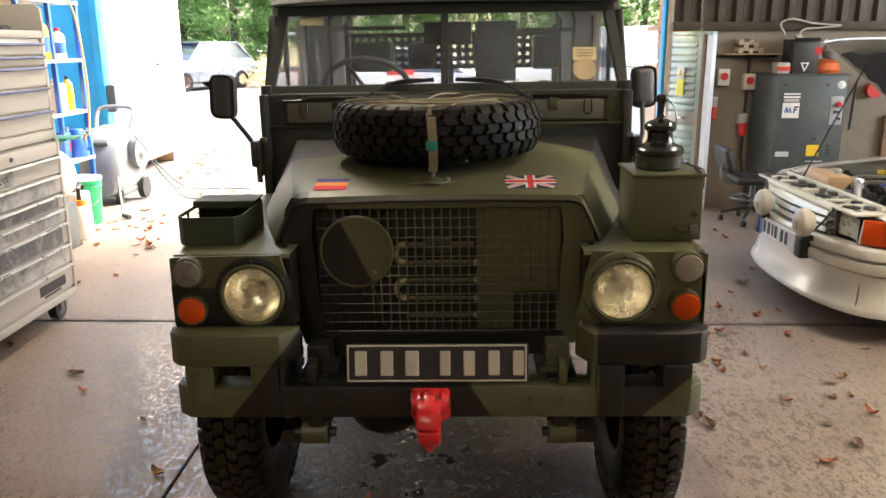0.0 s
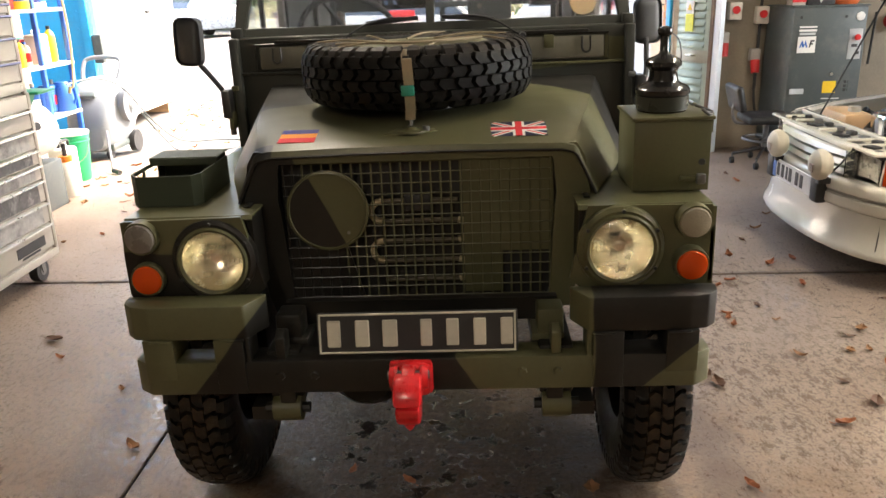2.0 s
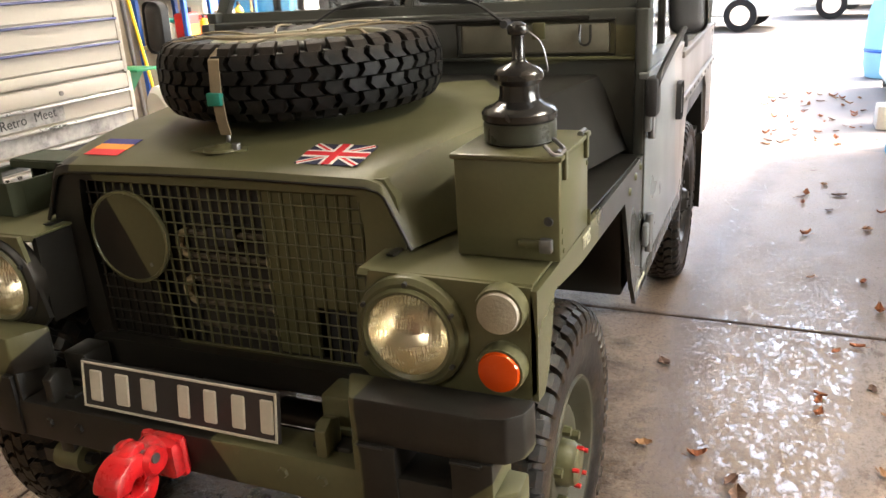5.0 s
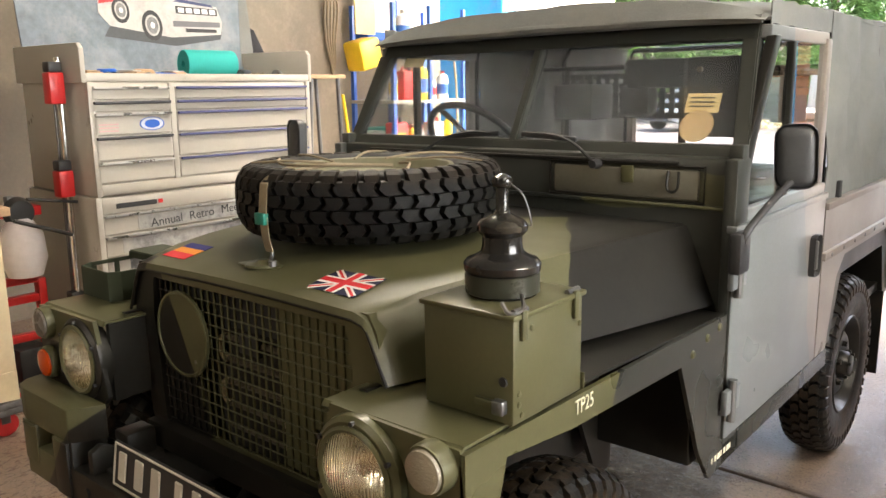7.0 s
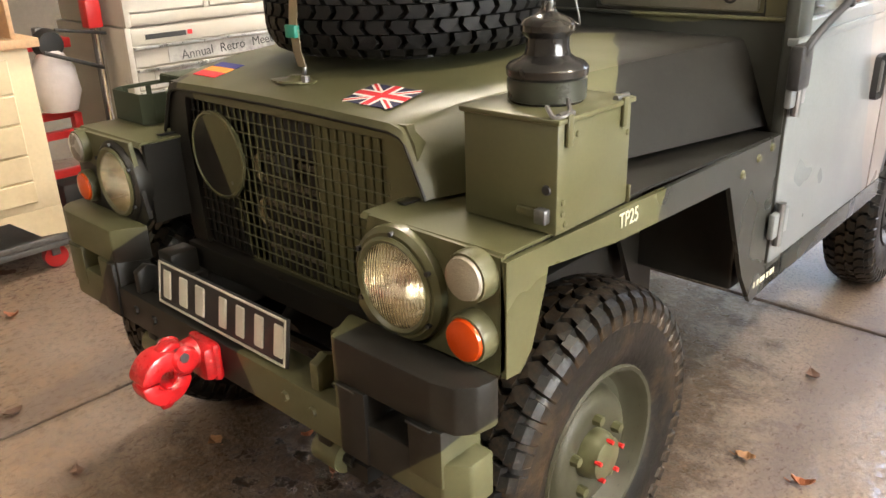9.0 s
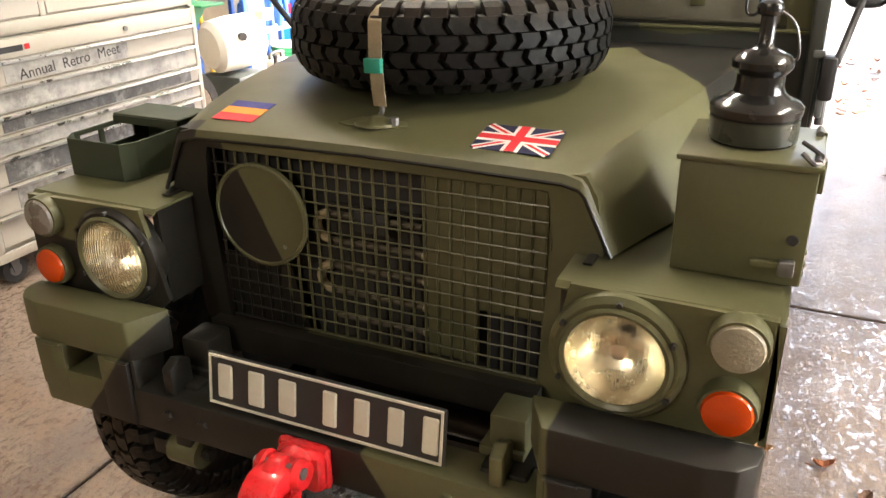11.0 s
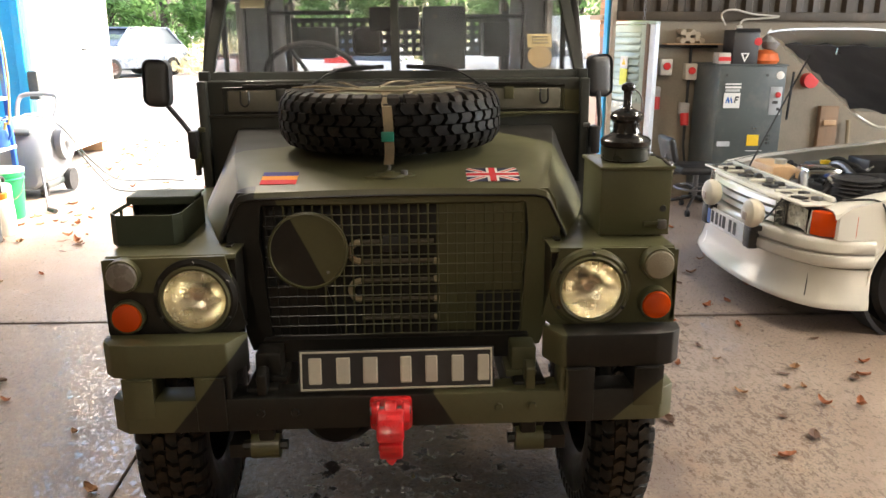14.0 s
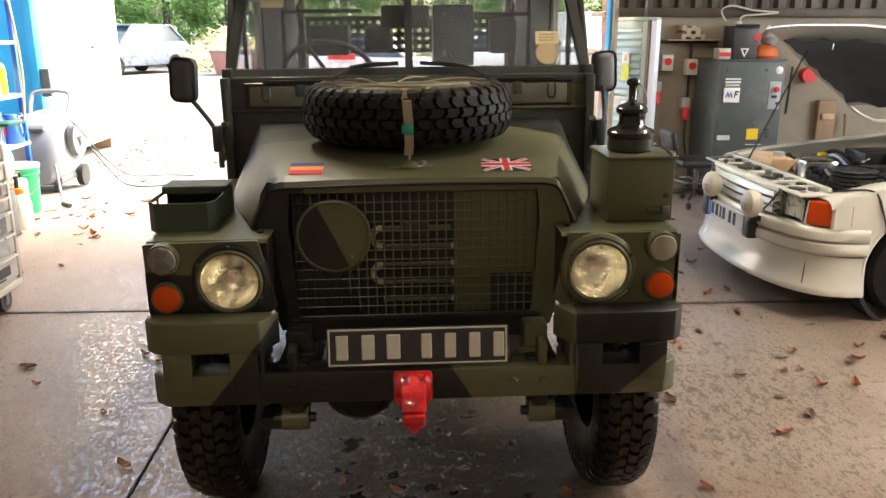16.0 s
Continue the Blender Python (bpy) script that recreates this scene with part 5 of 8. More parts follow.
# doors
def door(s):
    d = part("cab_door", B(s * 0.752, s * 0.775, 3.262, 4.115, 0.595, 1.19, 0.012), M_DOOR_DAYLIT if s > 0 else M_OLIVE, LR, "flat aluminium lower door, right side camouflage lightened with reflected daylight")
    part("door_cap", B(s * 0.75, s * 0.779, 3.258, 4.12, 1.18, 1.20, 0.004), M_DOOR_DAYLIT if s > 0 else M_OLIVE, d)
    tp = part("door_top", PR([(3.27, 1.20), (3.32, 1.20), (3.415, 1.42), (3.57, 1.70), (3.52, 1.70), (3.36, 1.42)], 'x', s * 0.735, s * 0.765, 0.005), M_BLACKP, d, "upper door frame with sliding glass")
    part("top_rail", B(s * 0.715, s * 0.752, 3.52, 4.09, 1.69, 1.73, 0.006), M_DOOR_DAYLIT, tp)
    part("rear_rail", B(s * 0.728, s * 0.76, 4.05, 4.10, 1.20, 1.71, 0.006), M_DOOR_DAYLIT, tp)
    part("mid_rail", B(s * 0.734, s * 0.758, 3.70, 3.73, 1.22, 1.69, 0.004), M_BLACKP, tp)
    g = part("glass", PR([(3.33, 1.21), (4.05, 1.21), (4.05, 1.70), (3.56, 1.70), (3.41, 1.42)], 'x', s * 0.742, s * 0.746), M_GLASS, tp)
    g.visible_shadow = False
    part("bottom_rail", B(s * 0.74, s * 0.77, 3.27, 4.1, 1.198, 1.235, 0.004), M_DOOR_DAYLIT if s > 0 else M_OLIVE, tp)
    for z in (0.72, 1.07):
        part("hinge", B(s * 0.774, s * 0.792, 3.22, 3.32, z - 0.035, z + 0.035, 0.005), M_DOOR_DAYLIT if s > 0 else M_OLIVE, d)
        part("hinge_pin", C((s * 0.79, 3.262, z - 0.06), (s * 0.79, 3.262, z + 0.06), 0.012, seg=10), M_STEEL, d)
    part("handle_recess", B(s * 0.774, s * 0.781, 3.95, 4.03, 0.93, 1.07, 0.02), M_BLACKPL, d)
    part("handle", B(s * 0.778, s * 0.792, 3.985, 4.005, 0.95, 1.05, 0.006), M_STEEL, d)
    part("sill", B(s * 0.73, s * 0.768, 3.26, 4.3, 0.52, 0.59, 0.006), M_BODY if s > 0 else M_OLIVE, LR)
    # mirror
    mx, my, mz = (0.855, 3.46, 1.372) if s > 0 else (-0.892, 3.18, 1.375)
    a = part("mirror_arm", T(curve([(s * 0.79, 3.262, 1.13), (s * 0.81, 3.24, 1.19), ((s * 0.81 + mx) / 2, (3.25 + my) / 2, 1.26), (mx, my + 0.02, 1.32)]), 0.010, 10), M_BLACKPL, LR)
    part("mirror_mount", B(s * 0.775, s * 0.81, 3.21, 3.285, 1.08, 1.19, 0.01), M_BLACKPL, a)
    mh = part("mirror_head", B(-0.055, 0.055, -0.02, 0.02, -0.088, 0.088, 0.034, 4), M_MIRROR, None)
    mh.parent = a
    mh.matrix_basis = Matrix.Translation((mx, my - 3.8, mz)) @ pose(0, 0, 0, 0, -s * 3, s * 14)
    mg = part("mirror_glass", B(-0.047, 0.047, 0.018, 0.0225, -0.078, 0.078, 0.002, 1), M_CHROME, None)
    mg.parent = a
    mg.matrix_basis = mh.matrix_basis


# Two-tone door paint; reflected daylight is put into its pale grey.
M_DOOR_DAYLIT = camo("camo_door_daylit", [[(0, 1, 0.3, 4.22)]], base=(0.165, 0.176, 0.180), over=(0.235, 0.205, 0.185), wob=0.05, rough=0.30)
door(1), door(-1)

# rear body and canvas hood
for s in (-1, 1):
    mat = M_DOOR_DAYLIT if s > 0 else M_OLIVE
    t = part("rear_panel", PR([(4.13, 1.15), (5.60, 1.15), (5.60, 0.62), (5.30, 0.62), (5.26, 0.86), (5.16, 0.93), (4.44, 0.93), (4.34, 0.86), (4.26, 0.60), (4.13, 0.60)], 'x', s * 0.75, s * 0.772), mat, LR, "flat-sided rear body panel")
    part("capping", B(s * 0.745, s * 0.785, 4.12, 5.61, 0.955, 0.985, 0.004), M_DOOR_DAYLIT, t)
    part("top_capping", B(s * 0.735, s * 0.782, 4.13, 5.61, 1.135, 1.16, 0.004), mat, t)
    for k in range(9):
        part("rivet", R([(0.0, 0.004), (0.006, 0.003), (0.008, 0)], (s * 0.785, 4.2 + k * 0.16, 0.97), (s, 0, 0), 8), M_STEEL, t)
    part("mud_flap", B(s * 0.54, s * 0.77, 5.22, 5.235, 0.22, 0.62), M_RUBBER, LR)
part("tailgate", B(-0.76, 0.76, 5.58, 5.61, 0.62, 1.15, 0.006), M_OLIVE, LR)


def hood():
    """Canvas over hoops, sagging between them, open at the rear."""
    rnd = random.Random(4)
    rows = []
    ys = [3.47, 3.50, 3.56, 3.7, 3.8, 4.0, 4.12, 4.3, 4.5, 4.7, 4.9, 5.1, 5.3, 5.5, 5.62]
    for y in ys:
        lift = 0.0 if y < 3.5 else 0.05 * min(1, (y - 3.47) / 0.55)
        sag = -0.012 * (1 - math.cos((y - 3.56) * 2 * math.pi / 0.75)) / 2
        row = []
        for k in range(21):
            u = k / 10 - 1
            x = 0.745 * math.copysign(min(1, abs(u) * 1.04), u)
            z = 1.748 + lift + sag + 0.075 * (1 - abs(u) ** 3.2) * (0.5 if y < 3.5 else 1) + 0.004 * rnd.uniform(-1, 1)
            if y < 3.49:
                z = min(z, 1.738 + 0.02 * (1 - abs(u) ** 3))
            row.append((x, y, z))
        rows.append(row)
    h = part("canvas_hood", sheet(bmesh.new(), rows, 0.004), M_CANVAS, LR, "faded dark canvas hood over hoops")
    for s in (-1, 1):
        rows = []
        for k in range(9):
            v = k / 8
            z = 1.80 - v * 0.68
            rows.append([(s * (0.745 + 0.012 * v + (0.014 * math.sin(9 * yy + 3 * v) + 0.014 * math.sin(23 * yy - 5 * v) + 0.009 * math.sin(37 * yy + 7 * v)) * (0.25 + math.sin(math.pi * min(1, v * 1.15)))), yy, z) for yy in [4.13 + 0.05 * j for j in range(30)]])
        part("hood_side", sheet(bmesh.new(), rows, 0.004), M_CANVAS, h)
        rows = [[(s * 0.745, 3.53 + 0.047 * j, 1.80 - 0.07 * k + 0.004 * math.sin(j * 2.1)) for j in range(14)] for k in range(2)]
        part("door_flap", sheet(bmesh.new(), rows, 0.004), M_CANVAS, h)
        part("strap_stub", B(s * 0.755, s * 0.77, 4.30, 4.33, 1.10, 1.22, 0.003), M_DARK, h)
        rows = [[(s * (0.735 - 0.007 * j), 5.56 + 0.02 * math.sin(j * 1.7), 1.74 - 0.06 * k) for j in range(9)] for k in range(11)]
        part("rear_curtain", sheet(bmesh.new(), rows, 0.004), surf("pale_dusty_canvas", (0.36, 0.29, 0.24), 0.9, 0, 0.2, 6, 200, 0.3), h)
    part("front_roll", T([(-0.73, 3.50, 1.745), (-0.4, 3.485, 1.752), (0, 3.48, 1.756), (0.4, 3.485, 1.752), (0.73, 3.50, 1.745)], 0.014, 8), M_CANVAS, h)
    for y in (4.1, 4.85, 5.55):
        hp = [(-0.73, y, 1.15), (-0.73, y, 1.70), (-0.69, y, 1.77), (0.69, y, 1.77), (0.73, y, 1.70), (0.73, y, 1.15)]
        part("hoop", T(hp, 0.014, 8), M_BLACKP, h)


hood()

# cab inside
sw_at, sw_ax = Vector((-0.36, 3.62, 1.36)), Vector((0, -0.75, -0.66)).normalized()
d, u, v = frame_of((0, 0, 0), sw_ax)
swl = part("steering_wheel", T([sw_at + 0.2 * (u * math.cos(2 * math.pi * k / 36) + v * math.sin(2 * math.pi * k / 36)) for k in range(36)], 0.013, 8, closed=True), M_BLACKPL, LR)
part("column", C(sw_at, sw_at + sw_ax * 0.5, 0.03, seg=12), M_BLACKPL, swl)
for k in range(3):
    a = 2 * math.pi * k / 3
    part("spoke", C(sw_at, sw_at + 0.2 * (u * math.cos(a) + v * math.sin(a)), 0.01, seg=6), M_BLACKPL, swl)
part("dashboard", B(-0.7, 0.7, 3.345, 3.5, 1.12, 1.345, 0.03), M_BLACKP, LR)
for x in (-0.42, 0.42):
    st_ = part("cab_seat", B(x - 0.22, x + 0.22, 3.72, 4.12, 0.82, 0.98, 0.03), M_DARK, LR)
    part("backrest", B(x - 0.21, x + 0.21, 4.08, 4.18, 0.95, 1.28, 0.03), M_DARK, st_)
rk = part("radio_rack", B(-0.62, 0.62, 4.66, 4.69, 1.05, 1.12, 0.004), M_BLACKP, LR, "perforated black radio rack behind the seats")
bm = bmesh.new()
for i in range(25):
    xx = -0.56 + i * 1.12 / 24
    box(bm, xx - 0.013, xx + 0.013, 4.66, 4.664, 1.43, 1.62)
for i in range(5):
    zz = 1.435 + i * 0.045
    box(bm, -0.58, 0.58, 4.6645, 4.668, zz - 0.013, zz + 0.013)
part("perforated_sheet", bm, M_BLACKP, rk)
for x in (-0.6, 0.0, 0.6):
    part("rack_post", B(x - 0.014, x + 0.014, 4.67, 4.69, 1.12, 1.66), M_BLACKP, rk)
part("rack_rail", C((-0.70, 4.60, 1.655), (-0.25, 4.60, 1.655), 0.012, seg=8), M_BLACKP, rk)
part("rack_rail", C((0.25, 4.60, 1.63), (0.70, 4.60, 1.63), 0.012, seg=8), M_BLACKP, rk)
part("radio_set", B(-0.14, 0.12, 4.40, 4.62, 1.56, 1.68, 0.01), M_BLACKP, rk)
part("radio_set", B(0.14, 0.36, 4.38, 4.6, 1.36, 1.68, 0.01), M_BLACKP, rk)
part("radio_set", B(-0.52, -0.32, 4.42, 4.62, 1.42, 1.58, 0.01), M_BLACKP, rk)
part("radio_dial", B(-0.24, -0.08, 4.5, 4.62, 1.43, 1.58, 0.04), M_BLACKP, rk)
part("radio_set", B(0.46, 0.60, 4.42, 4.62, 1.42, 1.6, 0.01), M_BLACKP, rk)
for z in (1.43, 1.63):
    part("brass_knob", C((0.20, 4.375, z), (0.20, 4.36, z), 0.012, seg=10), M_STRAP, rk)

# ---------- tool chest with its load ----------
M_TRIM = surf("drawer_trim_metal", (0.50, 0.49, 0.47), 0.3, 0.9, 0.15, 10, 80, 0.05)
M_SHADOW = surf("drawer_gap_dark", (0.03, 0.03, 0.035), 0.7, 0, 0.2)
M_BLUETRIM = surf("blue_drawer_edge", (0.05, 0.055, 0.15), 0.4, 0.2, 0.15)
M_STICK = surf("grey_sticker_print", (0.42, 0.41, 0.39), 0.6, 0, 0.55, 9, 26, 0.0, (0.05, 0.05, 0.05), 0.9)
M_STICK2 = surf("black_sticker_print", (0.10, 0.10, 0.10), 0.5, 0, 0.8, 14, 40, 0.0, (0.5, 0.5, 0.48), 0.8)
M_CREAM = surf("cream_cabinet_paint", (0.68, 0.56, 0.36), 0.5, 0, 0.1, 3, 60, 0.06, (0.38, 0.28, 0.17), 0.35)


def drawer(root, x, y0, y1, z0, z1, trim):
    d = part("drawer", B(x - 0.5, x + 0.012, y0, y1, z0 + 0.004, z1 - 0.004, 0.004, 1), M_WHITE, root)
    part("pull_rail", PR([(x + 0.012, z1 - 0.006), (x + 0.030, z1 - 0.004), (x + 0.032, z1 - 0.014), (x + 0.024, z1 - 0.018), (x + 0.012, z1 - 0.017)], 'y', y0 + 0.004, y1 - 0.004), trim, d)
    return d


def tool_chest():
    x, y0, y1 = -2.262, 3.03, 4.42
    c = thing("tool_chest", (-2.6, 3.7, 0), "tall white roller tool chest with flat drawers and grimy stickers", "tool chest")
    part("base_cabinet", B(x - 0.74, x - 0.004, y0, y1, 0.17, 1.045, 0.006), M_WHITE, c)
    part("top_cabinet", B(x - 0.70, x - 0.004, y0 + 0.012, y1 - 0.012, 1.05, 1.605, 0.006), M_WHITE, c)
    part("skirt", B(x - 0.74, x + 0.01, y0 - 0.01, y1 + 0.01, 0.13, 0.175, 0.006), M_WHITE, c)
    for yy in (y0 + 0.0, y1 - 0.03):
        part("corner_post", B(x - 0.01, x + 0.016, yy, yy + 0.03, 0.175, 1.05, 0.004), M_WHITE, c)
        part("corner_post", B(x - 0.01, x + 0.012, yy + (0.012 if yy < 3.5 else -0.012), yy + (0.042 if yy < 3.5 else 0.018), 1.05, 1.605, 0.004), M_WHITE, c)
    zs = [1.585, 1.515, 1.458, 1.345, 1.222, 1.112]
    for k, (zt, zb) in enumerate(zip(zs, zs[1:])):
        d = drawer(c, x, 3.06, 3.47, zb, zt, M_SHADOW if k % 2 else M_TRIM)
        if k == 2:
            for rad, h, mat in ((1.0, 0.0010, M_BLUE2), (0.90, 0.0016, surf("pale_badge", (0.55, 0.58, 0.66), 0.4)), (0.62, 0.0022, M_BLUE2)):
                oval = [(3.36 + 0.068 * rad * math.cos(math.pi * j / 12), 1.397 + 0.034 * rad * math.sin(math.pi * j / 12)) for j in range(24)]
                part("oval_badge", PR(oval, 'x', x + 0.0118, x + 0.0125 + h), mat, d)
            for j in range(3):
                part("pink_bar", B(x + 0.012, x + 0.0135, 3.08, 3.18, 1.365 + j * 0.016, 1.371 + j * 0.016), surf("pink_print", (0.6, 0.35, 0.35), 0.6), d)
        drawer(c, x, 3.505, 4.375, zb, zt, M_BLUETRIM)
    part("middle_post", B(x - 0.01, x + 0.010, 3.472, 3.503, 1.06, 1.60, 0.003), M_WHITE, c)
    part("lock_rail", B(x - 0.01, x + 0.011, 3.06, 4.39, 1.06, 1.108, 0.003), M_WHITE, c)
    part("lock_rail", B(x - 0.01, x + 0.014, 3.06, 4.39, 0.965, 1.04, 0.003), M_WHITE, c)
    part("lock", C((x + 0.01, 3.92, 1.0), (x + 0.024, 3.92, 1.0), 0.012, seg=14), M_STEEL, c)
    part("maker_bar", B(x + 0.014, x + 0.0165, 3.13, 3.35, 0.987, 1.012, 0.001, 1), M_BLACKPL, c)
    part("maker_bar", B(x + 0.014, x + 0.0165, 3.358, 3.385, 0.99, 1.012, 0.001, 1), M_REDP, c)
    zs = [0.962, 0.855, 0.745, 0.66, 0.575, 0.45, 0.33, 0.19]
    for k, (zt, zb) in enumerate(zip(zs, zs[1:])):
        d = drawer(c, x, 3.06, 4.39, zb, zt, M_TRIM)
        if k == 0:
            part("poster_strip", B(x + 0.012, x + 0.0138, 3.24, 3.92, zb + 0.012, zt - 0.024), M_STICK, d)
            for word, wy, wz in (("Annual", 3.40, -0.014), ("Retro", 3.61, -0.006), ("Meet", 3.80, 0.003)):
                text_mesh(word, 0.066, M_BLACKPL, "printed_word", d, Matrix.Translation((x + 0.0150, wy, (zb + zt) / 2 + wz)) @ Matrix(((0, 0, 1, 0), (1, 0, 0, 0), (0, 1, 0, 0), (0, 0, 0, 1))) @ pose(0, 0, 0, 0, 0, 3), 0.0004)
        elif k < 6:
            part("poster_strip", B(x + 0.012, x + 0.0138, 3.12 + 0.03 * (k % 3), 4.33, zb + 0.012, zt - 0.022), M_STICK if k % 2 else M_STICK2, d)
        else:
            part("maker_mark", B(x + 0.012, x + 0.014, 4.02, 4.30, zb + 0.035, zt - 0.05, 0.0), M_BLACKPL, d)
            part("maker_mark", B(x + 0.012, x + 0.014, 4.06, 4.24, zb + 0.018, zb + 0.03, 0.0), M_BLACKPL, d)
    # open tray round the top
    part("tray_floor", B(x - 0.70, x, y0 + 0.01, y1 - 0.01, 1.606, 1.622), M_WHITE, c)
    part("tray_front", B(x - 0.018, x + 0.004, y0 + 0.01, y1 - 0.01, 1.606, 1.645, 0.003), M_WHITE, c)
    part("tray_back", B(x - 0.715, x - 0.70, y0 + 0.01, y1 - 0.01, 1.606, 1.78, 0.003), M_WHITE, c)
    for yy in (y0 - 0.01, y1 - 0.014):
        part("tray_side", PR([(x - 0.715, 1.60), (x + 0.006, 1.60), (x + 0.006, 1.76), (x - 0.02, 1.785), (x - 0.715, 1.785)], 'y', yy, yy + 0.024, 0.003), M_WHITE, c)
    for yy in (y0 + 0.1, y1 - 0.09):
        for xx in (x - 0.62, x - 0.075):
            w = part("caster", C((xx - 0.025, yy, 0.062), (xx + 0.025, yy, 0.062), 0.062, seg=20), M_BLACKPL, c)
            part("hub", C((xx - 0.029, yy, 0.062), (xx + 0.029, yy, 0.062), 0.03, seg=14), M_STEEL, w)
            part("fork", PR([(yy - 0.03, 0.14), (yy + 0.03, 0.14), (yy + 0.012, 0.05), (yy - 0.012, 0.05)], 'x', xx + 0.028, xx + 0.034), M_STEEL, w)
            part("fork", PR([(yy - 0.03, 0.14), (yy + 0.03, 0.14), (yy + 0.012, 0.05), (yy - 0.012, 0.05)], 'x', xx - 0.034, xx - 0.028), M_STEEL, w)
    sh = part("side_shelf", B(x - 0.45, x + 0.06, y1 + 0.002, y1 + 0.19, 1.035, 1.05, 0.003), M_GREEN, c, "green fold-out side shelf")
    part("gusset", PR([(y1 + 0.002, 1.034), (y1 + 0.17, 1.034), (y1 + 0.002, 0.86)], 'x', x - 0.05, x - 0.042), M_GREEN, sh)
    part("gusset", PR([(y1 + 0.002, 1.034), (y1 + 0.17, 1.034), (y1 + 0.002, 0.86)], 'x', x - 0.40, x - 0.392), M_GREEN, sh)


tool_chest()
cx, cz = -2.6, 1.622
solo("paper_roll", R([(0.02, -0.15), (0.076, -0.15), (0.079, -0.14), (0.079, 0.14), (0.076, 0.15), (0.02, 0.15), (0.02, -0.15)], (cx + 0.1, 3.88, cz + 0.079), (0.12, 1, 0), 32), surf("teal_paper", (0.02, 0.34, 0.31), 0.8, 0, 0.1, 10, 120, 0.3), "teal blue paper towel roll lying on the chest", "paper roll")
rnd = random.Random(9)
TOOLM = [M_STEEL, M_REDP, M_BLACKPL, M_WOOD, M_YELLOW, M_BLUE2, M_WHITE]
for k in range(30):
    yy = 3.09 + 0.0425 * k + rnd.uniform(-0.01, 0.01)
    if 3.70 < yy < 4.06:
        continue
    L, yaw = rnd.uniform(0.09, 0.2), rnd.uniform(-60, 60)
    xx = cx + rnd.uniform(0.02, 0.26)
    kind = rnd.randrange(4)
    m = TOOLM[k % len(TOOLM)]
    if kind == 0:
        t = thing("hand_tool", (xx, yy, cz), "worn hand tool with a coloured handle lying on the chest", "tool", "tools on the chest", turn=(0, 0, yaw))
        part("handle", C((xx, yy - L * 0.5, cz + 0.016), (xx, yy, cz + 0.016), 0.016, 0.013, 10), m, t)
        part("shaft", C((xx, yy, cz + 0.016), (xx, yy + L * 0.5, cz + 0.016), 0.006, seg=8), M_STEEL, t)
    elif kind == 1:
        t = thing("spray_can", (xx, yy, cz), "small aerosol can lying on the chest", "can", "tools on the chest", turn=(0, 0, yaw))
        part("can", R([(0, 0), (0.024, 0), (0.026, 0.004), (0.026, 0.09), (0.018, 0.102), (0, 0.103)], (xx, yy - 0.05, cz + 0.026), (0, 1, 0), 18), m, t)
        part("cap", C((xx, yy + 0.053, cz + 0.026), (xx, yy + 0.075, cz + 0.026), 0.013, seg=12), M_WHITE, t)
    elif kind == 2:
        t = thing("small_parts_box", (xx, yy, cz), "small cardboard parts box on the chest", "box", "tools on the chest", turn=(0, 0, yaw))
        part("tray", B(xx - 0.04, xx + 0.04, yy - 0.05, yy + 0.05, cz, cz + 0.034, 0.004), M_WOOD, t)
        part("lid", B(xx - 0.042, xx + 0.042, yy - 0.052, yy + 0.03, cz + 0.0345, cz + 0.041, 0.002), m, t)
    else:
        t = thing("rag", (xx, yy, cz), "crumpled grimy rag on the chest", "rag", "rags on the chest", turn=(0, 0, yaw))
        pts = [[(xx + 0.02 * i, yy + 0.02 * j, cz + 0.006 + 0.034 * rnd.random() * (1 - (i * i + j * j) / 20)) for i in range(-3, 4)] for j in range(-3, 4)]
        part("cloth", sheet(bmesh.new(), pts, 0.003), [M_STRAP, M_DARK, M_CANVAS][k % 3], t)
# a painted picture of a car on board, leaning at the back of the chest
pc = thing("picture_board", (-2.93, 3.7, 1.62), "pale blue painted picture of a white racing car", "picture")
PM = Matrix.Translation((-2.895, 3.84, 1.70)) @ pose(0, 0, 0, 0, -8, 0) @ Matrix(((0, 0, 1, 0), (1, 0, 0, 0), (0, 1, 0, 0), (0, 0, 0, 1)))


def pict(name, poly, z, mat):
    bm = PR(poly, 'z', z, z + 0.0015)
    bm.transform(PM)
    return part(name, bm, mat, pc)


bm = B(-0.80, 0.66, -0.075, 0.62, -0.012, 0.0)
bm.transform(PM)
part("board", bm, surf("pale_blue_wash", (0.13, 0.16, 0.19), 0.5, 0, 0.5, 2.5, 20, 0.05, (0.30, 0.30, 0.30), 0.7), pc)
M_PRINT = surf("grey_white_print", (0.40, 0.39, 0.37), 0.5, 0, 0.35, 6, 30, 0.03)


def round_pts(cx_, cy_, rx, ry):
    return [(cx_ + rx * math.cos(a * math.pi / 12), cy_ + ry * math.sin(a * math.pi / 12)) for a in range(24)]


pict("car_shadow", [(-0.34, 0.16), (0.10, 0.12), (0.42, 0.17), (0.44, 0.22), (-0.30, 0.22)], 0.0003, surf("grey_print_shadow", (0.05, 0.055, 0.06), 0.6, 0, 0.3))
pict("car_body", [(-0.30, 0.22), (0.08, 0.17), (0.43, 0.20), (0.45, 0.28), (0.42, 0.37), (0.20, 0.41), (0.06, 0.44), (-0.02, 0.55), (-0.26, 0.56), (-0.34, 0.45), (-0.36, 0.29)], 0.0008, M_PRINT)
pict("car_stripe", [(-0.35, 0.34), (-0.05, 0.40), (0.10, 0.405), (0.04, 0.45), (-0.10, 0.44), (-0.34, 0.40)], 0.0024, M_REDP)
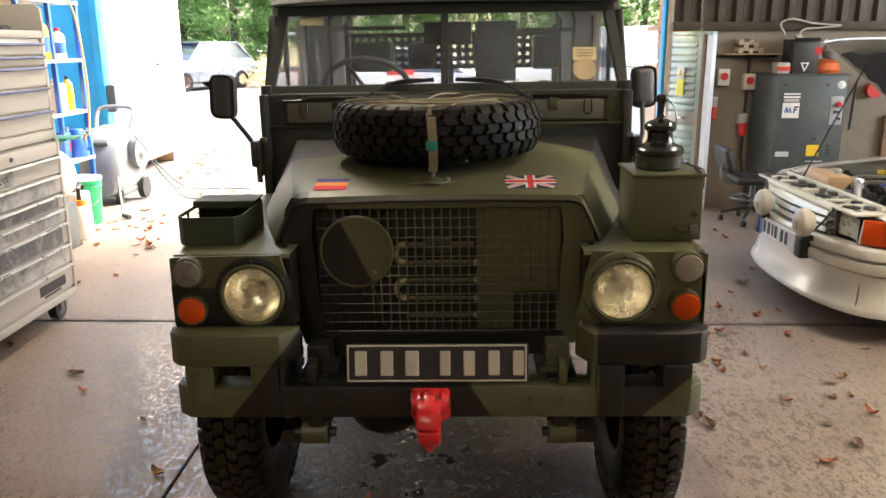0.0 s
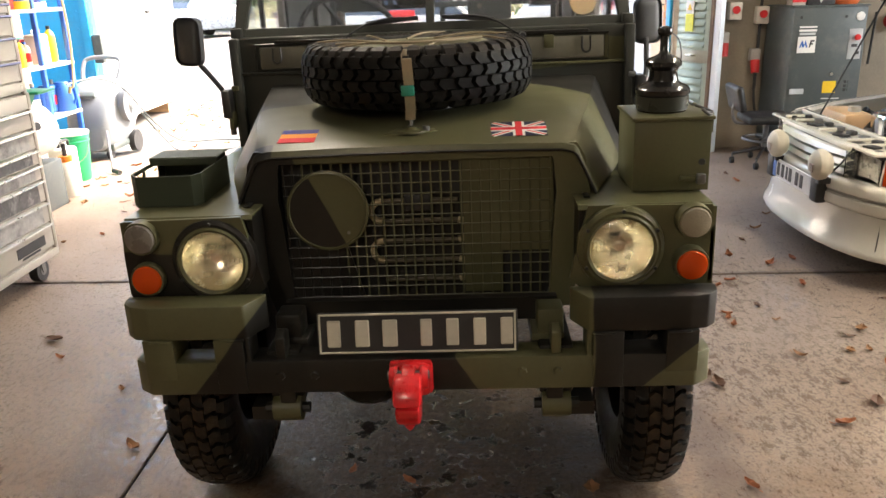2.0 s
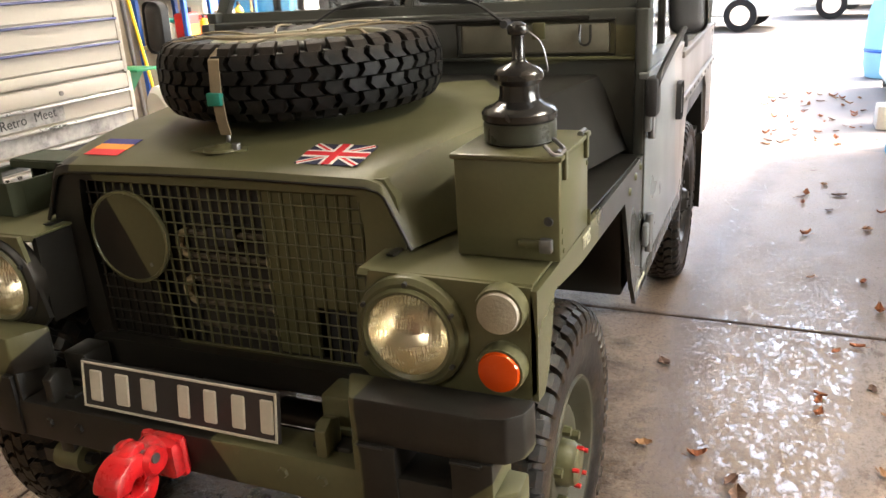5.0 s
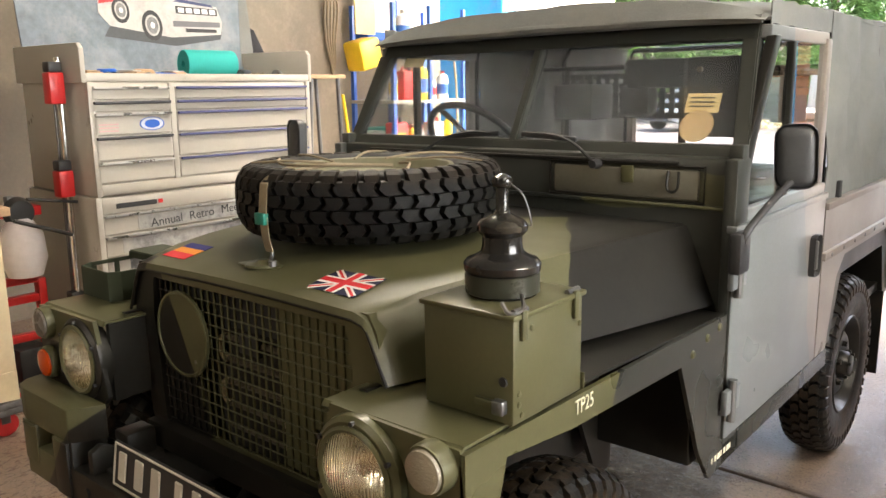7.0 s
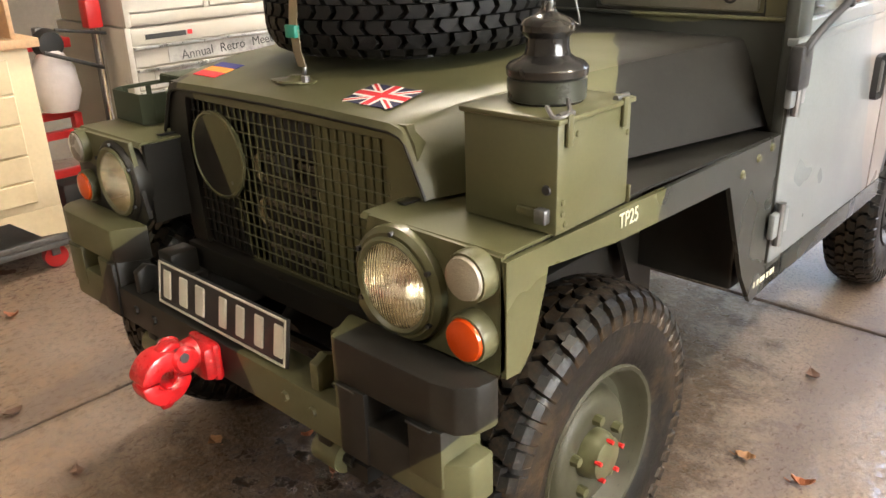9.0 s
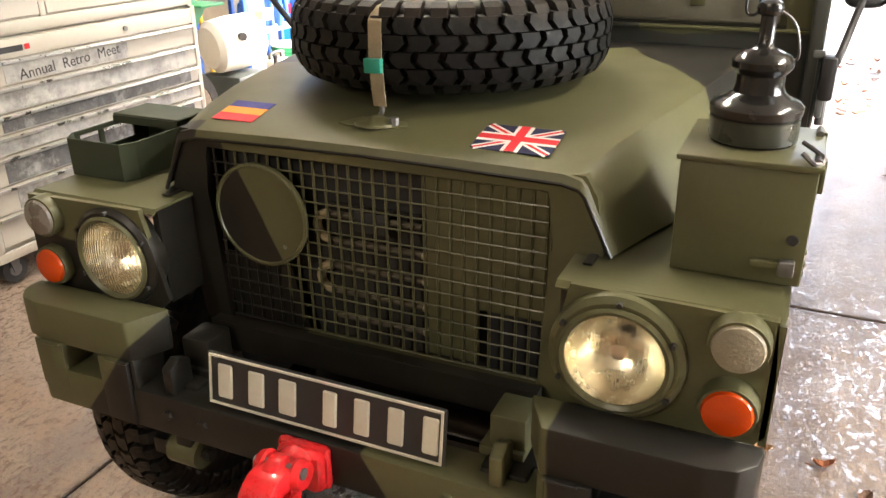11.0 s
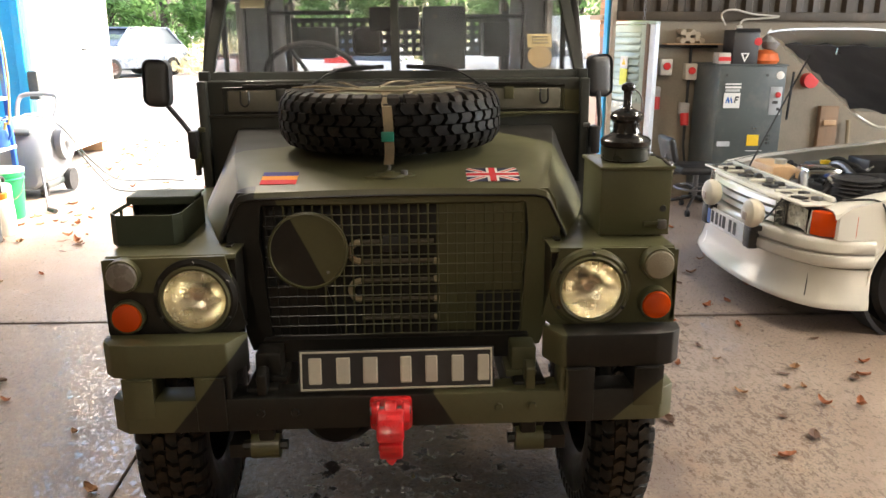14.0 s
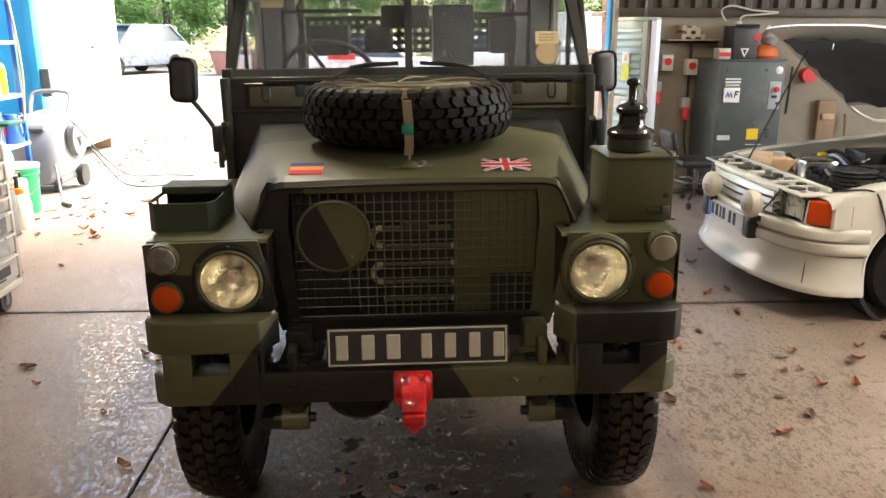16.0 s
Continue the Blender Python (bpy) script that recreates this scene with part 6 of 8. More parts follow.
pict("car_stripe", [(0.12, 0.385), (0.40, 0.365), (0.38, 0.38), (0.16, 0.405)], 0.0024, surf("navy_print", (0.03, 0.04, 0.11), 0.6))
pict("car_glass", [(-0.20, 0.46), (0.02, 0.45), (-0.03, 0.54), (-0.22, 0.545)], 0.0024, M_BLACKPL)
pict("car_grille", [(0.13, 0.315), (0.42, 0.315), (0.42, 0.355), (0.13, 0.36)], 0.0024, M_BLACKPL)
for k in range(5):
    pict("grille_lamp", rect(0.145 + k * 0.055, 0.185 + k * 0.055, 0.322, 0.350), 0.0042, M_FW)
pict("car_bumper", [(0.10, 0.235), (0.43, 0.245), (0.43, 0.275), (0.10, 0.27)], 0.0024, surf("grey_print_bumper", (0.12, 0.12, 0.13), 0.6))
pict("bumper_vent", [(0.18, 0.205), (0.40, 0.21), (0.40, 0.23), (0.18, 0.228)], 0.0024, M_BLACKPL)
for wx, wy, wr in ((-0.225, 0.31, 0.072), (-0.04, 0.235, 0.088)):
    for rr, mat, z in ((1.0, M_BLACKPL, 0.003), (0.70, M_PRINT, 0.005), (0.55, surf("grey_spoke_print", (0.16, 0.16, 0.16), 0.6, 0, 0.5, 30, 60, 0.0), 0.0066), (0.2, M_FW, 0.0082)):
        pict("car_wheel", round_pts(wx, wy, wr * 0.74 * rr, wr * rr), z, mat)
pict("picture_edge", [(0.55, 0.0), (0.66, 0.0), (0.66, 0.62), (0.62, 0.62)], 0.0005, M_CANVAS)

# red and black clamp leaning on the end of the chest
cl = thing("bar_clamp", (-2.42, 2.95, 0), "long steel bar clamp with red jaws, leaning upright", "clamp")
part("bar", C((-2.42, 2.97, 0.0), (-2.44, 3.0, 1.72), 0.016, seg=12), M_CHROME, cl)
part("rod", C((-2.465, 2.97, 0.35), (-2.48, 2.985, 1.55), 0.008, seg=8), M_STEEL, cl)
for z, h in ((0.40, 0.12), (1.05, 0.13), (1.50, 0.15)):
    part("jaw", B(-2.47, -2.39, 2.93, 3.005, z, z + h, 0.01), M_REDP, cl)
    part("jaw_end", B(-2.465, -2.395, 2.935, 3.0, z + h, z + h + 0.05, 0.008), M_BLACKPL, cl)
part("cross_handle", C((-2.42, 2.78, 1.06), (-2.42, 3.02, 1.02), 0.008, seg=8), M_BLACKPL, cl)
part("cross_handle", C((-2.44, 2.72, 0.96), (-2.42, 2.98, 0.86), 0.010, seg=8), M_BLACKPL, cl)
part("foot", B(-2.47, -2.38, 2.93, 3.01, 0.0, 0.03, 0.006), M_BLACKPL, cl)

# cream drawer cabinet with a wooden top, on a dolly
def cabinet():
    x, y0, y1 = -2.24, 1.72, 2.58
    c = thing("drawer_cabinet", (-2.5, 2.0, 0), "cream steel drawer cabinet with a pale wooden top on castors", "cabinet")
    part("body", B(x - 0.6, x - 0.004, y0, y1, 0.30, 1.02, 0.005), M_CREAM, c)
    part("foot_plate", PR([(y0, 0.30), (y1, 0.30), (y1, 0.16), (y1 - 0.12, 0.17), (y1 - 0.24, 0.27), (y0 + 0.24, 0.27), (y0 + 0.12, 0.17), (y0, 0.16)], 'x', x - 0.02, x - 0.005), M_CREAM, c)
    part("wooden_top", B(x - 0.62, x + 0.035, y0 - 0.03, y1 + 0.04, 1.022, 1.062, 0.005), M_WOOD, c)
    zs = [0.985, 0.83, 0.70, 0.56, 0.44, 0.335]
    for zt, zb in zip(zs, zs[1:]):
        d = part("drawer", B(x - 0.4, x + 0.010, y0 + 0.06, y1 - 0.10, zb + 0.005, zt - 0.004, 0.003, 1), M_CREAM, c)
        part("handle", B(x + 0.010, x + 0.026, y0 + 0.3, y1 - 0.34, (zt + zb) / 2, (zt + zb) / 2 + 0.014, 0.004), M_CHROME, d)
    part("dolly", B(x - 0.66, x + 0.05, y0 - 0.05, y1 + 0.03, 0.115, 0.145, 0.006), M_STEEL, c)
    part("dolly_rim", B(x + 0.03, x + 0.05, y0 - 0.05, y1 + 0.03, 0.146, 0.175, 0.004), M_STEEL, c)
    for yy in (y0 + 0.06, y1 - 0.07):
        for xx in (x - 0.55, x - 0.03):
            part("castor", C((xx - 0.02, yy, 0.055), (xx + 0.02, yy, 0.055), 0.055, seg=16), M_REDP, c)
            part("castor_fork", B(xx - 0.026, xx + 0.026, yy - 0.02, yy + 0.02, 0.06, 0.115, 0.004), M_STEEL, c)


cabinet()
bx = thing("wooden_crate", (-2.4, 2.38, 1.062), "pale wooden upright box on the cabinet", "box")
part("side", B(-2.62, -2.24, 2.52, 2.54, 1.062, 1.45, 0.003), M_WOOD, bx)
part("side", B(-2.62, -2.24, 2.0, 2.02, 1.062, 1.45, 0.003), M_WOOD, bx)
part("back", B(-2.62, -2.60, 2.02, 2.52, 1.062, 1.45, 0.003), M_WOOD, bx)
part("top", B(-2.63, -2.24, 1.99, 2.55, 1.45, 1.47, 0.003), M_WOOD, bx)
t = thing("bench_vice", (-2.3, 2.3, 1.062), "small steel pliers with an orange grip on the cabinet top", "tool")
part("grip", C((-2.27, 2.22, 1.075), (-2.24, 2.32, 1.075), 0.012, seg=10), surf("orange_grip", (0.75, 0.2, 0.02), 0.5), t)
part("jaw", C((-2.30, 2.12, 1.075), (-2.27, 2.22, 1.075), 0.008, seg=8), M_STEEL, t)

# red trolley jack and stands in the gap beside the chest
jk = thing("engine_stand", (-2.65, 2.75, 0), "red steel workshop stand with black machine parts", "stand")
for yy in (2.70, 2.90):
    part("leg", B(-2.70, -2.64, yy - 0.02, yy + 0.02, 0.0, 0.62, 0.004), M_REDP, jk)
    part("foot", B(-2.85, -2.5, yy - 0.025, yy + 0.025, 0.0, 0.05, 0.004), M_REDP, jk)
for z in (0.50, 0.60, 0.30):
    part("rail", B(-2.69, -2.645, 2.72, 2.88, z, z + 0.04, 0.004), M_REDP, jk)
part("machine_block", B(-2.78, -2.58, 2.725, 2.875, 0.06, 0.28, 0.02), M_BLACKPL, jk)
part("arm", B(-2.72, -2.6, 2.68, 2.92, 0.95, 1.0, 0.008), M_REDP, jk)
part("mast", B(-2.70, -2.65, 2.78, 2.83, 0.62, 1.05, 0.004), M_STEEL, jk)
part("head", R([(0, 0), (0.06, 0.0), (0.075, 0.03), (0.06, 0.08), (0, 0.09)], (-2.62, 2.80, 0.98), (1, 0, 0), 20), M_BLACKPL, jk)
pb = thing("plastic_sack", (-2.85, 2.75, 0.62), "pale translucent plastic sack hung on the stand", "bag")
part("sack", R([(0.0, 0.0), (0.08, 0.01), (0.11, 0.10), (0.10, 0.22), (0.05, 0.30), (0.0, 0.31)], (-2.58, 2.80, 0.65), (0, 0, 1), 18), surf("pale_plastic", (0.62, 0.58, 0.60), 0.4, 0, 0.15, 6, 30, 0.3), pb)

# ---------- left wall: rack, board, odds and ends ----------
def rack():
    x0, x1, y0, y1 = -4.10, -3.56, 6.52, 7.52
    r = thing("storage_rack", (-3.8, 6.3, 0), "blue steel rack with white shelves full of bottles", "shelving")
    for xx in (x0 + 0.02, x1):
        for yy in (y0, (y0 + y1) / 2, y1):
            part("upright", B(xx - 0.02, xx + 0.02, yy - 0.02, yy + 0.02, 0, 2.3, 0.003), M_BLUE2, r)
    for z in (0.12, 0.50, 0.94, 1.41, 1.92):
        part("shelf", B(x0 + 0.005, x1 + 0.024, y0 - 0.025, y1 + 0.03, z, z + 0.03, 0.003), M_WHITE, r)


rack()
M_CLEARPL = surf("milky_plastic", (0.80, 0.80, 0.74), 0.35, 0, 0.08, 6, 60, 0.04)
M_PURPLE = surf("purple_blue_plastic", (0.03, 0.12, 0.42), 0.35, 0, 0.1)
M_TEALP = surf("teal_plastic", (0.02, 0.38, 0.33), 0.4, 0, 0.1)


def bottle(at, r, h, mat, cap, label, nm="bottle"):
    t = thing(nm, at, label, nm, "bottles on the rack")
    part("body", R([(0, 0), (r * 0.95, 0), (r, 0.008), (r, h * 0.68), (r * 0.85, h * 0.80), (r * 0.35, h * 0.88), (r * 0.32, h * 0.93), (0, h * 0.93)], at, (0, 0, 1), 20), mat, t)
    part("cap", R([(0, h * 0.9), (r * 0.38, h * 0.9), (r * 0.38, h), (0, h)], at, (0, 0, 1), 14), cap, t)
    part("sticker", R([(r * 1.01, h * 0.18), (r * 1.015, h * 0.2), (r * 1.015, h * 0.52), (r * 1.01, h * 0.54)], at, (0, 0, 1), 20), rnd.choice([M_FW, M_YELLOW, M_REDP, M_PURPLE]), t)


def canister(at, w, d, h, mat, cap, label):
    t = thing("canister", at, label, "canister", "bottles on the rack")
    x, y, z = at
    part("body", B(x - w / 2, x + w / 2, y - d / 2, y + d / 2, z, z + h * 0.86, min(w, d) * 0.16, 3), mat, t)
    part("spout", C((x, y + d * 0.28, z + h * 0.85), (x, y + d * 0.28, z + h), w * 0.13, seg=14), cap, t)
    part("grip", T(curve([(x, y - d * 0.3, z + h * 0.84), (x, y - d * 0.25, z + h * 0.96), (x, y + d * 0.02, z + h * 0.96), (x, y + d * 0.08, z + h * 0.84)]), w * 0.07, 8), mat, t)
    part("sticker", B(x + w / 2 - 0.001, x + w / 2 + 0.002, y - d * 0.3, y + d * 0.3, z + h * 0.25, z + h * 0.55), rnd.choice([M_FW, M_YELLOW, M_REDP]), t)


cols = [(M_CLEARPL, M_REDP, "white plastic bottle with a red cap"), (M_REDP, M_BLACKPL, "red plastic oil bottle"), (M_PURPLE, M_WHITE, "blue plastic bottle on a shelf"), (M_YELLOW, M_BLACKPL, "yellow plastic bottle on a shelf"), (M_CLEARPL, M_BLUE2, "milky plastic bottle with a blue cap"), (M_WHITE, M_REDP, "white spray bottle with a red label")]
for z in (0.53, 0.97, 1.44):
    yy = 6.62
    while yy < 7.42:
        m, cpm, lab = cols[rnd.randrange(len(cols))]
        if rnd.random() < 0.42:
            canister((-3.66 - rnd.uniform(0, 0.05), yy + 0.04, z), 0.13, 0.19, rnd.uniform(0.25, 0.33), m, cpm, lab.replace("bottle", "canister"))
            yy += 0.24
        else:
            bottle((-3.63 - rnd.uniform(0, 0.05), yy, z), rnd.uniform(0.04, 0.06), rnd.uniform(0.2, 0.32), m, cpm, lab)
            yy += 0.145
for k, yy in enumerate((6.74, 7.09, 7.36)):
    t = thing("storage_tub", (-3.85, yy, 0.97), "clear plastic storage tub with a coloured lid", "tub", "tubs on the rack")
    part("tub", B(-4.0, -3.75, yy - 0.16, yy + 0.16, 0.97, 1.16, 0.02), M_CLEARPL, t)
    part("lid", B(-4.01, -3.74, yy - 0.17, yy + 0.17, 1.16, 1.185, 0.008), M_TEALP if k != 1 else M_REDP, t)
bottle((-3.62, 6.93, 1.44), 0.085, 0.36, M_YELLOW, M_WHITE, "large yellow-labelled milky detergent bottle")
bottle((-3.62, 6.72, 1.95), 0.07, 0.3, M_CLEARPL, M_WHITE, "milky plastic bottle on the top shelf")
hs = thing("air_hose", (-3.5, 7.12, 1.9), "yellow air hose hanging from the rack in a bow", "hose")
part("hose", T(curve([(-3.56, 7.05, 1.95), (-3.50, 7.18, 1.97), (-3.42, 7.20, 1.85), (-3.38, 7.2, 1.5), (-3.37, 7.2, 1.15), (-3.40, 7.19, 0.80), (-3.43, 7.18, 0.76)], 8), 0.010, 8), surf("tan_hose", (0.50, 0.36, 0.14), 0.5, 0, 0.15), hs)
part("brass_end", C((-3.43, 7.18, 0.77), (-3.445, 7.18, 0.71), 0.014, seg=10), surf("brass", (0.6, 0.42, 0.12), 0.35, 0.9), hs)
# white drum, spray bottle, watering can, bucket, standing wheel
wd = thing("white_drum", (-3.2, 5.9, 0), "large white plastic drum with a dark cap", "drum")
part("stand", B(-3.36, -3.02, 5.70, 6.06, 0.0, 0.36, 0.01), M_GREYMACH, wd)
part("body", R([(0, -0.22), (0.15, -0.21), (0.19, -0.17), (0.20, 0), (0.19, 0.17), (0.15, 0.21), (0, 0.22)], (-3.19, 5.88, 0.58), (0.35, 1, 0.1), 28), M_CLEARPL, wd)
part("cap", C((-3.06, 5.80, 0.64), (-3.0, 5.77, 0.65), 0.03, seg=14), M_BLACKPL, wd)
sb = thing("spray_bottle", (-3.12, 6.30, 0), "milky pump sprayer with an orange collar", "sprayer")
part("body", R([(0, 0), (0.085, 0), (0.09, 0.01), (0.09, 0.2), (0.06, 0.26), (0.05, 0.28), (0, 0.28)], (-3.12, 6.30, 0), (0, 0, 1), 22), M_CLEARPL, sb)
part("collar", C((-3.12, 6.30, 0.28), (-3.12, 6.30, 0.325), 0.055, seg=16), surf("orange_collar", (0.8, 0.22, 0.02), 0.4), sb)
part("pump", C((-3.12, 6.30, 0.325), (-3.12, 6.30, 0.42), 0.018, seg=10), M_BLACKPL, sb)
part("pump_grip", T(curve([(-3.12, 6.22, 0.40), (-3.12, 6.24, 0.44), (-3.12, 6.36, 0.44), (-3.12, 6.38, 0.40)]), 0.012, 8), M_BLACKPL, sb)
jc = thing("water_canister", (-3.28, 6.62, 0), "tall milky plastic canister on the floor", "canister")
part("body", B(-3.38, -3.20, 6.5, 6.68, 0, 0.34, 0.03, 3), M_CLEARPL, jc)
part("neck", C((-3.29, 6.59, 0.34), (-3.29, 6.59, 0.40), 0.04, seg=14), M_WHITE, jc)


def bucket():
    x, y = -3.36, 6.86
    b = thing("bucket", (x, y, 0), "green plastic bucket with a white lid ring and wire handle", "bucket")
    part("shell", R([(0.0, 0.0), (0.135, 0.0), (0.14, 0.01), (0.158, 0.33), (0.166, 0.335), (0.166, 0.345), (0.158, 0.35), (0.16, 0.37), (0.168, 0.375), (0.168, 0.40), (0.158, 0.405), (0.150, 0.40), (0.132, 0.02), (0.0, 0.02)], (x, y, 0), (0, 0, 1), 36), M_GREEN, b)
    part("rim_ring", R([(0.15, 0.402), (0.17, 0.402), (0.172, 0.42), (0.15, 0.424), (0.0, 0.424)], (x, y, 0), (0, 0, 1), 36), M_CLEARPL, b)
    part("handle", T(curve([(x - 0.10, y - 0.135, 0.33), (x - 0.02, y - 0.19, 0.20), (x + 0.08, y - 0.17, 0.16), (x + 0.16, y - 0.07, 0.22), (x + 0.165, y + 0.01, 0.34)]), 0.004, 6), M_CHROME, b)
    part("grip", C((x + 0.0, y - 0.19, 0.185), (x + 0.09, y - 0.165, 0.165), 0.011, seg=8), M_CLEARPL, b)


bucket()
bc = thing("blue_can", (-3.62, 7.40, 0.53), "blue plastic watering jug on the low shelf", "jug")
part("body", R([(0, 0), (0.09, 0), (0.095, 0.01), (0.08, 0.22), (0.06, 0.26), (0, 0.26)], (-3.62, 7.40, 0.53), (0, 0, 1), 20), M_PURPLE, bc)
part("grip", T(curve([(-3.56, 7.40, 0.77), (-3.52, 7.40, 0.79), (-3.50, 7.40, 0.66), (-3.54, 7.40, 0.58)]), 0.012, 8), M_PURPLE, bc)
sw = thing("loose_wheel", (-2.95, 4.95, 0), "car wheel with a silver rim leaning beside the chest", "wheel")
part("tyre", R([(0.2, -0.09), (0.27, -0.10), (0.30, -0.07), (0.305, 0), (0.30, 0.07), (0.27, 0.10), (0.2, 0.09), (0.2, -0.09)], (-2.72, 4.80, 0.305), (0.95, 0.3, 0.1), 36), M_RUBBER, sw)
part("rim", R([(0.2, 0.085), (0.19, 0.06), (0.16, 0.03), (0.06, 0.05), (0.05, 0.07), (0, 0.07)], (-2.72, 4.80, 0.305), (0.95, 0.3, 0.1), 36), M_CHROME, sw)
# wall things seen over the chest
yb = thing("yellow_case", (-3.7, 6.28, 1.7), "yellow plastic first-aid case hung beside the rack", "case")
part("shell", B(-3.82, -3.60, 6.16, 6.42, 1.72, 1.98, 0.03, turn=(14, 0, 0)), M_YELLOW, yb)
part("flap", B(-3.72, -3.70, 6.2, 6.44, 2.02, 2.45, 0.004), surf("faded_yellow_card", (0.72, 0.60, 0.28), 0.7), yb)
wb = thing("wall_cabinet", (-4.1, 7.0, 1.9), "blue framed wall cabinet with pale glass doors", "cabinet")
part("frame", B(-4.148, -3.98, 6.62, 7.35, 2.0, 2.75, 0.01), M_BLUE2, wb)
for k in range(2):
    part("door_panel", B(-3.978, -3.972, 6.68 + k * 0.34, 6.98 + k * 0.34, 2.07 + 0.0, 2.68, 0.003), surf("pale_cabinet_glass", (0.5, 0.47, 0.42), 0.2), wb)
ca = thing("cable_hank", (-4.1, 6.3, 1.6), "hank of brown cables hanging on a wall hook", "cable")
for k in range(5):
    part("cable", T(curve([(-4.13, 6.3, 2.5), (-4.12 + 0.01 * k, 6.22 + 0.03 * k, 2.3), (-4.12, 6.22 + 0.03 * k, 2.0), (-4.12, 6.27 + 0.015 * k, 1.8), (-4.13, 6.3, 1.68)]), 0.01, 6), M_STRAP, ca)
st2 = thing("wall_stand", (-3.9, 5.9, 0), "steel trestle with a pale wooden top by the wall", "trestle")
part("top", B(-4.1, -3.72, 5.66, 6.08, 1.64, 1.67, 0.004), M_WOOD, st2)
for yy, dy in ((5.72, -0.02), (6.02, 0.02)):
    for xx in (-4.05, -3.76):
        part("leg", C((xx, yy, 1.64), (xx, yy + dy * 4, 0.0), 0.018, seg=8), M_STEEL, st2)
part("brush_handle", C((-3.66, 6.22, 0.0), (-3.70, 6.02, 1.5), 0.014, seg=8), M_YELLOW, st2)
solo("dark_coat", R([(0, 0), (0.16, 0.02), (0.19, 0.2), (0.14, 0.45), (0.07, 0.62), (0, 0.66)], (-4.0, 5.25, 1.4), (0, 0, 1), 14), M_DARK, "dark work coat hanging on the wall", "coat")

# ---------- pressure washer and yard on the left ----------
def washer():
    w = thing("pressure_washer", (-3.55, 7.9, 0), "pale grey wheeled pressure washer with a coiled hose", "pressure washer")
    G = surf("pale_grey_plastic", (0.20, 0.215, 0.235), 0.4, 0, 0.1, 4, 60, 0.05)
    secs = []
    for yy, zc, hw, hh in ((7.62, 0.22, 0.14, 0.12), (7.68, 0.30, 0.22, 0.22), (7.80, 0.37, 0.26, 0.29), (7.95, 0.42, 0.27, 0.33), (8.12, 0.44, 0.26, 0.33), (8.25, 0.42, 0.22, 0.28), (8.30, 0.40, 0.12, 0.16)):
        secs.append([(-3.56 + hw * math.copysign(abs(math.cos(a)) ** 0.6, math.cos(a)), yy, zc + hh * math.copysign(abs(math.sin(a)) ** 0.7, math.sin(a))) for a in [2 * math.pi * k / 20 for k in range(20)]])
    part("hull", loft(bmesh.new(), secs), G, w)
    part("handle", T(curve([(-3.74, 8.05, 0.68), (-3.76, 8.16, 0.86), (-3.70, 8.2, 0.93), (-3.44, 8.2, 0.93), (-3.38, 8.16, 0.86), (-3.40, 8.05, 0.68)]), 0.022, 10), G, w)
    part("control_panel", B(-3.66, -3.48, 7.70, 7.78, 0.60, 0.64, 0.012, turn=(24, 0, 0)), M_GREYMACH, w)
    part("red_knob", C((-3.64, 7.69, 0.62), (-3.65, 7.65, 0.66), 0.03, seg=14), M_REDP, w)
    part("hose_drum", C((-3.30, 7.95, 0.50), (-3.24, 7.95, 0.50), 0.17, seg=28), surf("grey_drum", (0.16, 0.17, 0.185), 0.4), w)
    part("drum_hub", C((-3.24, 7.95, 0.50), (-3.20, 7.95, 0.50), 0.05, seg=14), M_CHROME, w)
    for s in (-0.24, 0.24):
        part("wheel", C((-3.56 + s - 0.03, 8.12, 0.11), (-3.56 + s + 0.03, 8.12, 0.11), 0.11, seg=22), M_BLACKPL, w)
        part("castor", C((-3.56 + s * 0.6 - 0.02, 7.72, 0.05), (-3.56 + s * 0.6 + 0.02, 7.72, 0.05), 0.05, seg=14), M_BLACKPL, w)
    part("base", B(-3.78, -3.34, 7.66, 8.2, 0.08, 0.16, 0.03), M_GREYMACH, w)


washer()
hz = thing("washer_hose", (-3, 7.9, 0), "thin grey pressure hose looped over the yard", "hose")
part("hose", T(curve([(-3.42, 7.10, 0.80), (-3.35, 7.5, 0.80), (-3.24, 7.8, 0.68), (-3.1, 8.1, 0.3), (-2.95, 8.4, 0.05), (-2.6, 8.6, 0.008), (-2.3, 8.5, 0.008), (-2.35, 8.1, 0.008), (-2.8, 8.0, 0.008), (-3.1, 8.3, 0.1), (-3.22, 8.1, 0.4)], 8), 0.008, 8), M_GREYMACH, hz)
lz = thing("spray_lance", (-3.2, 7.2, 0), "grey spray lance lying with its black nozzle on the floor", "lance")
part("pipe", C((-3.34, 7.55, 0.30), (-3.10, 7.05, 0.03), 0.012, seg=8), M_STEEL, lz)
part("nozzle", C((-3.10, 7.05, 0.03), (-3.02, 7.0, 0.022), 0.022, seg=10), M_BLACKPL, lz)

cb = thing("white_cabin", (-5, 10.3, 0), "white rendered site cabin on skids in the yard", "cabin")
part("shell", B(-7.0, -3.92, 8.95, 11.2, 0.14, 3.3, 0.02), M_RENDER, cb)
part("corner_trim", B(-3.92, -3.895, 11.12, 11.22, 0.1, 3.3, 0.004), M_RENDER, cb)
part("skid", B(-7.0, -3.98, 9.0, 9.2, 0.0, 0.14), M_WOOD, cb)
part("skid", B(-7.0, -3.98, 10.8, 11.0, 0.0, 0.14), M_WOOD, cb)
part("handle", B(-3.92, -3.89, 10.3, 10.42, 1.30, 1.33, 0.006), M_BLACKPL, cb)
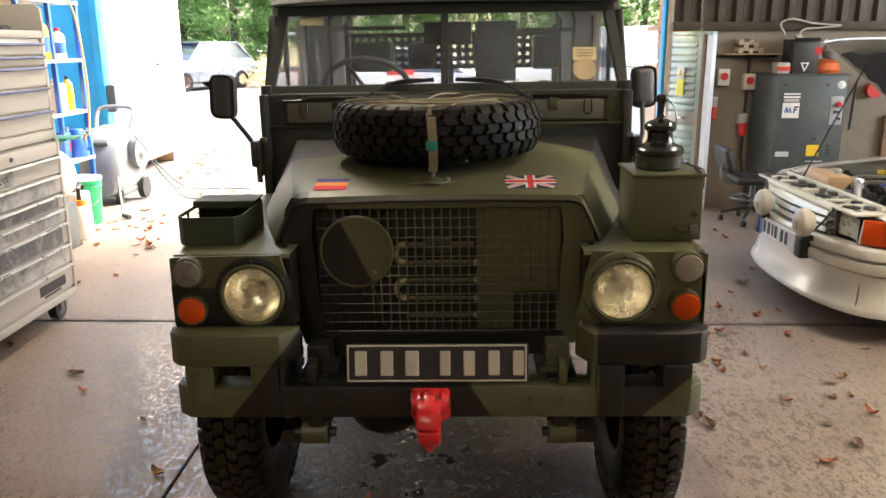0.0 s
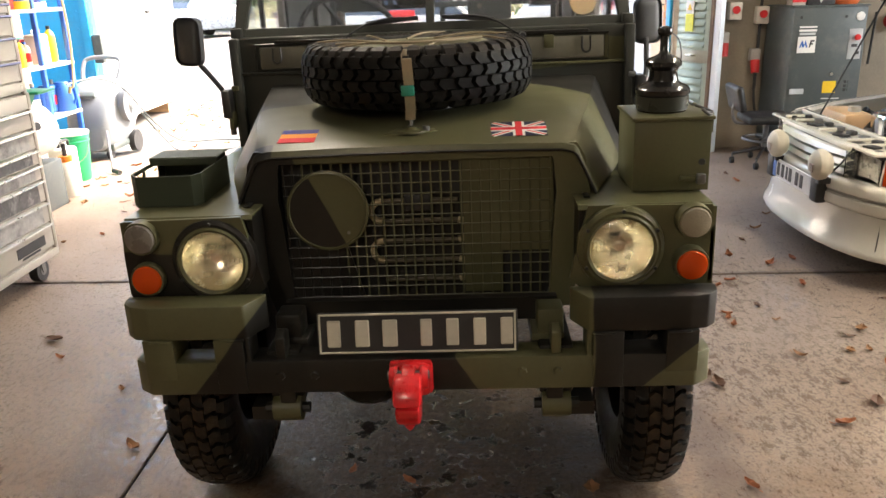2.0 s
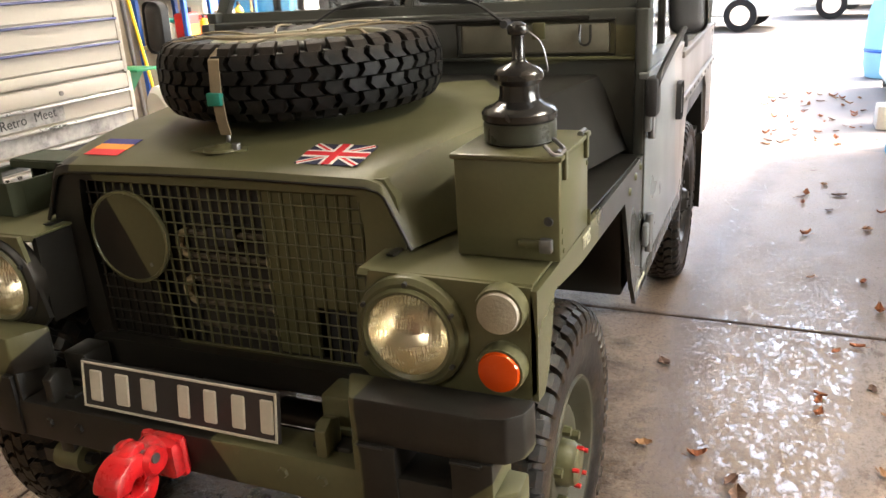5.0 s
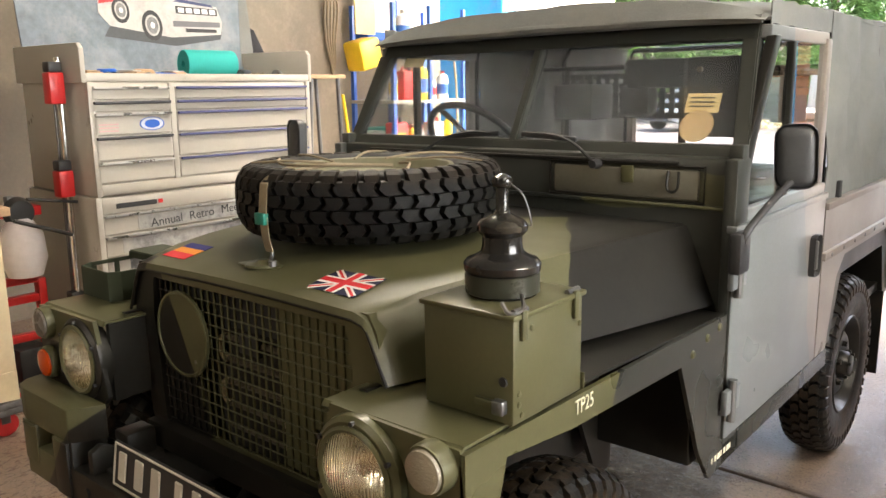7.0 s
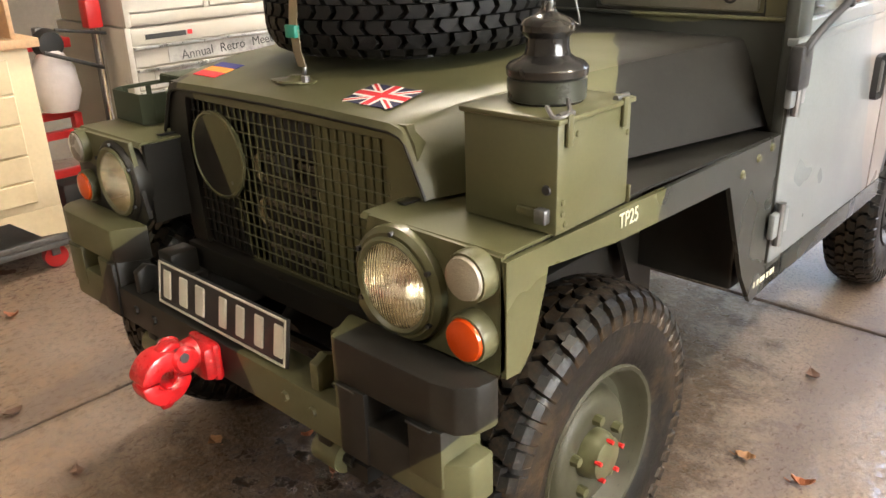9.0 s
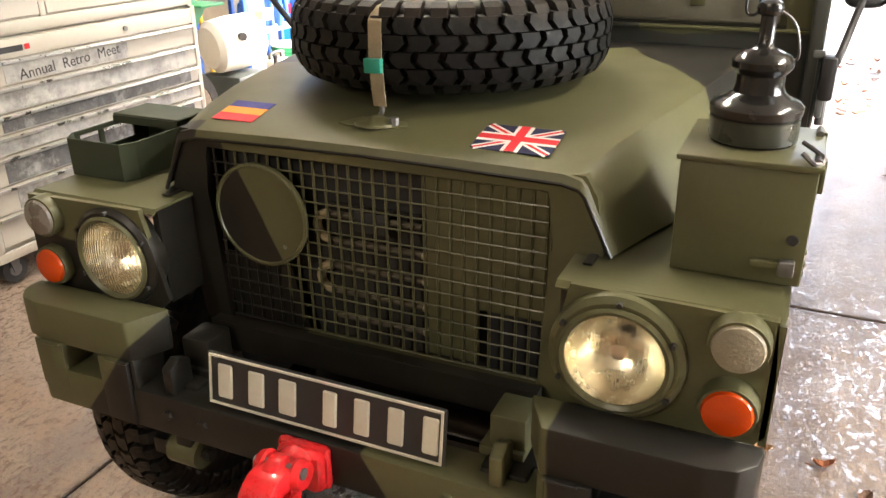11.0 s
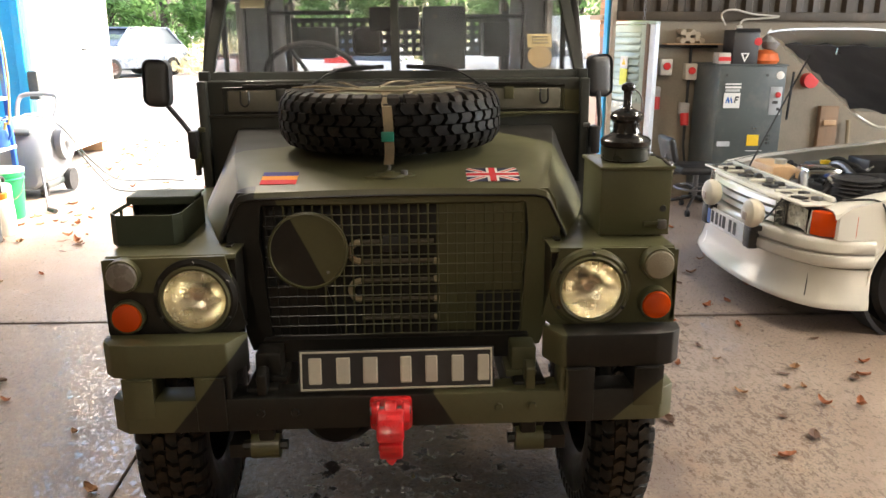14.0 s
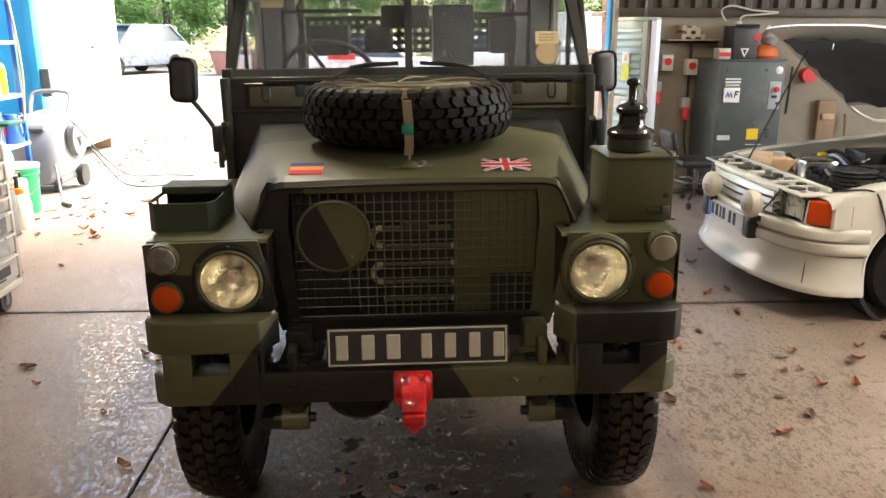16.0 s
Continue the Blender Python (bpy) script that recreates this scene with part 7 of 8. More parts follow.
part("stain_strip", B(-3.919, -3.915, 9.35, 9.65, 0.3, 3.2), surf("rust_stain", (0.66, 0.60, 0.50), 0.8, 0, 0.2, 1.5, 30, 0.05), cb)

# ---------- louvred door and the outside right ----------
ld = thing("louvred_door", (2.15, 7.75, 0), "pale green louvred steel door standing open", "door")
DM = Matrix.Translation((2.075, 8.08, 0.0)) @ pose(0, 0, 0, 0, 0, -67)   # local x runs along the leaf


def leafpart(name, bm, mat, label=""):
    bm.transform(DM)
    return part(name, bm, mat, ld, label)


LW, LH = 0.54, 1.62
leafpart("stile", B(0.0, 0.06, -0.02, 0.02, 0.02, LH, 0.004), M_GALV)
leafpart("stile", B(LW - 0.07, LW, -0.02, 0.02, 0.02, LH, 0.004), M_GALV)
leafpart("rail", B(0.06, LW - 0.07, -0.018, 0.018, 0.02, 0.10, 0.004), M_GALV)
leafpart("rail", B(0.06, LW - 0.07, -0.018, 0.018, LH - 0.07, LH, 0.004), M_GALV)
leafpart("backing", B(0.06, LW - 0.07, 0.004, 0.012, 0.1, LH - 0.07), M_GALV)
z = 0.12
while z < LH - 0.10:
    if not 0.78 < z < 0.90:
        leafpart("louvre", PR([(-0.022, z), (0.003, z + 0.012), (0.003, z + 0.055), (-0.004, z + 0.055), (-0.024, z + 0.012)], 'x', 0.07, LW - 0.08), M_GALV)
    z += 0.0665
leafpart("lock_plate", B(0.06, LW - 0.01, -0.026, -0.016, 0.79, 0.90, 0.004), surf("worn_door_metal", (0.42, 0.42, 0.36), 0.5, 0.3, 0.25), "worn lock rail")
leafpart("lever", B(0.26, 0.40, -0.055, -0.04, 0.845, 0.86, 0.004), M_CHROME)
leafpart("label_white", B(0.20, 0.31, -0.032, -0.025, 1.22, 1.33, 0.001, 1), M_FW)
leafpart("label_yellow", B(0.20, 0.31, -0.032, -0.025, 1.06, 1.215, 0.001, 1), surf("lime_yellow", (0.72, 0.72, 0.08), 0.5))
leafpart("warning_mark", PR([(0.225, 1.25), (0.285, 1.25), (0.255, 1.31)], 'y', -0.0345, -0.0325), M_YELLOW)
leafpart("jamb", B(LW + 0.005, LW + 0.045, -0.03, 0.03, 0.0, LH + 0.03, 0.004), surf("brown_jamb", (0.18, 0.12, 0.09), 0.6, 0, 0.3), "brown door jamb")
leafpart("white_edge", B(LW + 0.05, LW + 0.13, -0.02, 0.03, 0.0, LH + 0.03, 0.004), surf("pale_blue_white_paint", (0.72, 0.78, 0.86), 0.4, 0, 0.05))
leafpart("head", B(-0.02, LW + 0.13, -0.03, 0.03, LH + 0.005, LH + 0.035, 0.004), M_GALV)
cn = thing("hoist_chain", (2.22, 7.5, 1.7), "thin steel chain hanging by the door", "chain")
link = None
for k in range(24):
    m = Matrix.Translation((2.22, 7.5, 1.68 + k * 0.034)) @ pose(0, 0, 0, 90, 0, 90 * (k % 2))
    pts = [m @ Vector((0.010 * math.cos(2 * math.pi * j / 10), 0.021 * math.sin(2 * math.pi * j / 10), 0)) for j in range(10)]
    part("link", T(pts, 0.0035, 5, closed=True), M_STEEL, cn)
part("hook_cord", C((2.22, 7.5, 2.5), (2.22, 7.5, ZC + 0.05), 0.005, seg=6), M_STEEL, cn)

bp = thing("brick_pier", (2.3, 8.9, 0), "orange brick pier with timber ledges outside the opening", "pier")
M_OBRICK = surf("orange_brick", (0.52, 0.24, 0.10), 0.8, 0, 0.25, 8, 60, 0.25)
base = None
for k in range(29):
    z = 0.0 + k * 0.075
    if 0.42 < z < 0.9 or 1.2 < z < 1.5:
        continue
    for j in range(2):
        off = 0.11 * (k % 2)
        if base is None:
            base = part("brick", B(-0.1, 0.1, -0.105, 0.105, 0.0, 0.065, 0.004, 1), M_OBRICK, None)
            base.parent = bp
            base.matrix_basis = Matrix.Translation((0, -0.1 + j * 0.22, z))
        else:
            again("brick", base, bp, Matrix.Translation((0.0, -0.1 + j * 0.22, z)))
part("core", B(2.21, 2.39, 8.72, 9.12, 0.0, 2.17), surf("grey_mortar", (0.35, 0.2, 0.14), 0.9), bp)
for z in (0.92, 1.68):
    part("ledge", B(2.10, 2.42, 8.6, 9.2, z, z + 0.05, 0.006), M_WOOD, bp)
part("hanging_cup", R([(0, 0), (0.03, 0), (0.03, 0.06), (0, 0.06)], (2.12, 8.7, 0.97), (0, 0, 1), 14), M_STEEL, bp)
part("grey_cap", B(2.02, 2.5, 8.5, 9.3, 2.18, 2.24, 0.01), M_GREYMACH, bp)
fz = thing("white_freezer", (2.5, 10.4, 0), "white chest freezer against the outside wall", "freezer")
part("body", B(2.16, 2.85, 9.5, 11.2, 0.12, 1.25, 0.02), M_RENDER, fz)
part("lid", B(2.14, 2.87, 9.48, 11.22, 1.26, 1.33, 0.02), M_RENDER, fz)
for yy in (9.6, 11.05):
    part("foot", B(2.2, 2.8, yy, yy + 0.1, 0.0, 0.12, 0.01), M_STEEL, fz)
solo("concrete_block", B(1.93, 2.08, 8.62, 8.86, 0, 0.2, 0.012), surf("grey_block", (0.45, 0.43, 0.40), 0.9, 0, 0.15, 12, 60, 0.4), "grey concrete block on the ground", "block")
bn = thing("water_butt", (1.95, 11.9, 0), "faded blue plastic barrel in the yard", "barrel")
part("barrel", R([(0, 0), (0.22, 0), (0.26, 0.15), (0.27, 0.45), (0.26, 0.75), (0.22, 0.9), (0, 0.9)], (2.3, 11.9, 0), (0, 0, 1), 26), surf("faded_blue_plastic", (0.16, 0.38, 0.55), 0.5, 0, 0.1), bn)
part("hoop", R([(0.27, 0.3), (0.28, 0.32), (0.27, 0.34)], (2.3, 11.9, 0), (0, 0, 1), 26), M_BLUE2, bn)

# ---------- right wall ----------
CP = [(2.84, 7.18), (3.44, 7.16), (3.46, 7.60), (2.77, 7.60)]
cp = thing("air_compressor", (3.1, 7.4, 0), "grey-blue cabinet air compressor with yellow warning labels", "compressor")
part("cabinet", PR(CP, 'z', 0.10, 1.27, 0.008), M_GREYMACH, cp)
part("plinth", PR([(2.87, 7.22), (3.41, 7.20), (3.42, 7.58), (2.80, 7.58)], 'z', 0.0, 0.10), M_BLACKPL, cp)
part("top_lip", PR([(2.83, 7.17), (3.45, 7.15), (3.47, 7.62), (2.76, 7.62)], 'z', 1.271, 1.285, 0.003), M_GREYMACH, cp)
part("door_seam", B(2.86, 3.42, 7.166, 7.172, 0.30, 0.306), M_BLACKPL, cp)
FY = 7.168
part("name_bar", B(2.895, 3.04, FY - 0.003, FY, 1.075, 1.092), M_FW, cp)
part("name_bar", B(2.895, 3.04, FY - 0.003, FY, 1.105, 1.118), M_FW, cp)
part("name_bar", B(2.90, 3.03, FY - 0.003, FY, 1.046, 1.066), surf("pale_grey_print", (0.5, 0.5, 0.5), 0.6), cp)
lg = part("logo_plate", B(2.89, 3.04, FY - 0.004, FY, 0.90, 1.035, 0.002, 1), M_FW, cp)
part("logo_shape", PR([(2.905, 0.945), (2.925, 1.005), (2.945, 0.965), (2.955, 1.005), (2.975, 0.945), (2.962, 0.945), (2.952, 0.975), (2.942, 0.945), (2.932, 0.945), (2.924, 0.975), (2.917, 0.945)], 'y', FY - 0.006, FY - 0.004), M_PURPLE, lg)
part("logo_shape", PR([(2.985, 0.945), (2.995, 1.005), (3.03, 1.005), (3.027, 0.99), (3.005, 0.99), (3.003, 0.98), (3.02, 0.98), (3.018, 0.967), (3.0, 0.967), (2.997, 0.945)], 'y', FY - 0.006, FY - 0.004), M_BLACKPL, lg)
part("model_bar", B(2.865, 2.985, FY - 0.003, FY, 0.555, 0.60, 0.003, 1), surf("pale_grey_emblem", (0.5, 0.52, 0.54), 0.4), cp)
part("warning_label", B(3.14, 3.25, FY - 0.003, FY + 0.001, 0.56, 0.66, 0.001, 1), M_YELLOW, cp)
wl2 = part("warning_label", B(3.30, 3.375, FY - 0.003, FY + 0.001, 0.56, 0.675, 0.001, 1), M_YELLOW, cp)
for k in range(6):
    part("pictogram", B(3.312 + 0.032 * (k % 2), 3.336 + 0.032 * (k % 2), FY - 0.005, FY - 0.003, 0.573 + 0.034 * (k // 2), 0.596 + 0.034 * (k // 2)), M_BLACKPL, wl2)
part("web_bar", B(3.14, 3.38, FY - 0.003, FY, 0.51, 0.517), surf("pale_print", (0.6, 0.6, 0.6), 0.6), cp)
pn = part("control_panel", B(3.31, 3.42, FY - 0.008, FY, 0.84, 1.09, 0.003), surf("light_grey_panel", (0.36, 0.37, 0.38), 0.5), cp)
part("stop_button", R([(0, -0.03), (0.022, -0.028), (0.026, -0.015), (0.02, 0)], (3.375, FY - 0.008, 1.02), (0, 1, 0), 16), M_REDP, pn)
part("display", B(3.335, 3.385, FY - 0.011, FY - 0.008, 0.94, 0.965), M_BLACKPL, pn)
part("button", B(3.38, 3.405, FY - 0.011, FY - 0.008, 0.88, 0.905), M_BLACKPL, pn)
part("gauge", R([(0, -0.012), (0.03, -0.012), (0.036, -0.008), (0.036, 0)], (3.385, FY, 1.19), (0, 1, 0), 22), M_FW, cp)
for xx in (2.90, 3.27):
    part("latch", C((xx, FY - 0.006, 1.19), (xx, FY, 1.19), 0.012, seg=12), M_BLACKPL, cp)
part("key_lock", C((3.20, FY - 0.01, 0.72), (3.20, FY, 0.72), 0.014, seg=12), M_CHROME, cp)

ob_ = thing("oil_box", (3.05, 7.35, 1.285), "black cardboard box with a white warning triangle", "box")
part("carton", B(2.97, 3.20, 7.25, 7.50, 1.285, 1.58, 0.006), surf("black_card", (0.025, 0.022, 0.022), 0.5, 0, 0.3), ob_)
part("flap", B(2.98, 3.19, 7.22, 7.26, 1.57, 1.585, 0.002, turn=(30, 0, 0)), M_BLACKPL, ob_)
part("triangle", PR([(3.04, 1.38), (3.12, 1.38), (3.08, 1.30)], 'y', 7.247, 7.2495), M_FW, ob_)
part("triangle_core", PR([(3.06, 1.37), (3.10, 1.37), (3.08, 1.325)], 'y', 7.2455, 7.247), M_BLACKPL, ob_)
part("round_sticker", R([(0, -0.002), (0.035, -0.002), (0.035, 0)], (3.19, 7.249, 1.48), (0, 1, 0), 18), M_REDP, ob_)
og = thing("orange_bag", (3.32, 7.35, 1.285), "crumpled clear bag with an orange bundle on the compressor", "bag")
part("bundle", R([(0, 0), (0.11, 0.0), (0.13, 0.03), (0.11, 0.09), (0.05, 0.12), (0, 0.125)], (3.31, 7.36, 1.285), (0, 0, 1), 16), surf("orange_bundle", (0.62, 0.13, 0.03), 0.5, 0, 0.3, 10, 30, 0.5), og)
part("film", R([(0, 0.12), (0.06, 0.13), (0.09, 0.19), (0.05, 0.25), (0, 0.26)], (3.33, 7.36, 1.285), (0.1, 0, 1), 14), surf("grey_film", (0.30, 0.29, 0.28), 0.25, 0, 0.3, 10, 30, 0.5), og)
sg = thing("white_carton", (2.92, 7.35, 1.285), "small white carton on the compressor", "carton")
part("carton", B(2.85, 2.96, 7.26, 7.4, 1.285, 1.38, 0.004), M_WHITE, sg)
part("band", B(2.849, 2.961, 7.255, 7.27, 1.31, 1.345), M_REDP, sg)


def wall_electrics():
    e = thing("wall_conduit", (2.6, 7.62, 1.4), "grey conduit with red sockets along the block wall", "conduit")
    part("pipe", T([(2.36, 7.625, 0.45), (2.36, 7.625, 1.40), (2.39, 7.625, 1.43), (2.97, 7.625, 1.43)], 0.014, 8), M_BLACKPL, e)
    part("pipe", T([(2.72, 7.625, 1.43), (2.72, 7.625, 0.55)], 0.014, 8), M_BLACKPL, e)
    for x, z in ((2.48, 1.24), (2.72, 1.20)):
        s = part("switch_box", B(x - 0.055, x + 0.055, 7.56, 7.648, z - 0.075, z + 0.075, 0.01), surf("dirty_white_plastic", (0.62, 0.58, 0.5), 0.5), e)
        part("rotary_switch", C((x, 7.545, z + 0.01), (x, 7.56, z + 0.01), 0.034, seg=18), M_REDP, s)
    for x, z in ((2.40, 0.93), (2.69, 0.78)):
        s = part("socket", B(x - 0.045, x + 0.045, 7.57, 7.648, z + 0.02, z + 0.13, 0.012), surf("grey_socket", (0.42, 0.4, 0.38), 0.5), e)
        part("red_plug", C((x, 7.58, z + 0.03), (x, 7.55, z - 0.08), 0.042, 0.036, 16), M_REDP, s)
    part("cable", T(curve([(2.69, 7.55, 0.70), (2.70, 7.56, 0.5), (2.75, 7.58, 0.3), (2.86, 7.6, 0.15)]), 0.012, 8), M_BLACKPL, e)


wall_electrics()
rb = thing("rag_bundle", (2.72, 7.55, 1.74), "bundle of pale gloves and tubes on the wall ledge", "bundle")
for k in range(9):
    part("tube_end", C((2.60 + 0.045 * (k % 5), 7.52, 1.48 + 0.055 * (k // 5) + 0.02 * (k % 2)), (2.60 + 0.045 * (k % 5), 7.645, 1.49 + 0.055 * (k // 5) + 0.02 * (k % 2)), 0.026, seg=12), surf("dusty_pale_card", (0.40, 0.33, 0.25), 0.8), rb)
part("ledge", B(2.45, 3.0, 7.50, 7.648, 1.445, 1.455), M_WOOD, rb)
wc = thing("white_cable", (3.2, 7.5, 1.7), "white extension lead looped over the rail", "cable")
part("lead", T(curve([(3.0, 7.56, 1.62), (2.95, 7.55, 1.72), (3.05, 7.54, 1.76), (3.25, 7.55, 1.72), (3.5, 7.56, 1.70), (3.3, 7.56, 1.68), (3.15, 7.55, 1.66), (3.12, 7.54, 1.55)]), 0.009, 8), M_WHITE, wc)
part("blue_plug", B(3.08, 3.15, 7.52, 7.57, 1.50, 1.56, 0.01), M_PURPLE, wc)
part("white_plug", B(3.09, 3.15, 7.52, 7.57, 1.565, 1.62, 0.01), M_WHITE, wc)
rl = thing("red_hose_reel", (3.85, 7.6, 1.1), "red hose reel on the wall behind the car", "hose reel")
part("drum", C((3.88, 7.56, 1.12), (3.88, 7.645, 1.12), 0.07, seg=24), M_REDP, rl)
part("tail", C((3.72, 7.6, 1.2), (3.70, 7.6, 0.75), 0.012, seg=8), M_BLACKPL, rl)
pk = thing("timber_plank", (4.3, 7.55, 0), "brown plank standing against the wall", "plank")
part("board", B(4.02, 4.20, 7.58, 7.64, 0.0, 0.88, 0.004), surf("brown_board", (0.24, 0.15, 0.09), 0.7, 0, 0.25, 4, 40, 0.2, stretch=(6, 6, 1)), pk)
part("batten", B(4.05, 4.17, 7.55, 7.578, 0.7, 0.75, 0.003), M_WOOD, pk)
gb = thing("gas_pipework", (4.6, 7.5, 0.4), "brown pipes and a blue can along the wall", "pipework")
part("pipe", T(curve([(4.3, 7.58, 0.75), (4.35, 7.57, 0.4), (4.6, 7.57, 0.36), (5.0, 7.57, 0.36)]), 0.02, 8), M_STRAP, gb)
part("blue_can", C((4.55, 7.4, 0.0), (4.55, 7.4, 0.35), 0.12, seg=20), M_BLUE2, gb)


def chair():
    x, y = 2.62, 6.95
    c = thing("workshop_chair", (x, y, 0), "low black padded workshop chair on castors", "chair")
    part("seat", B(x - 0.2, x + 0.2, y - 0.19, y + 0.19, 0.36, 0.43, 0.03, 3), M_BLACKPL, c)
    part("backrest", B(x - 0.30, x - 0.24, y - 0.17, y + 0.19, 0.46, 0.68, 0.028, 3, turn=(0, -14, 0)), M_BLACKPL, c)
    part("back_bar", T(curve([(x - 0.1, y, 0.35), (x - 0.25, y, 0.36), (x - 0.29, y, 0.45), (x - 0.27, y, 0.55)]), 0.014, 8), M_STEEL, c)
    part("column", C((x, y, 0.12), (x, y, 0.36), 0.024, seg=12), M_STEEL, c)
    part("foot_ring", T([(x + 0.18 * math.cos(2 * math.pi * k / 24), y + 0.18 * math.sin(2 * math.pi * k / 24), 0.22) for k in range(24)], 0.011, 8, closed=True), M_STEEL, c)
    for k in range(5):
        a = 2 * math.pi * k / 5 + 0.4
        e = (x + 0.25 * math.cos(a), y + 0.25 * math.sin(a), 0.085)
        part("foot", C((x, y, 0.14), e, 0.016, 0.012, 8), M_BLACKPL, c)
        part("castor", C((e[0] - 0.015, e[1], 0.028), (e[0] + 0.015, e[1], 0.028), 0.028, seg=12), M_BLACKPL, c)
        part("stem", C((e[0], e[1], 0.05), (e[0], e[1], 0.09), 0.008, seg=6), M_STEEL, c)
        part("spoke", C((x, y, 0.22), (x + 0.18 * math.cos(a), y + 0.18 * math.sin(a), 0.22), 0.007, seg=6), M_STEEL, c)


chair()

# ---------- white car, bonnet up ----------
def white_car():
    c = thing("white_car", (2.06, 4.68, 0), "white hatchback with its bonnet raised over the engine", "car", turn=(0, 0, 1.0))
    HOME[c] = Matrix()
    HL = glass("headlamp_glass", (0.97, 0.97, 0.93), 0.08)
    M_BOWL = surf("lamp_bowl", (0.62, 0.60, 0.54), 0.30, 0.5, 0.25, 30, 90, 0.3)
    HWD = 0.775
    AX, AR = 0.69, 0.335       # the front wheel and its arch

    def plan(inset=0.0):
        """The nose from above, from the near arch round to the far one: points with their outward directions."""
        half = [(-0.055, 0.0), (-0.053, 0.12), (-0.046, 0.24), (-0.030, 0.36), (-0.004, 0.48), (0.035, 0.59), (0.075, 0.665), (0.125, 0.722), (0.19, 0.757), (0.28, HWD), (AX - AR + 0.01, HWD + 0.004)]
        pts = [Vector((x, -y)) for x, y in half[::-1]] + [Vector((x, y)) for x, y in half[1:]]
        out = []
        for i, q in enumerate(pts):
            d = pts[min(i + 1, len(pts) - 1)] - pts[max(i - 1, 0)]
            nrm = Vector((-d.y, d.x)).normalized()
            out.append((q, nrm))
        return out

    def band(name, prof, mat, parent=None, lift=0.0):
        bm = bmesh.new()
        secs = []
        for q, nrm in plan():
            # the lower lip sweeps up and in a little towards the arches
            k = max(0.0, (q.x - 0.05) / 0.35)
            secs.append([(q.x + nrm.x * dx * (1 - 0.55 * k), q.y + nrm.y * dx * (1 - 0.55 * k), z + lift * k) for dx, z in prof])
        loft(bm, secs)
        return part(name, bm, mat, parent or c, smooth=50)

    bmp = band("bumper", [(-0.06, 0.530), (0.004, 0.530), (0.018, 0.524), (0.024, 0.506), (0.024, 0.468), (0.012, 0.462), (0.012, 0.450), (0.024, 0.444), (0.026, 0.402), (0.018, 0.386), (0.0, 0.380), (-0.06, 0.380)], M_CARWHITE)
    band("rubbing_groove", [(0.0, 0.462), (0.0145, 0.461), (0.0145, 0.451), (0.0, 0.450)], surf("grey_groove", (0.28, 0.27, 0.24), 0.6), bmp)
    spo = band("front_spoiler", [(-0.06, 0.379), (0.000, 0.379), (0.004, 0.350), (0.010, 0.300), (0.020, 0.245), (0.040, 0.205), (0.048, 0.185), (0.044, 0.168), (0.020, 0.160), (-0.06, 0.160)], M_CARWHITE, None, -0.01)
    for s in (-1, 1):
        # side: a wing whose arch lip stands proud
        arch = [(AX + AR * math.cos(a), 0.285 + AR * math.sin(a)) for a in [math.pi * k / 14 for k in range(15)]]
        poly = [(0.16, 0.532), (0.16, 0.66), (0.22, 0.705), (0.42, 0.745), (0.75, 0.785), (1.10, 0.82), (1.42, 0.86), (1.42, 0.24), (AX + AR, 0.24)] + arch[1:-1] + [(AX - AR + 0.012, 0.38), (AX - AR + 0.012, 0.532)]
        w = part("wing", PR(poly, 'y', s * (HWD - 0.03), s * (HWD + 0.002)), M_CARWHITE, c)
        part("arch_lip", T([(AX + (AR + 0.004) * math.cos(a), s * (HWD - 0.001), 0.285 + (AR + 0.004) * math.sin(a)) for a in [math.pi * k / 20 for k in range(21)]], 0.011, 8), M_CARWHITE, w)
        part("arch_liner", R([(AR + 0.012, -0.09), (AR + 0.012, 0.09), (AR - 0.01, 0.09), (AR - 0.01, -0.09), (AR + 0.012, -0.09)], (AX, s * 0.66, 0.285), (0, 1, 0), 30), M_BLACKPL, w)
        top = sheet(bmesh.new(), [[(x, s * yy, z + dz) for yy, dz in ((0.63, 0.006), (0.68, 0.012), (0.735, 0.008), (0.765, -0.008), (0.776, -0.03))] for x, z in ((0.14, 0.672), (0.19, 0.690), (0.42, 0.745), (0.75, 0.785), (1.10, 0.82), (1.42, 0.86))], 0.008)
        part("wing_top", top, M_CARWHITE, w)
        part("inner_wing", B(0.25, 1.4, s * 0.58, s * 0.635, 0.30, 0.68, 0.02), M_CARWHITE, w)
        # lamps wrap round the corner
        il = part("indicator", PR([(0.070, s * 0.660), (0.110, s * 0.712), (0.165, s * 0.752), (0.265, s * 0.780), (0.265, s * 0.70), (0.16, s * 0.62), (0.10, s * 0.62)][::s], 'z', 0.538, 0.668, 0.010), M_ORANGE, c, "orange wrap-round indicator")
        part("indicator_rib", T([(0.065, s * 0.654, 0.54), (0.068, s * 0.656, 0.60), (0.078, s * 0.655, 0.668)], 0.005, 6), M_CARWHITE, il)
        hl = part("headlamp", sheet(bmesh.new(), [[(0.040 + 0.05 * math.cos((yy - 0.53) * 9), s * yy, z) for z in (0.545, 0.60, 0.66)] for yy in (0.43, 0.47, 0.51, 0.55, 0.59, 0.63)], 0.004), M_BOWL, c, "clear ribbed headlamp")
        part("lens", PR([(-0.008, s * 0.425), (0.020, s * 0.52), (0.052, s * 0.61), (0.062, s * 0.648), (0.070, s * 0.648), (0.060, s * 0.61), (0.028, s * 0.52), (0.0, s * 0.425)][::s], 'z', 0.538, 0.672), HL, hl).visible_shadow = False
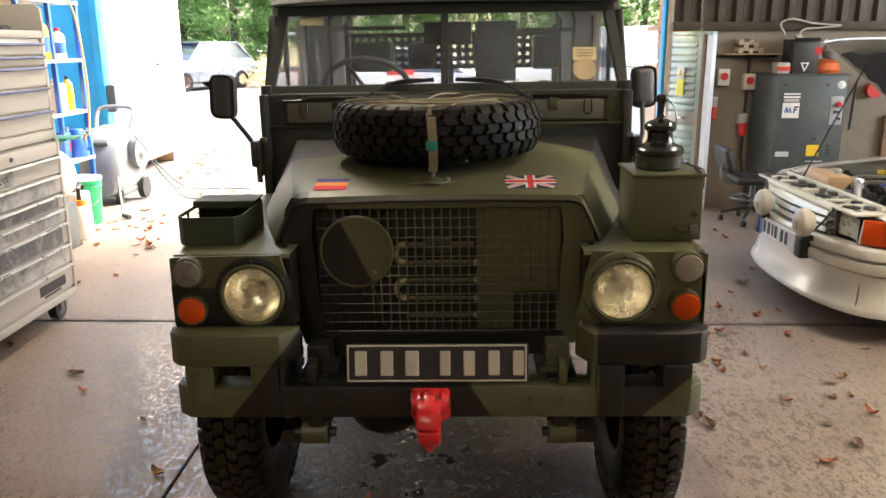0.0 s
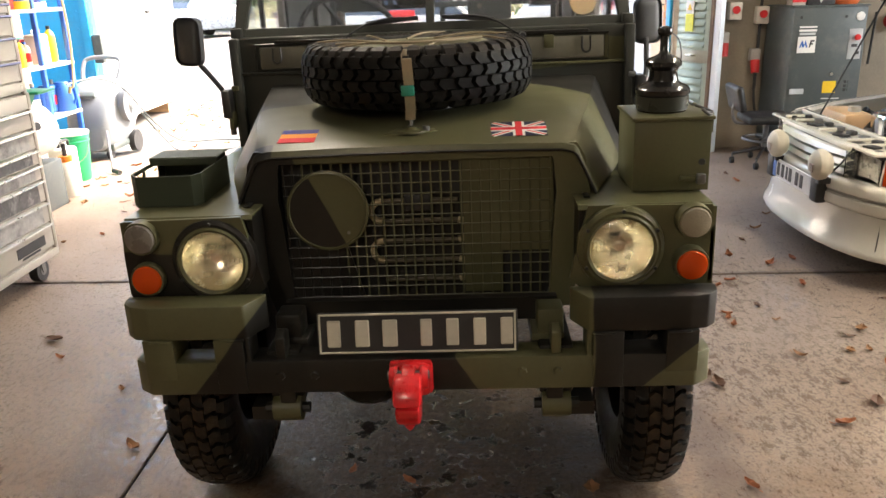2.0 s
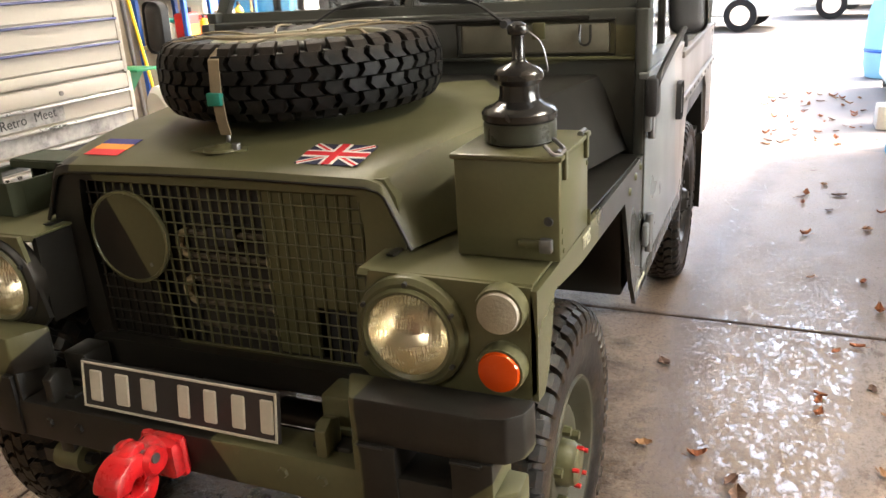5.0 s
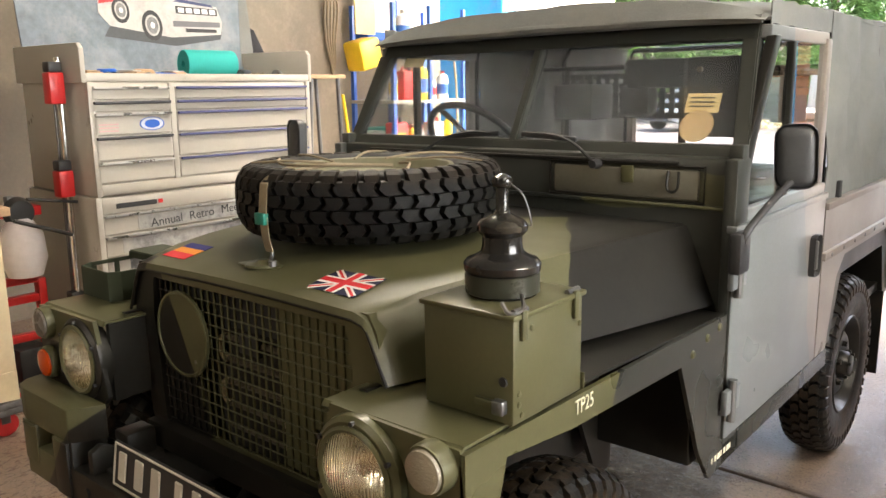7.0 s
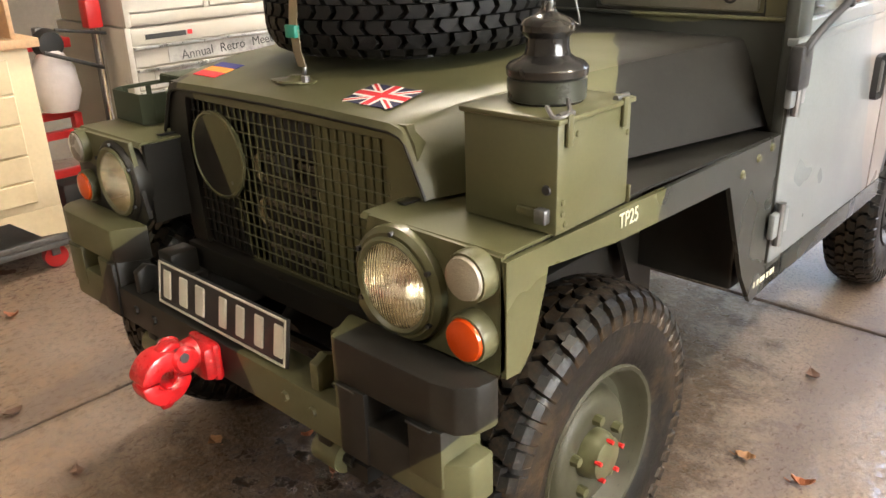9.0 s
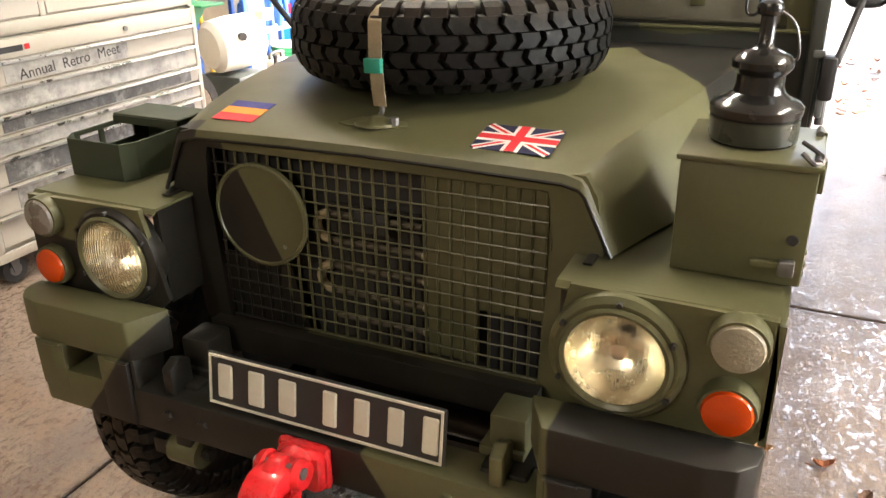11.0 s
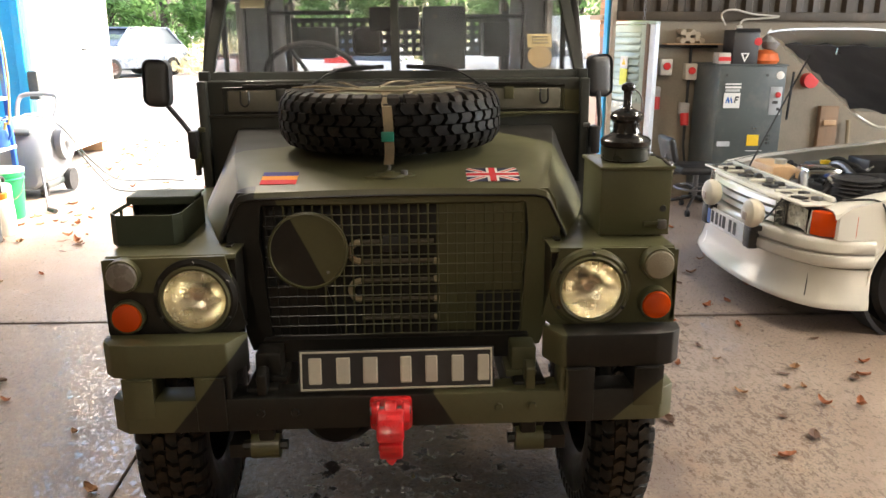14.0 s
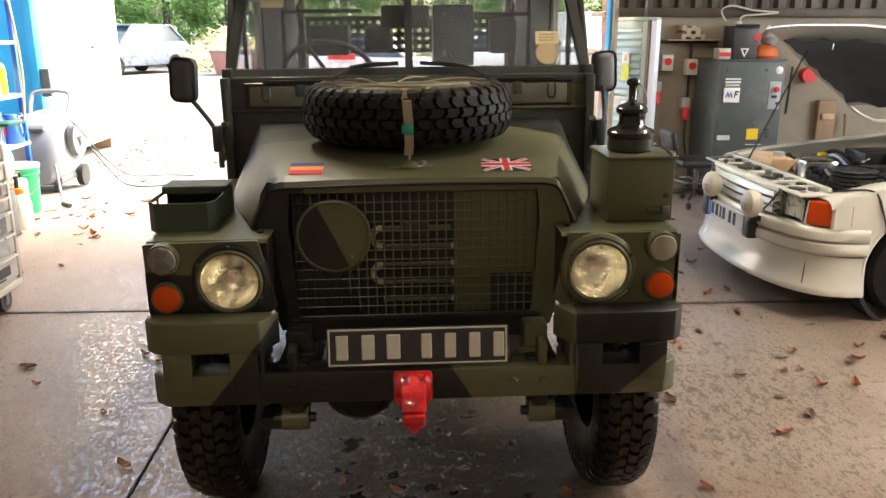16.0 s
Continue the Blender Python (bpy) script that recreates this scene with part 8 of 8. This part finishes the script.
        tw = part("front_wheel", R([(0.18, -0.09), (0.26, -0.095), (0.285, -0.07), (0.29, 0), (0.285, 0.07), (0.26, 0.095), (0.18, 0.09), (0.18, -0.09)], (AX, s * 0.665, 0.29), (0, 1, 0), 36), M_RUBBER, c)
        part("rim", R([(0.18, s * 0.08), (0.16, s * 0.04), (0.06, s * 0.05), (0, s * 0.055)], (AX, s * 0.665, 0.29), (0, 1, 0), 30), M_STEEL, tw)
        part("join_seam", T([(0.085, s * 0.672, 0.372), (0.080, s * 0.683, 0.30), (0.066, s * 0.700, 0.215)], 0.003, 5), M_SHADOW, spo)
    # slatted grille
    gb_ = part("grille_back", B(0.045, 0.06, -0.42, 0.42, 0.535, 0.675), M_BLACKPL, c)
    for k in range(3):
        z = 0.540 + k * 0.046
        rows = [[(-0.050 + 0.11 * (yy / 0.42) ** 2 * 0.42 + dx, yy, z + dz) for dx, dz in ((0.028, 0.0), (0.0, 0.008), (0.012, 0.034), (0.045, 0.038))] for yy in (-0.42, -0.3, -0.15, 0, 0.15, 0.3, 0.42)]
        part("grille_slat", sheet(bmesh.new(), rows, 0.004), M_CARWHITE, gb_)
    # slam panel with its holes and clips
    sl = part("slam_panel", B(0.015, 0.20, -0.66, 0.66, 0.685, 0.700, 0.005), M_CARWHITE, c)
    part("slam_front", B(0.0, 0.014, -0.44, 0.44, 0.672, 0.698, 0.004), M_CARWHITE, sl)
    part("slam_rear", B(0.185, 0.215, -0.62, 0.62, 0.700, 0.728, 0.006), M_CARWHITE, sl)
    for yy in (-0.47, -0.32, 0.0, 0.32, 0.47):
        part("stiffener", B(0.03, 0.185, yy - 0.012, yy + 0.012, 0.700, 0.716, 0.005), M_CARWHITE, sl)
    for k in range(9):
        yy = -0.56 + 0.14 * k
        part("bay_clip", B(0.125, 0.165, yy - 0.028, yy + 0.022, 0.700, 0.722, 0.005, turn=(0, 0, 25 - 6 * k)), M_BLACKPL if k % 2 else M_STEEL, sl)
        part("slot", B(0.05, 0.11, yy + 0.045, yy + 0.085, 0.6995, 0.7012), M_BLACKPL, sl)
    for k, yy in enumerate((-0.58, -0.50, -0.38, -0.27, -0.16, -0.05, 0.06, 0.17, 0.28, 0.38, 0.5, 0.58)):
        if k % 3 == 1:
            part("clip", B(0.05, 0.105, yy - 0.045, yy + 0.03, 0.700, 0.712, 0.003, turn=(0, 0, 20)), M_BLACKPL, sl)
        else:
            part("hole", C((0.075 + 0.05 * (k % 2), yy, 0.6985), (0.075 + 0.05 * (k % 2), yy, 0.7012), 0.020, seg=14), M_BLACKPL, sl)
    # driving lamps in pale covers, plate
    for yy in (-0.37, 0.21):
        sp_ = part("driving_lamp", R([(0, -0.045), (0.05, -0.040), (0.075, -0.022), (0.082, 0.0), (0.078, 0.022), (0.055, 0.050), (0, 0.060)], (-0.112, yy, 0.592), (1, 0, 0), 28), surf("cream_lamp_cover", (0.62, 0.57, 0.46), 0.5, 0, 0.08), c, "round driving lamp in a cream cover")
        part("cover_mark", B(-0.160, -0.1545, yy - 0.03, yy + 0.015, 0.555, 0.60, 0.002, 1), surf("pale_mark", (0.42, 0.34, 0.28), 0.6), sp_)
        part("lamp_bracket", B(-0.115, -0.050, yy - 0.02, yy + 0.02, 0.49, 0.52, 0.004), M_BLACKPL, sp_)
    np_ = part("number_plate", B(-0.098, -0.090, -0.26, 0.26, 0.390, 0.500, 0.002, 1), surf("plate_white", (0.70, 0.70, 0.68), 0.4), c, "white plate with plain dark bars")
    part("blue_strip", B(-0.1005, -0.098, 0.215, 0.258, 0.393, 0.497), M_PURPLE, np_)
    px = 0.20
    for wdt in (0.05, 0.05, 0.03, 0.05, 0.05, 0.05):
        part("bar", B(-0.1002, -0.098, px - wdt * 0.72, px, 0.408, 0.482), M_BLACKPL, np_)
        px -= wdt + (0.04 if abs(px - 0.02) < 0.03 else 0.014)
    for yy in (-0.31, 0.31):
        part("overrider", B(-0.105, -0.040, yy - 0.042, yy + 0.042, 0.375, 0.515, 0.014), M_BLACKPL, c)
    part("black_strap", T(curve([(-0.07, -0.36, 0.52), (-0.03, -0.42, 0.60), (0.02, -0.44, 0.69)]), 0.006, 6), M_BLACKPL, c)
    part("dangling_lead", T(curve([(0.22, -0.66, 0.72), (0.36, -0.765, 0.735), (0.42, -0.785, 0.62), (0.47, -0.79, 0.48), (0.56, -0.785, 0.36), (0.66, -0.77, 0.30)]), 0.006, 6), M_BLACKPL, c)
    # engine bay
    part("bay_floor", B(0.2, 1.42, -0.58, 0.58, 0.30, 0.40), M_BLACKPL, c)
    part("bulkhead", B(1.40, 1.44, -0.75, 0.75, 0.3, 0.88, 0.01), M_CARWHITE, c)
    part("engine_block", B(0.55, 1.05, -0.28, 0.3, 0.4, 0.66, 0.03), M_STEEL, c)
    part("cam_cover", B(0.62, 1.02, -0.14, 0.08, 0.66, 0.735, 0.03), M_BLACKPL, c)
    part("tank", B(0.27, 0.45, 0.22, 0.56, 0.58, 0.755, 0.04), surf("amber_tank", (0.55, 0.36, 0.20), 0.4, 0, 0.12), c)
    part("tank_cap", C((0.36, 0.30, 0.755), (0.36, 0.30, 0.785), 0.035, seg=14), M_WHITE, c)
    for k in range(7):
        part("bellows_ring", R([(0.10, -0.011), (0.135, 0.0), (0.10, 0.011)], (0.52, -0.30, 0.63 + 0.023 * k), (0, 0, 1), 22), surf("grey_rubber", (0.05, 0.048, 0.045), 0.6), c)
    part("bellows_core", C((0.52, -0.30, 0.5), (0.52, -0.30, 0.775), 0.10, seg=18), M_BLACKPL, c)
    part("blue_canister", C((0.70, -0.50, 0.66), (0.84, -0.44, 0.80), 0.06, seg=16), M_BLUE2, c)
    part("battery", B(0.95, 1.25, 0.3, 0.55, 0.5, 0.77, 0.01), M_BLACKPL, c)
    part("alloy_box", B(0.40, 0.62, 0.02, 0.20, 0.62, 0.77, 0.03), M_CHROME, c)
    er = random.Random(5)
    for k in range(40):
        a = Vector((er.uniform(0.28, 1.25), er.uniform(-0.52, 0.52), er.uniform(0.60, 0.72)))
        b = Vector((a.x + er.uniform(-0.3, 0.3), a.y + er.uniform(-0.35, 0.35), er.uniform(0.60, 0.72)))
        b.x, b.y = min(max(b.x, 0.26), 1.3), min(max(b.y, -0.54), 0.54)
        m = (a + b) / 2 + Vector((0, 0, er.uniform(0.03, 0.09)))
        part("bay_hose", T(curve([a, m, b]), er.choice((0.010, 0.015, 0.022)), 8), er.choice((M_BLACKPL, M_BLACKPL, M_BLACKPL, M_GREYMACH, M_DARK, M_STEEL, M_CHROME)), c)
    for x0, y0, w0, z0 in ((0.30, -0.10, 0.14, 0.70), (0.62, 0.32, 0.16, 0.74), (0.88, -0.42, 0.2, 0.76), (1.08, -0.05, 0.16, 0.78), (0.48, 0.28, 0.12, 0.72), (1.1, 0.12, 0.14, 0.80)):
        part("bay_box", B(x0, x0 + w0, y0, y0 + w0 * 1.2, 0.42, z0, 0.02), er.choice((M_BLACKPL, M_GREYMACH)), c)
        part("bay_cap", C((x0 + w0 / 2, y0 + 0.06, z0), (x0 + w0 / 2, y0 + 0.06, z0 + 0.022), 0.03, seg=14), er.choice((M_BLACKPL, M_CHROME, M_YELLOW)), c)
    part("bay_tag", B(0.78, 0.80, -0.30, -0.285, 0.775, 0.79), M_REDP, c)
    # raised bonnet
    lid = bmesh.new()
    hinge, ang, L = Vector((1.06, 0, 1.05)), radians(38.5), 0.85
    def on_lid(u, y, h):
        d = Vector((-math.cos(ang), 0, math.sin(ang)))
        n = Vector((math.sin(ang), 0, math.cos(ang)))
        p = hinge + d * u + n * h
        return (p.x, y, p.z)
    rows = [[on_lid(L * i / 8, -0.72 + 1.44 * j / 12, 0.03 * (1 - ((j - 6) / 6) ** 4) - (0.02 if i == 8 else 0)) for j in range(13)] for i in range(9)]
    bl = part("bonnet", sheet(lid, rows, 0.012), M_CARWHITE, c, "raised white bonnet with a dark padded underside")
    rnd2 = random.Random(3)
    pad = [[on_lid(0.10 + (L - 0.2) * i / 10, -0.60 + 1.2 * j / 10, -0.018 - 0.03 * rnd2.random()) for j in range(11)] for i in range(11)]
    part("insulation_pad", sheet(bmesh.new(), pad, 0.008), M_DARK, bl)
    for s in (-1, 1):
        part("bonnet_flange", T([on_lid(u, s * 0.71, -0.01) for u in (0.02, 0.2, 0.45, 0.65, L)], 0.014, 8), M_CARWHITE, bl)
        part("hinge_arm", T(curve([(1.36, s * 0.62, 0.82), (1.30, s * 0.62, 0.93), (1.16, s * 0.62, 0.95), on_lid(0.04, s * 0.62, -0.05), on_lid(0.2, s * 0.62, -0.02)]), 0.012, 8), M_CARWHITE, bl)
    part("prop_rod", C((0.20, 0.40, 0.71), on_lid(0.66, 0.40, -0.03), 0.006, seg=8), M_BLACKPL, c)
    part("lid_latch", T([on_lid(0.74, -0.02, -0.03), on_lid(0.72, -0.02, -0.07), on_lid(0.68, 0.0, -0.03)], 0.007, 6), M_CHROME, bl)
    # cabin
    part("scuttle", B(1.42, 1.6, -0.76, 0.76, 0.3, 0.90, 0.02), M_CARWHITE, c)
    part("side_body", PR([(1.41, 0.28), (1.41, 0.86), (1.55, 0.90), (3.6, 0.90), (3.75, 0.7), (3.75, 0.3)], 'y', -0.79, -0.76, 0.01), M_CARWHITE, c)
    part("side_body", PR([(1.41, 0.28), (1.41, 0.86), (1.55, 0.90), (3.6, 0.90), (3.75, 0.7), (3.75, 0.3)], 'y', 0.76, 0.79, 0.01), M_CARWHITE, c)
    part("roof", B(2.1, 3.5, -0.62, 0.62, 1.34, 1.38, 0.02), M_CARWHITE, c)
    for s in (-1, 1):
        part("screen_pillar", C((1.5, s * 0.72, 0.88), (2.12, s * 0.60, 1.36), 0.025, seg=8), M_CARWHITE, c)
        part("rear_pillar", C((3.6, s * 0.72, 0.88), (3.45, s * 0.60, 1.36), 0.04, seg=8), M_CARWHITE, c)
        part("rear_wheel", R([(0.19, -0.09), (0.26, -0.095), (0.29, 0), (0.26, 0.095), (0.19, 0.09), (0, 0.08)], (3.1, s * 0.69, 0.29), (0, 1, 0), 30), M_RUBBER, c)
    ws_ = part("windscreen", sheet(bmesh.new(), [[(1.5, -0.70, 0.89), (1.5, 0.70, 0.89)], [(2.12, -0.59, 1.355), (2.12, 0.59, 1.355)]], 0.005), M_GLASS, c)
    ws_.visible_shadow = False


white_car()

# ---------- far yard: hedge, parked cars, heap ----------
def leafmat(name, a, b):
    m, n, l, p = nodes_of(name)
    geo = n.new("ShaderNodeNewGeometry")
    l.new(ramp(n, l, geo.outputs["Random Per Island"], [(0.0, a), (0.6, b), (1.0, tuple(c * 1.5 for c in b))]), p.inputs["Base Color"])
    p.inputs["Roughness"].default_value = 0.55
    return m


M_HEDGE = thin(leafmat("conifer_leaf", (0.15, 0.26, 0.08), (0.24, 0.38, 0.13)), 0.55)
M_BARK = surf("bark", (0.10, 0.075, 0.05), 0.9, 0, 0.3, 8, 40, 0.4)
M_DRY = leafmat("dry_grass", (0.36, 0.30, 0.14), (0.50, 0.43, 0.22))


def conifer(x, y, h, seed):
    rr = random.Random(seed)
    t = thing("conifer_tree", (x, y, 0), "tall dense dark green conifer in the boundary hedge", "tree", "boundary hedge")
    bm = bmesh.new()
    tube(bm, [(x, y, 0), (x + 0.1, y, h * 0.5), (x, y, h * 0.95)], 0.16, 7)
    for k in range(14):
        z = h * (0.05 + 0.9 * k / 14)
        a = rr.uniform(0, 6.28)
        ln = 1.7 * (1 - 0.75 * z / h)
        cyl(bm, (x, y, z), (x + ln * math.cos(a), y + ln * math.sin(a), z + 0.5), 0.05, 0.015, 6)
    part("trunk", bm, M_BARK, t)
    vs, fs = [], []
    for k in range(7500):
        u = rr.random()
        z = h * (0.02 + 0.98 * u)
        rad = (1.75 * (1 - u ** 1.7) + 0.12) * (0.72 + 0.38 * rr.random()) * (1 + 0.18 * math.sin(5 * z + seed))
        a = rr.uniform(0, 2 * math.pi)
        p = Vector((x - 0 + rad * math.cos(a), y + rad * math.sin(a), z))
        d = Vector((math.cos(a), math.sin(a), rr.uniform(-0.2, 0.9))).normalized()
        s = d.cross(Vector((rr.uniform(-1, 1), rr.uniform(-1, 1), 1))).normalized()
        L, w = rr.uniform(0.16, 0.42), rr.uniform(0.05, 0.11)
        i = len(vs)
        vs += [p - s * w, p + d * L * 0.5 - s * w * 0.4 + Vector((0, 0, 0.02)), p + d * L, p + s * w]
        fs.append((i, i + 1, i + 2, i + 3))
    me = bpy.data.meshes.new("crown")
    me.from_pydata([v - Vector((x, y, 0)) for v in vs], [], fs)
    me.materials.append(M_HEDGE)
    o = new("crown", me)
    o.parent = t


for k, (x, y, h) in enumerate(((-17.5, 35, 7.5), (-14.8, 34.4, 8.2), (-12.2, 35, 7.6), (-9.8, 34.4, 8.6), (-7.4, 35, 7.9), (-5.0, 34.6, 8.3), (-2.6, 35.2, 7.4), (-0.2, 35, 7.9), (2.4, 34.7, 7.2), (5.0, 35, 7.8), (7.6, 35.4, 8.1), (10.4, 35, 7.7), (13.2, 35.3, 8.0))):
    conifer(x, y, h, k + 11)


def dry_heap(x, y, w, h, seed, name, label):
    rr = random.Random(seed)
    vs, fs = [], []
    for k in range(1500):
        a, r = rr.uniform(0, 2 * math.pi), math.sqrt(rr.random())
        p = Vector((x + w * r * math.cos(a), y + 0.6 * w * r * math.sin(a), h * (1 - r * r) * rr.uniform(0.3, 1)))
        d = Vector((rr.uniform(-1, 1), rr.uniform(-1, 1), rr.uniform(-0.1, 1))).normalized() * rr.uniform(0.15, 0.55)
        s = d.orthogonal().normalized() * 0.02
        i = len(vs)
        vs += [p - s, p + s, p + d]
        fs.append((i, i + 1, i + 2))
    me = bpy.data.meshes.new(name)
    me.from_pydata(vs, [], fs)
    me.materials.append(M_DRY)
    tagged(new(name, me), label, "brush", kind="stuff")


dry_heap(-6.3, 29.5, 1.9, 1.5, 2, "brushwood_heap", "pale heap of cut branches and dry brush")
dry_heap(0.5, 31.5, 3.2, 2.6, 3, "brushwood_heap", "tall tangle of dry straw-coloured brush")
rbx = thing("rubble_skip", (-5.6, 27.5, 0), "rusty red metal skip beside the brushwood", "skip")
part("tub", PR([(-6.2, 0.0), (-4.9, 0.0), (-4.7, 0.75), (-6.4, 0.75)], 'y', 27.0, 28.2, 0.02), surf("rust_red", (0.30, 0.13, 0.09), 0.8, 0, 0.3), rbx)
part("rim", B(-6.42, -4.68, 26.97, 27.05, 0.72, 0.80, 0.01), M_STEEL, rbx)


def yard_car(name, label, x, y, rz, mat, hgt=1.5):
    c = thing(name, (x, y, 0), label, "car", "parked cars in the yard", turn=(0, 0, rz))
    HOME[c] = Matrix()
    s = hgt / 1.5
    low = [(-2.1, 0.35), (-2.15, 0.62), (-2.0, 0.84 * s), (-1.0, 0.95 * s), (1.9, 0.98 * s), (2.1, 0.85 * s), (2.12, 0.4), (1.8, 0.28), (-1.8, 0.28)]
    b = part("body", PR(low, 'y', -0.86, 0.86, 0.06), mat, c)
    secs = []
    for yy, k in ((-0.78, 1.0), (0.78, 1.0)):
        secs.append([(px, yy * (0.82 if pz > 1.1 * s else 1.0), pz) for px, pz in ((-1.05, 0.94 * s), (-0.35, 1.44 * s), (0.2, 1.5 * s), (1.3, 1.48 * s), (1.85, 0.97 * s))])
    part("cabin", loft(bmesh.new(), secs), M_CARGLASS, c)
    part("roof", B(-0.4, 1.4, -0.66, 0.66, 1.46 * s, 1.52 * s, 0.03), mat, c)
    for sy in (-1, 1):
        for x0, x1 in ((-1.05, -0.38), (1.9, 1.35)):
            part("pillar", C((x0, sy * 0.8, 0.95 * s), (x1, sy * 0.66, 1.48 * s), 0.04, seg=8), mat, c)
        for wx in (-1.35, 1.3):
            w = part("wheel", C((wx, sy * 0.70, 0.31), (wx, sy * 0.88, 0.31), 0.31, seg=24), M_RUBBER, c)
            part("hubcap", C((wx, sy * 0.881, 0.31), (wx, sy * 0.89, 0.31), 0.19, seg=18), M_CHROME, w)
        part("headlight", B(-2.16, -2.08, sy * 0.42, sy * 0.78, 0.62, 0.76, 0.02), M_CHROME, c)
    part("grille", B(-2.165, -2.12, -0.38, 0.38, 0.62, 0.74, 0.01), M_BLACKPL, c)
    part("bumper", B(-2.22, -2.08, -0.84, 0.84, 0.36, 0.54, 0.04), M_BLACKPL if mat is not M_CARWHITE else mat, c)


M_CARGLASS = surf("car_window", (0.05, 0.06, 0.07), 0.06, 0, 0.1)
M_CARGREY = surf("grey_blue_car_paint", (0.13, 0.155, 0.185), 0.3, 0.2, 0.06, coat=0.5)
yard_car("parked_estate", "dark grey-blue estate car parked in the yard", -9.4, 28.2, 62, M_CARGREY, 1.6)
yard_car("parked_saloon", "white saloon car parked behind the vehicle", 3.4, 21.5, 176, M_CARWHITE, 1.45)
yard_car("parked_hatchback", "white and red hatchback parked in the yard", -0.9, 19.0, 172, M_CARWHITE, 1.42)
part("red_tail_panel", B(-1.7, -1.1, 17.9, 17.94, 0.86, 1.02, 0.01), M_REDP, None).parent = None
bpy.data.objects["red_tail_panel"].parent = bpy.data.objects["parked_hatchback"]
bpy.data.objects["red_tail_panel"].matrix_parent_inverse = pose(-0.9, 19.0, 0, 0, 0, 172).inverted()
vn = thing("white_van", (3.6, 24.5, 0), "white panel van parked far back in the yard", "van")
part("body", PR([(1.8, 0.35), (1.8, 1.0), (2.5, 1.25), (3.0, 1.95), (6.3, 2.0), (6.4, 0.35)], 'y', 23.8, 25.5, 0.05), M_CARWHITE, vn)
part("side_window", PR([(2.6, 1.28), (3.05, 1.85), (3.6, 1.85), (3.6, 1.28)], 'y', 23.78, 23.80), M_CARGLASS, vn)
for wx in (2.6, 5.6):
    part("wheel", C((wx, 23.75, 0.32), (wx, 23.98, 0.32), 0.32, seg=22), M_RUBBER, vn)

# ---------- fallen leaves ----------
LEAFM = [surf("brown_leaf", (0.30, 0.155, 0.07), 0.85, 0, 0.3, 30, 90, 0.1), surf("red_leaf", (0.34, 0.12, 0.05), 0.8, 0, 0.3, 30, 90, 0.1), surf("dark_wet_leaf", (0.11, 0.055, 0.03), 0.8, 0, 0.3, 30, 90, 0.1)]
LEAVES = []
lr = random.Random(21)
for k in range(6):
    L, w, up = lr.uniform(0.045, 0.075), lr.uniform(0.014, 0.026), lr.uniform(0.006, 0.022)
    rows = []
    for i in range(6):
        u = i / 5
        hw = w * math.sin(math.pi * (0.06 + 0.9 * u)) * (0.8 + 0.35 * ((i + k) % 2))
        z = 0.004 + up * (abs(u - 0.5) * 2) ** 2 * (1 if k % 2 else 0.4)
        rows.append([(L * (u - 0.5), -hw, z + up * 0.6), (L * (u - 0.5), 0, z), (L * (u - 0.5), hw, z + up * 0.5)])
    bm = sheet(bmesh.new(), rows)
    cyl(bm, (-L * 0.5, 0, 0.006), (-L * 0.78, 0.004, 0.012), 0.0012, seg=4)
    me = bpy.data.meshes.new("leaf")
    bm.to_mesh(me)
    bm.free()
    me.materials.append(LEAFM[k % 3])
    LEAVES.append(me)
ZONES = [(-3.3, -2.35, 5.0, 7.5, 46), (1.3, 2.6, 2.6, 7.2, 44), (-3.6, -0.95, 0.6, 4.2, 16), (0.95, 2.3, 2.2, 4.2, 11), (-3.2, -0.9, 1.2, 4.4, 14), (-0.8, 0.9, 1.6, 2.6, 7), (-3.2, -1.0, 7.5, 9.5, 30), (1.0, 2.0, 7.8, 10.5, 60), (-3.8, -3.0, 8.4, 11.8, 40), (0.78, 1.15, 2.9, 4.0, 5)]
for x0, x1, y0, y1, cnt in ZONES:
    for k in range(cnt):
        ob = new("fallen_leaf", LEAVES[lr.randrange(6)])
        ob.matrix_basis = pose(lr.uniform(x0, x1), lr.uniform(y0, y1), 0.0 if y1 < 7.7 else -0.008, lr.uniform(-6, 6), lr.uniform(-6, 6), lr.uniform(0, 360))
        sc = lr.uniform(0.7, 1.5)
        ob.scale = (sc, sc, sc)
        tagged(ob, "curled brown fallen leaf lying on the concrete", "leaf", "fallen leaves")
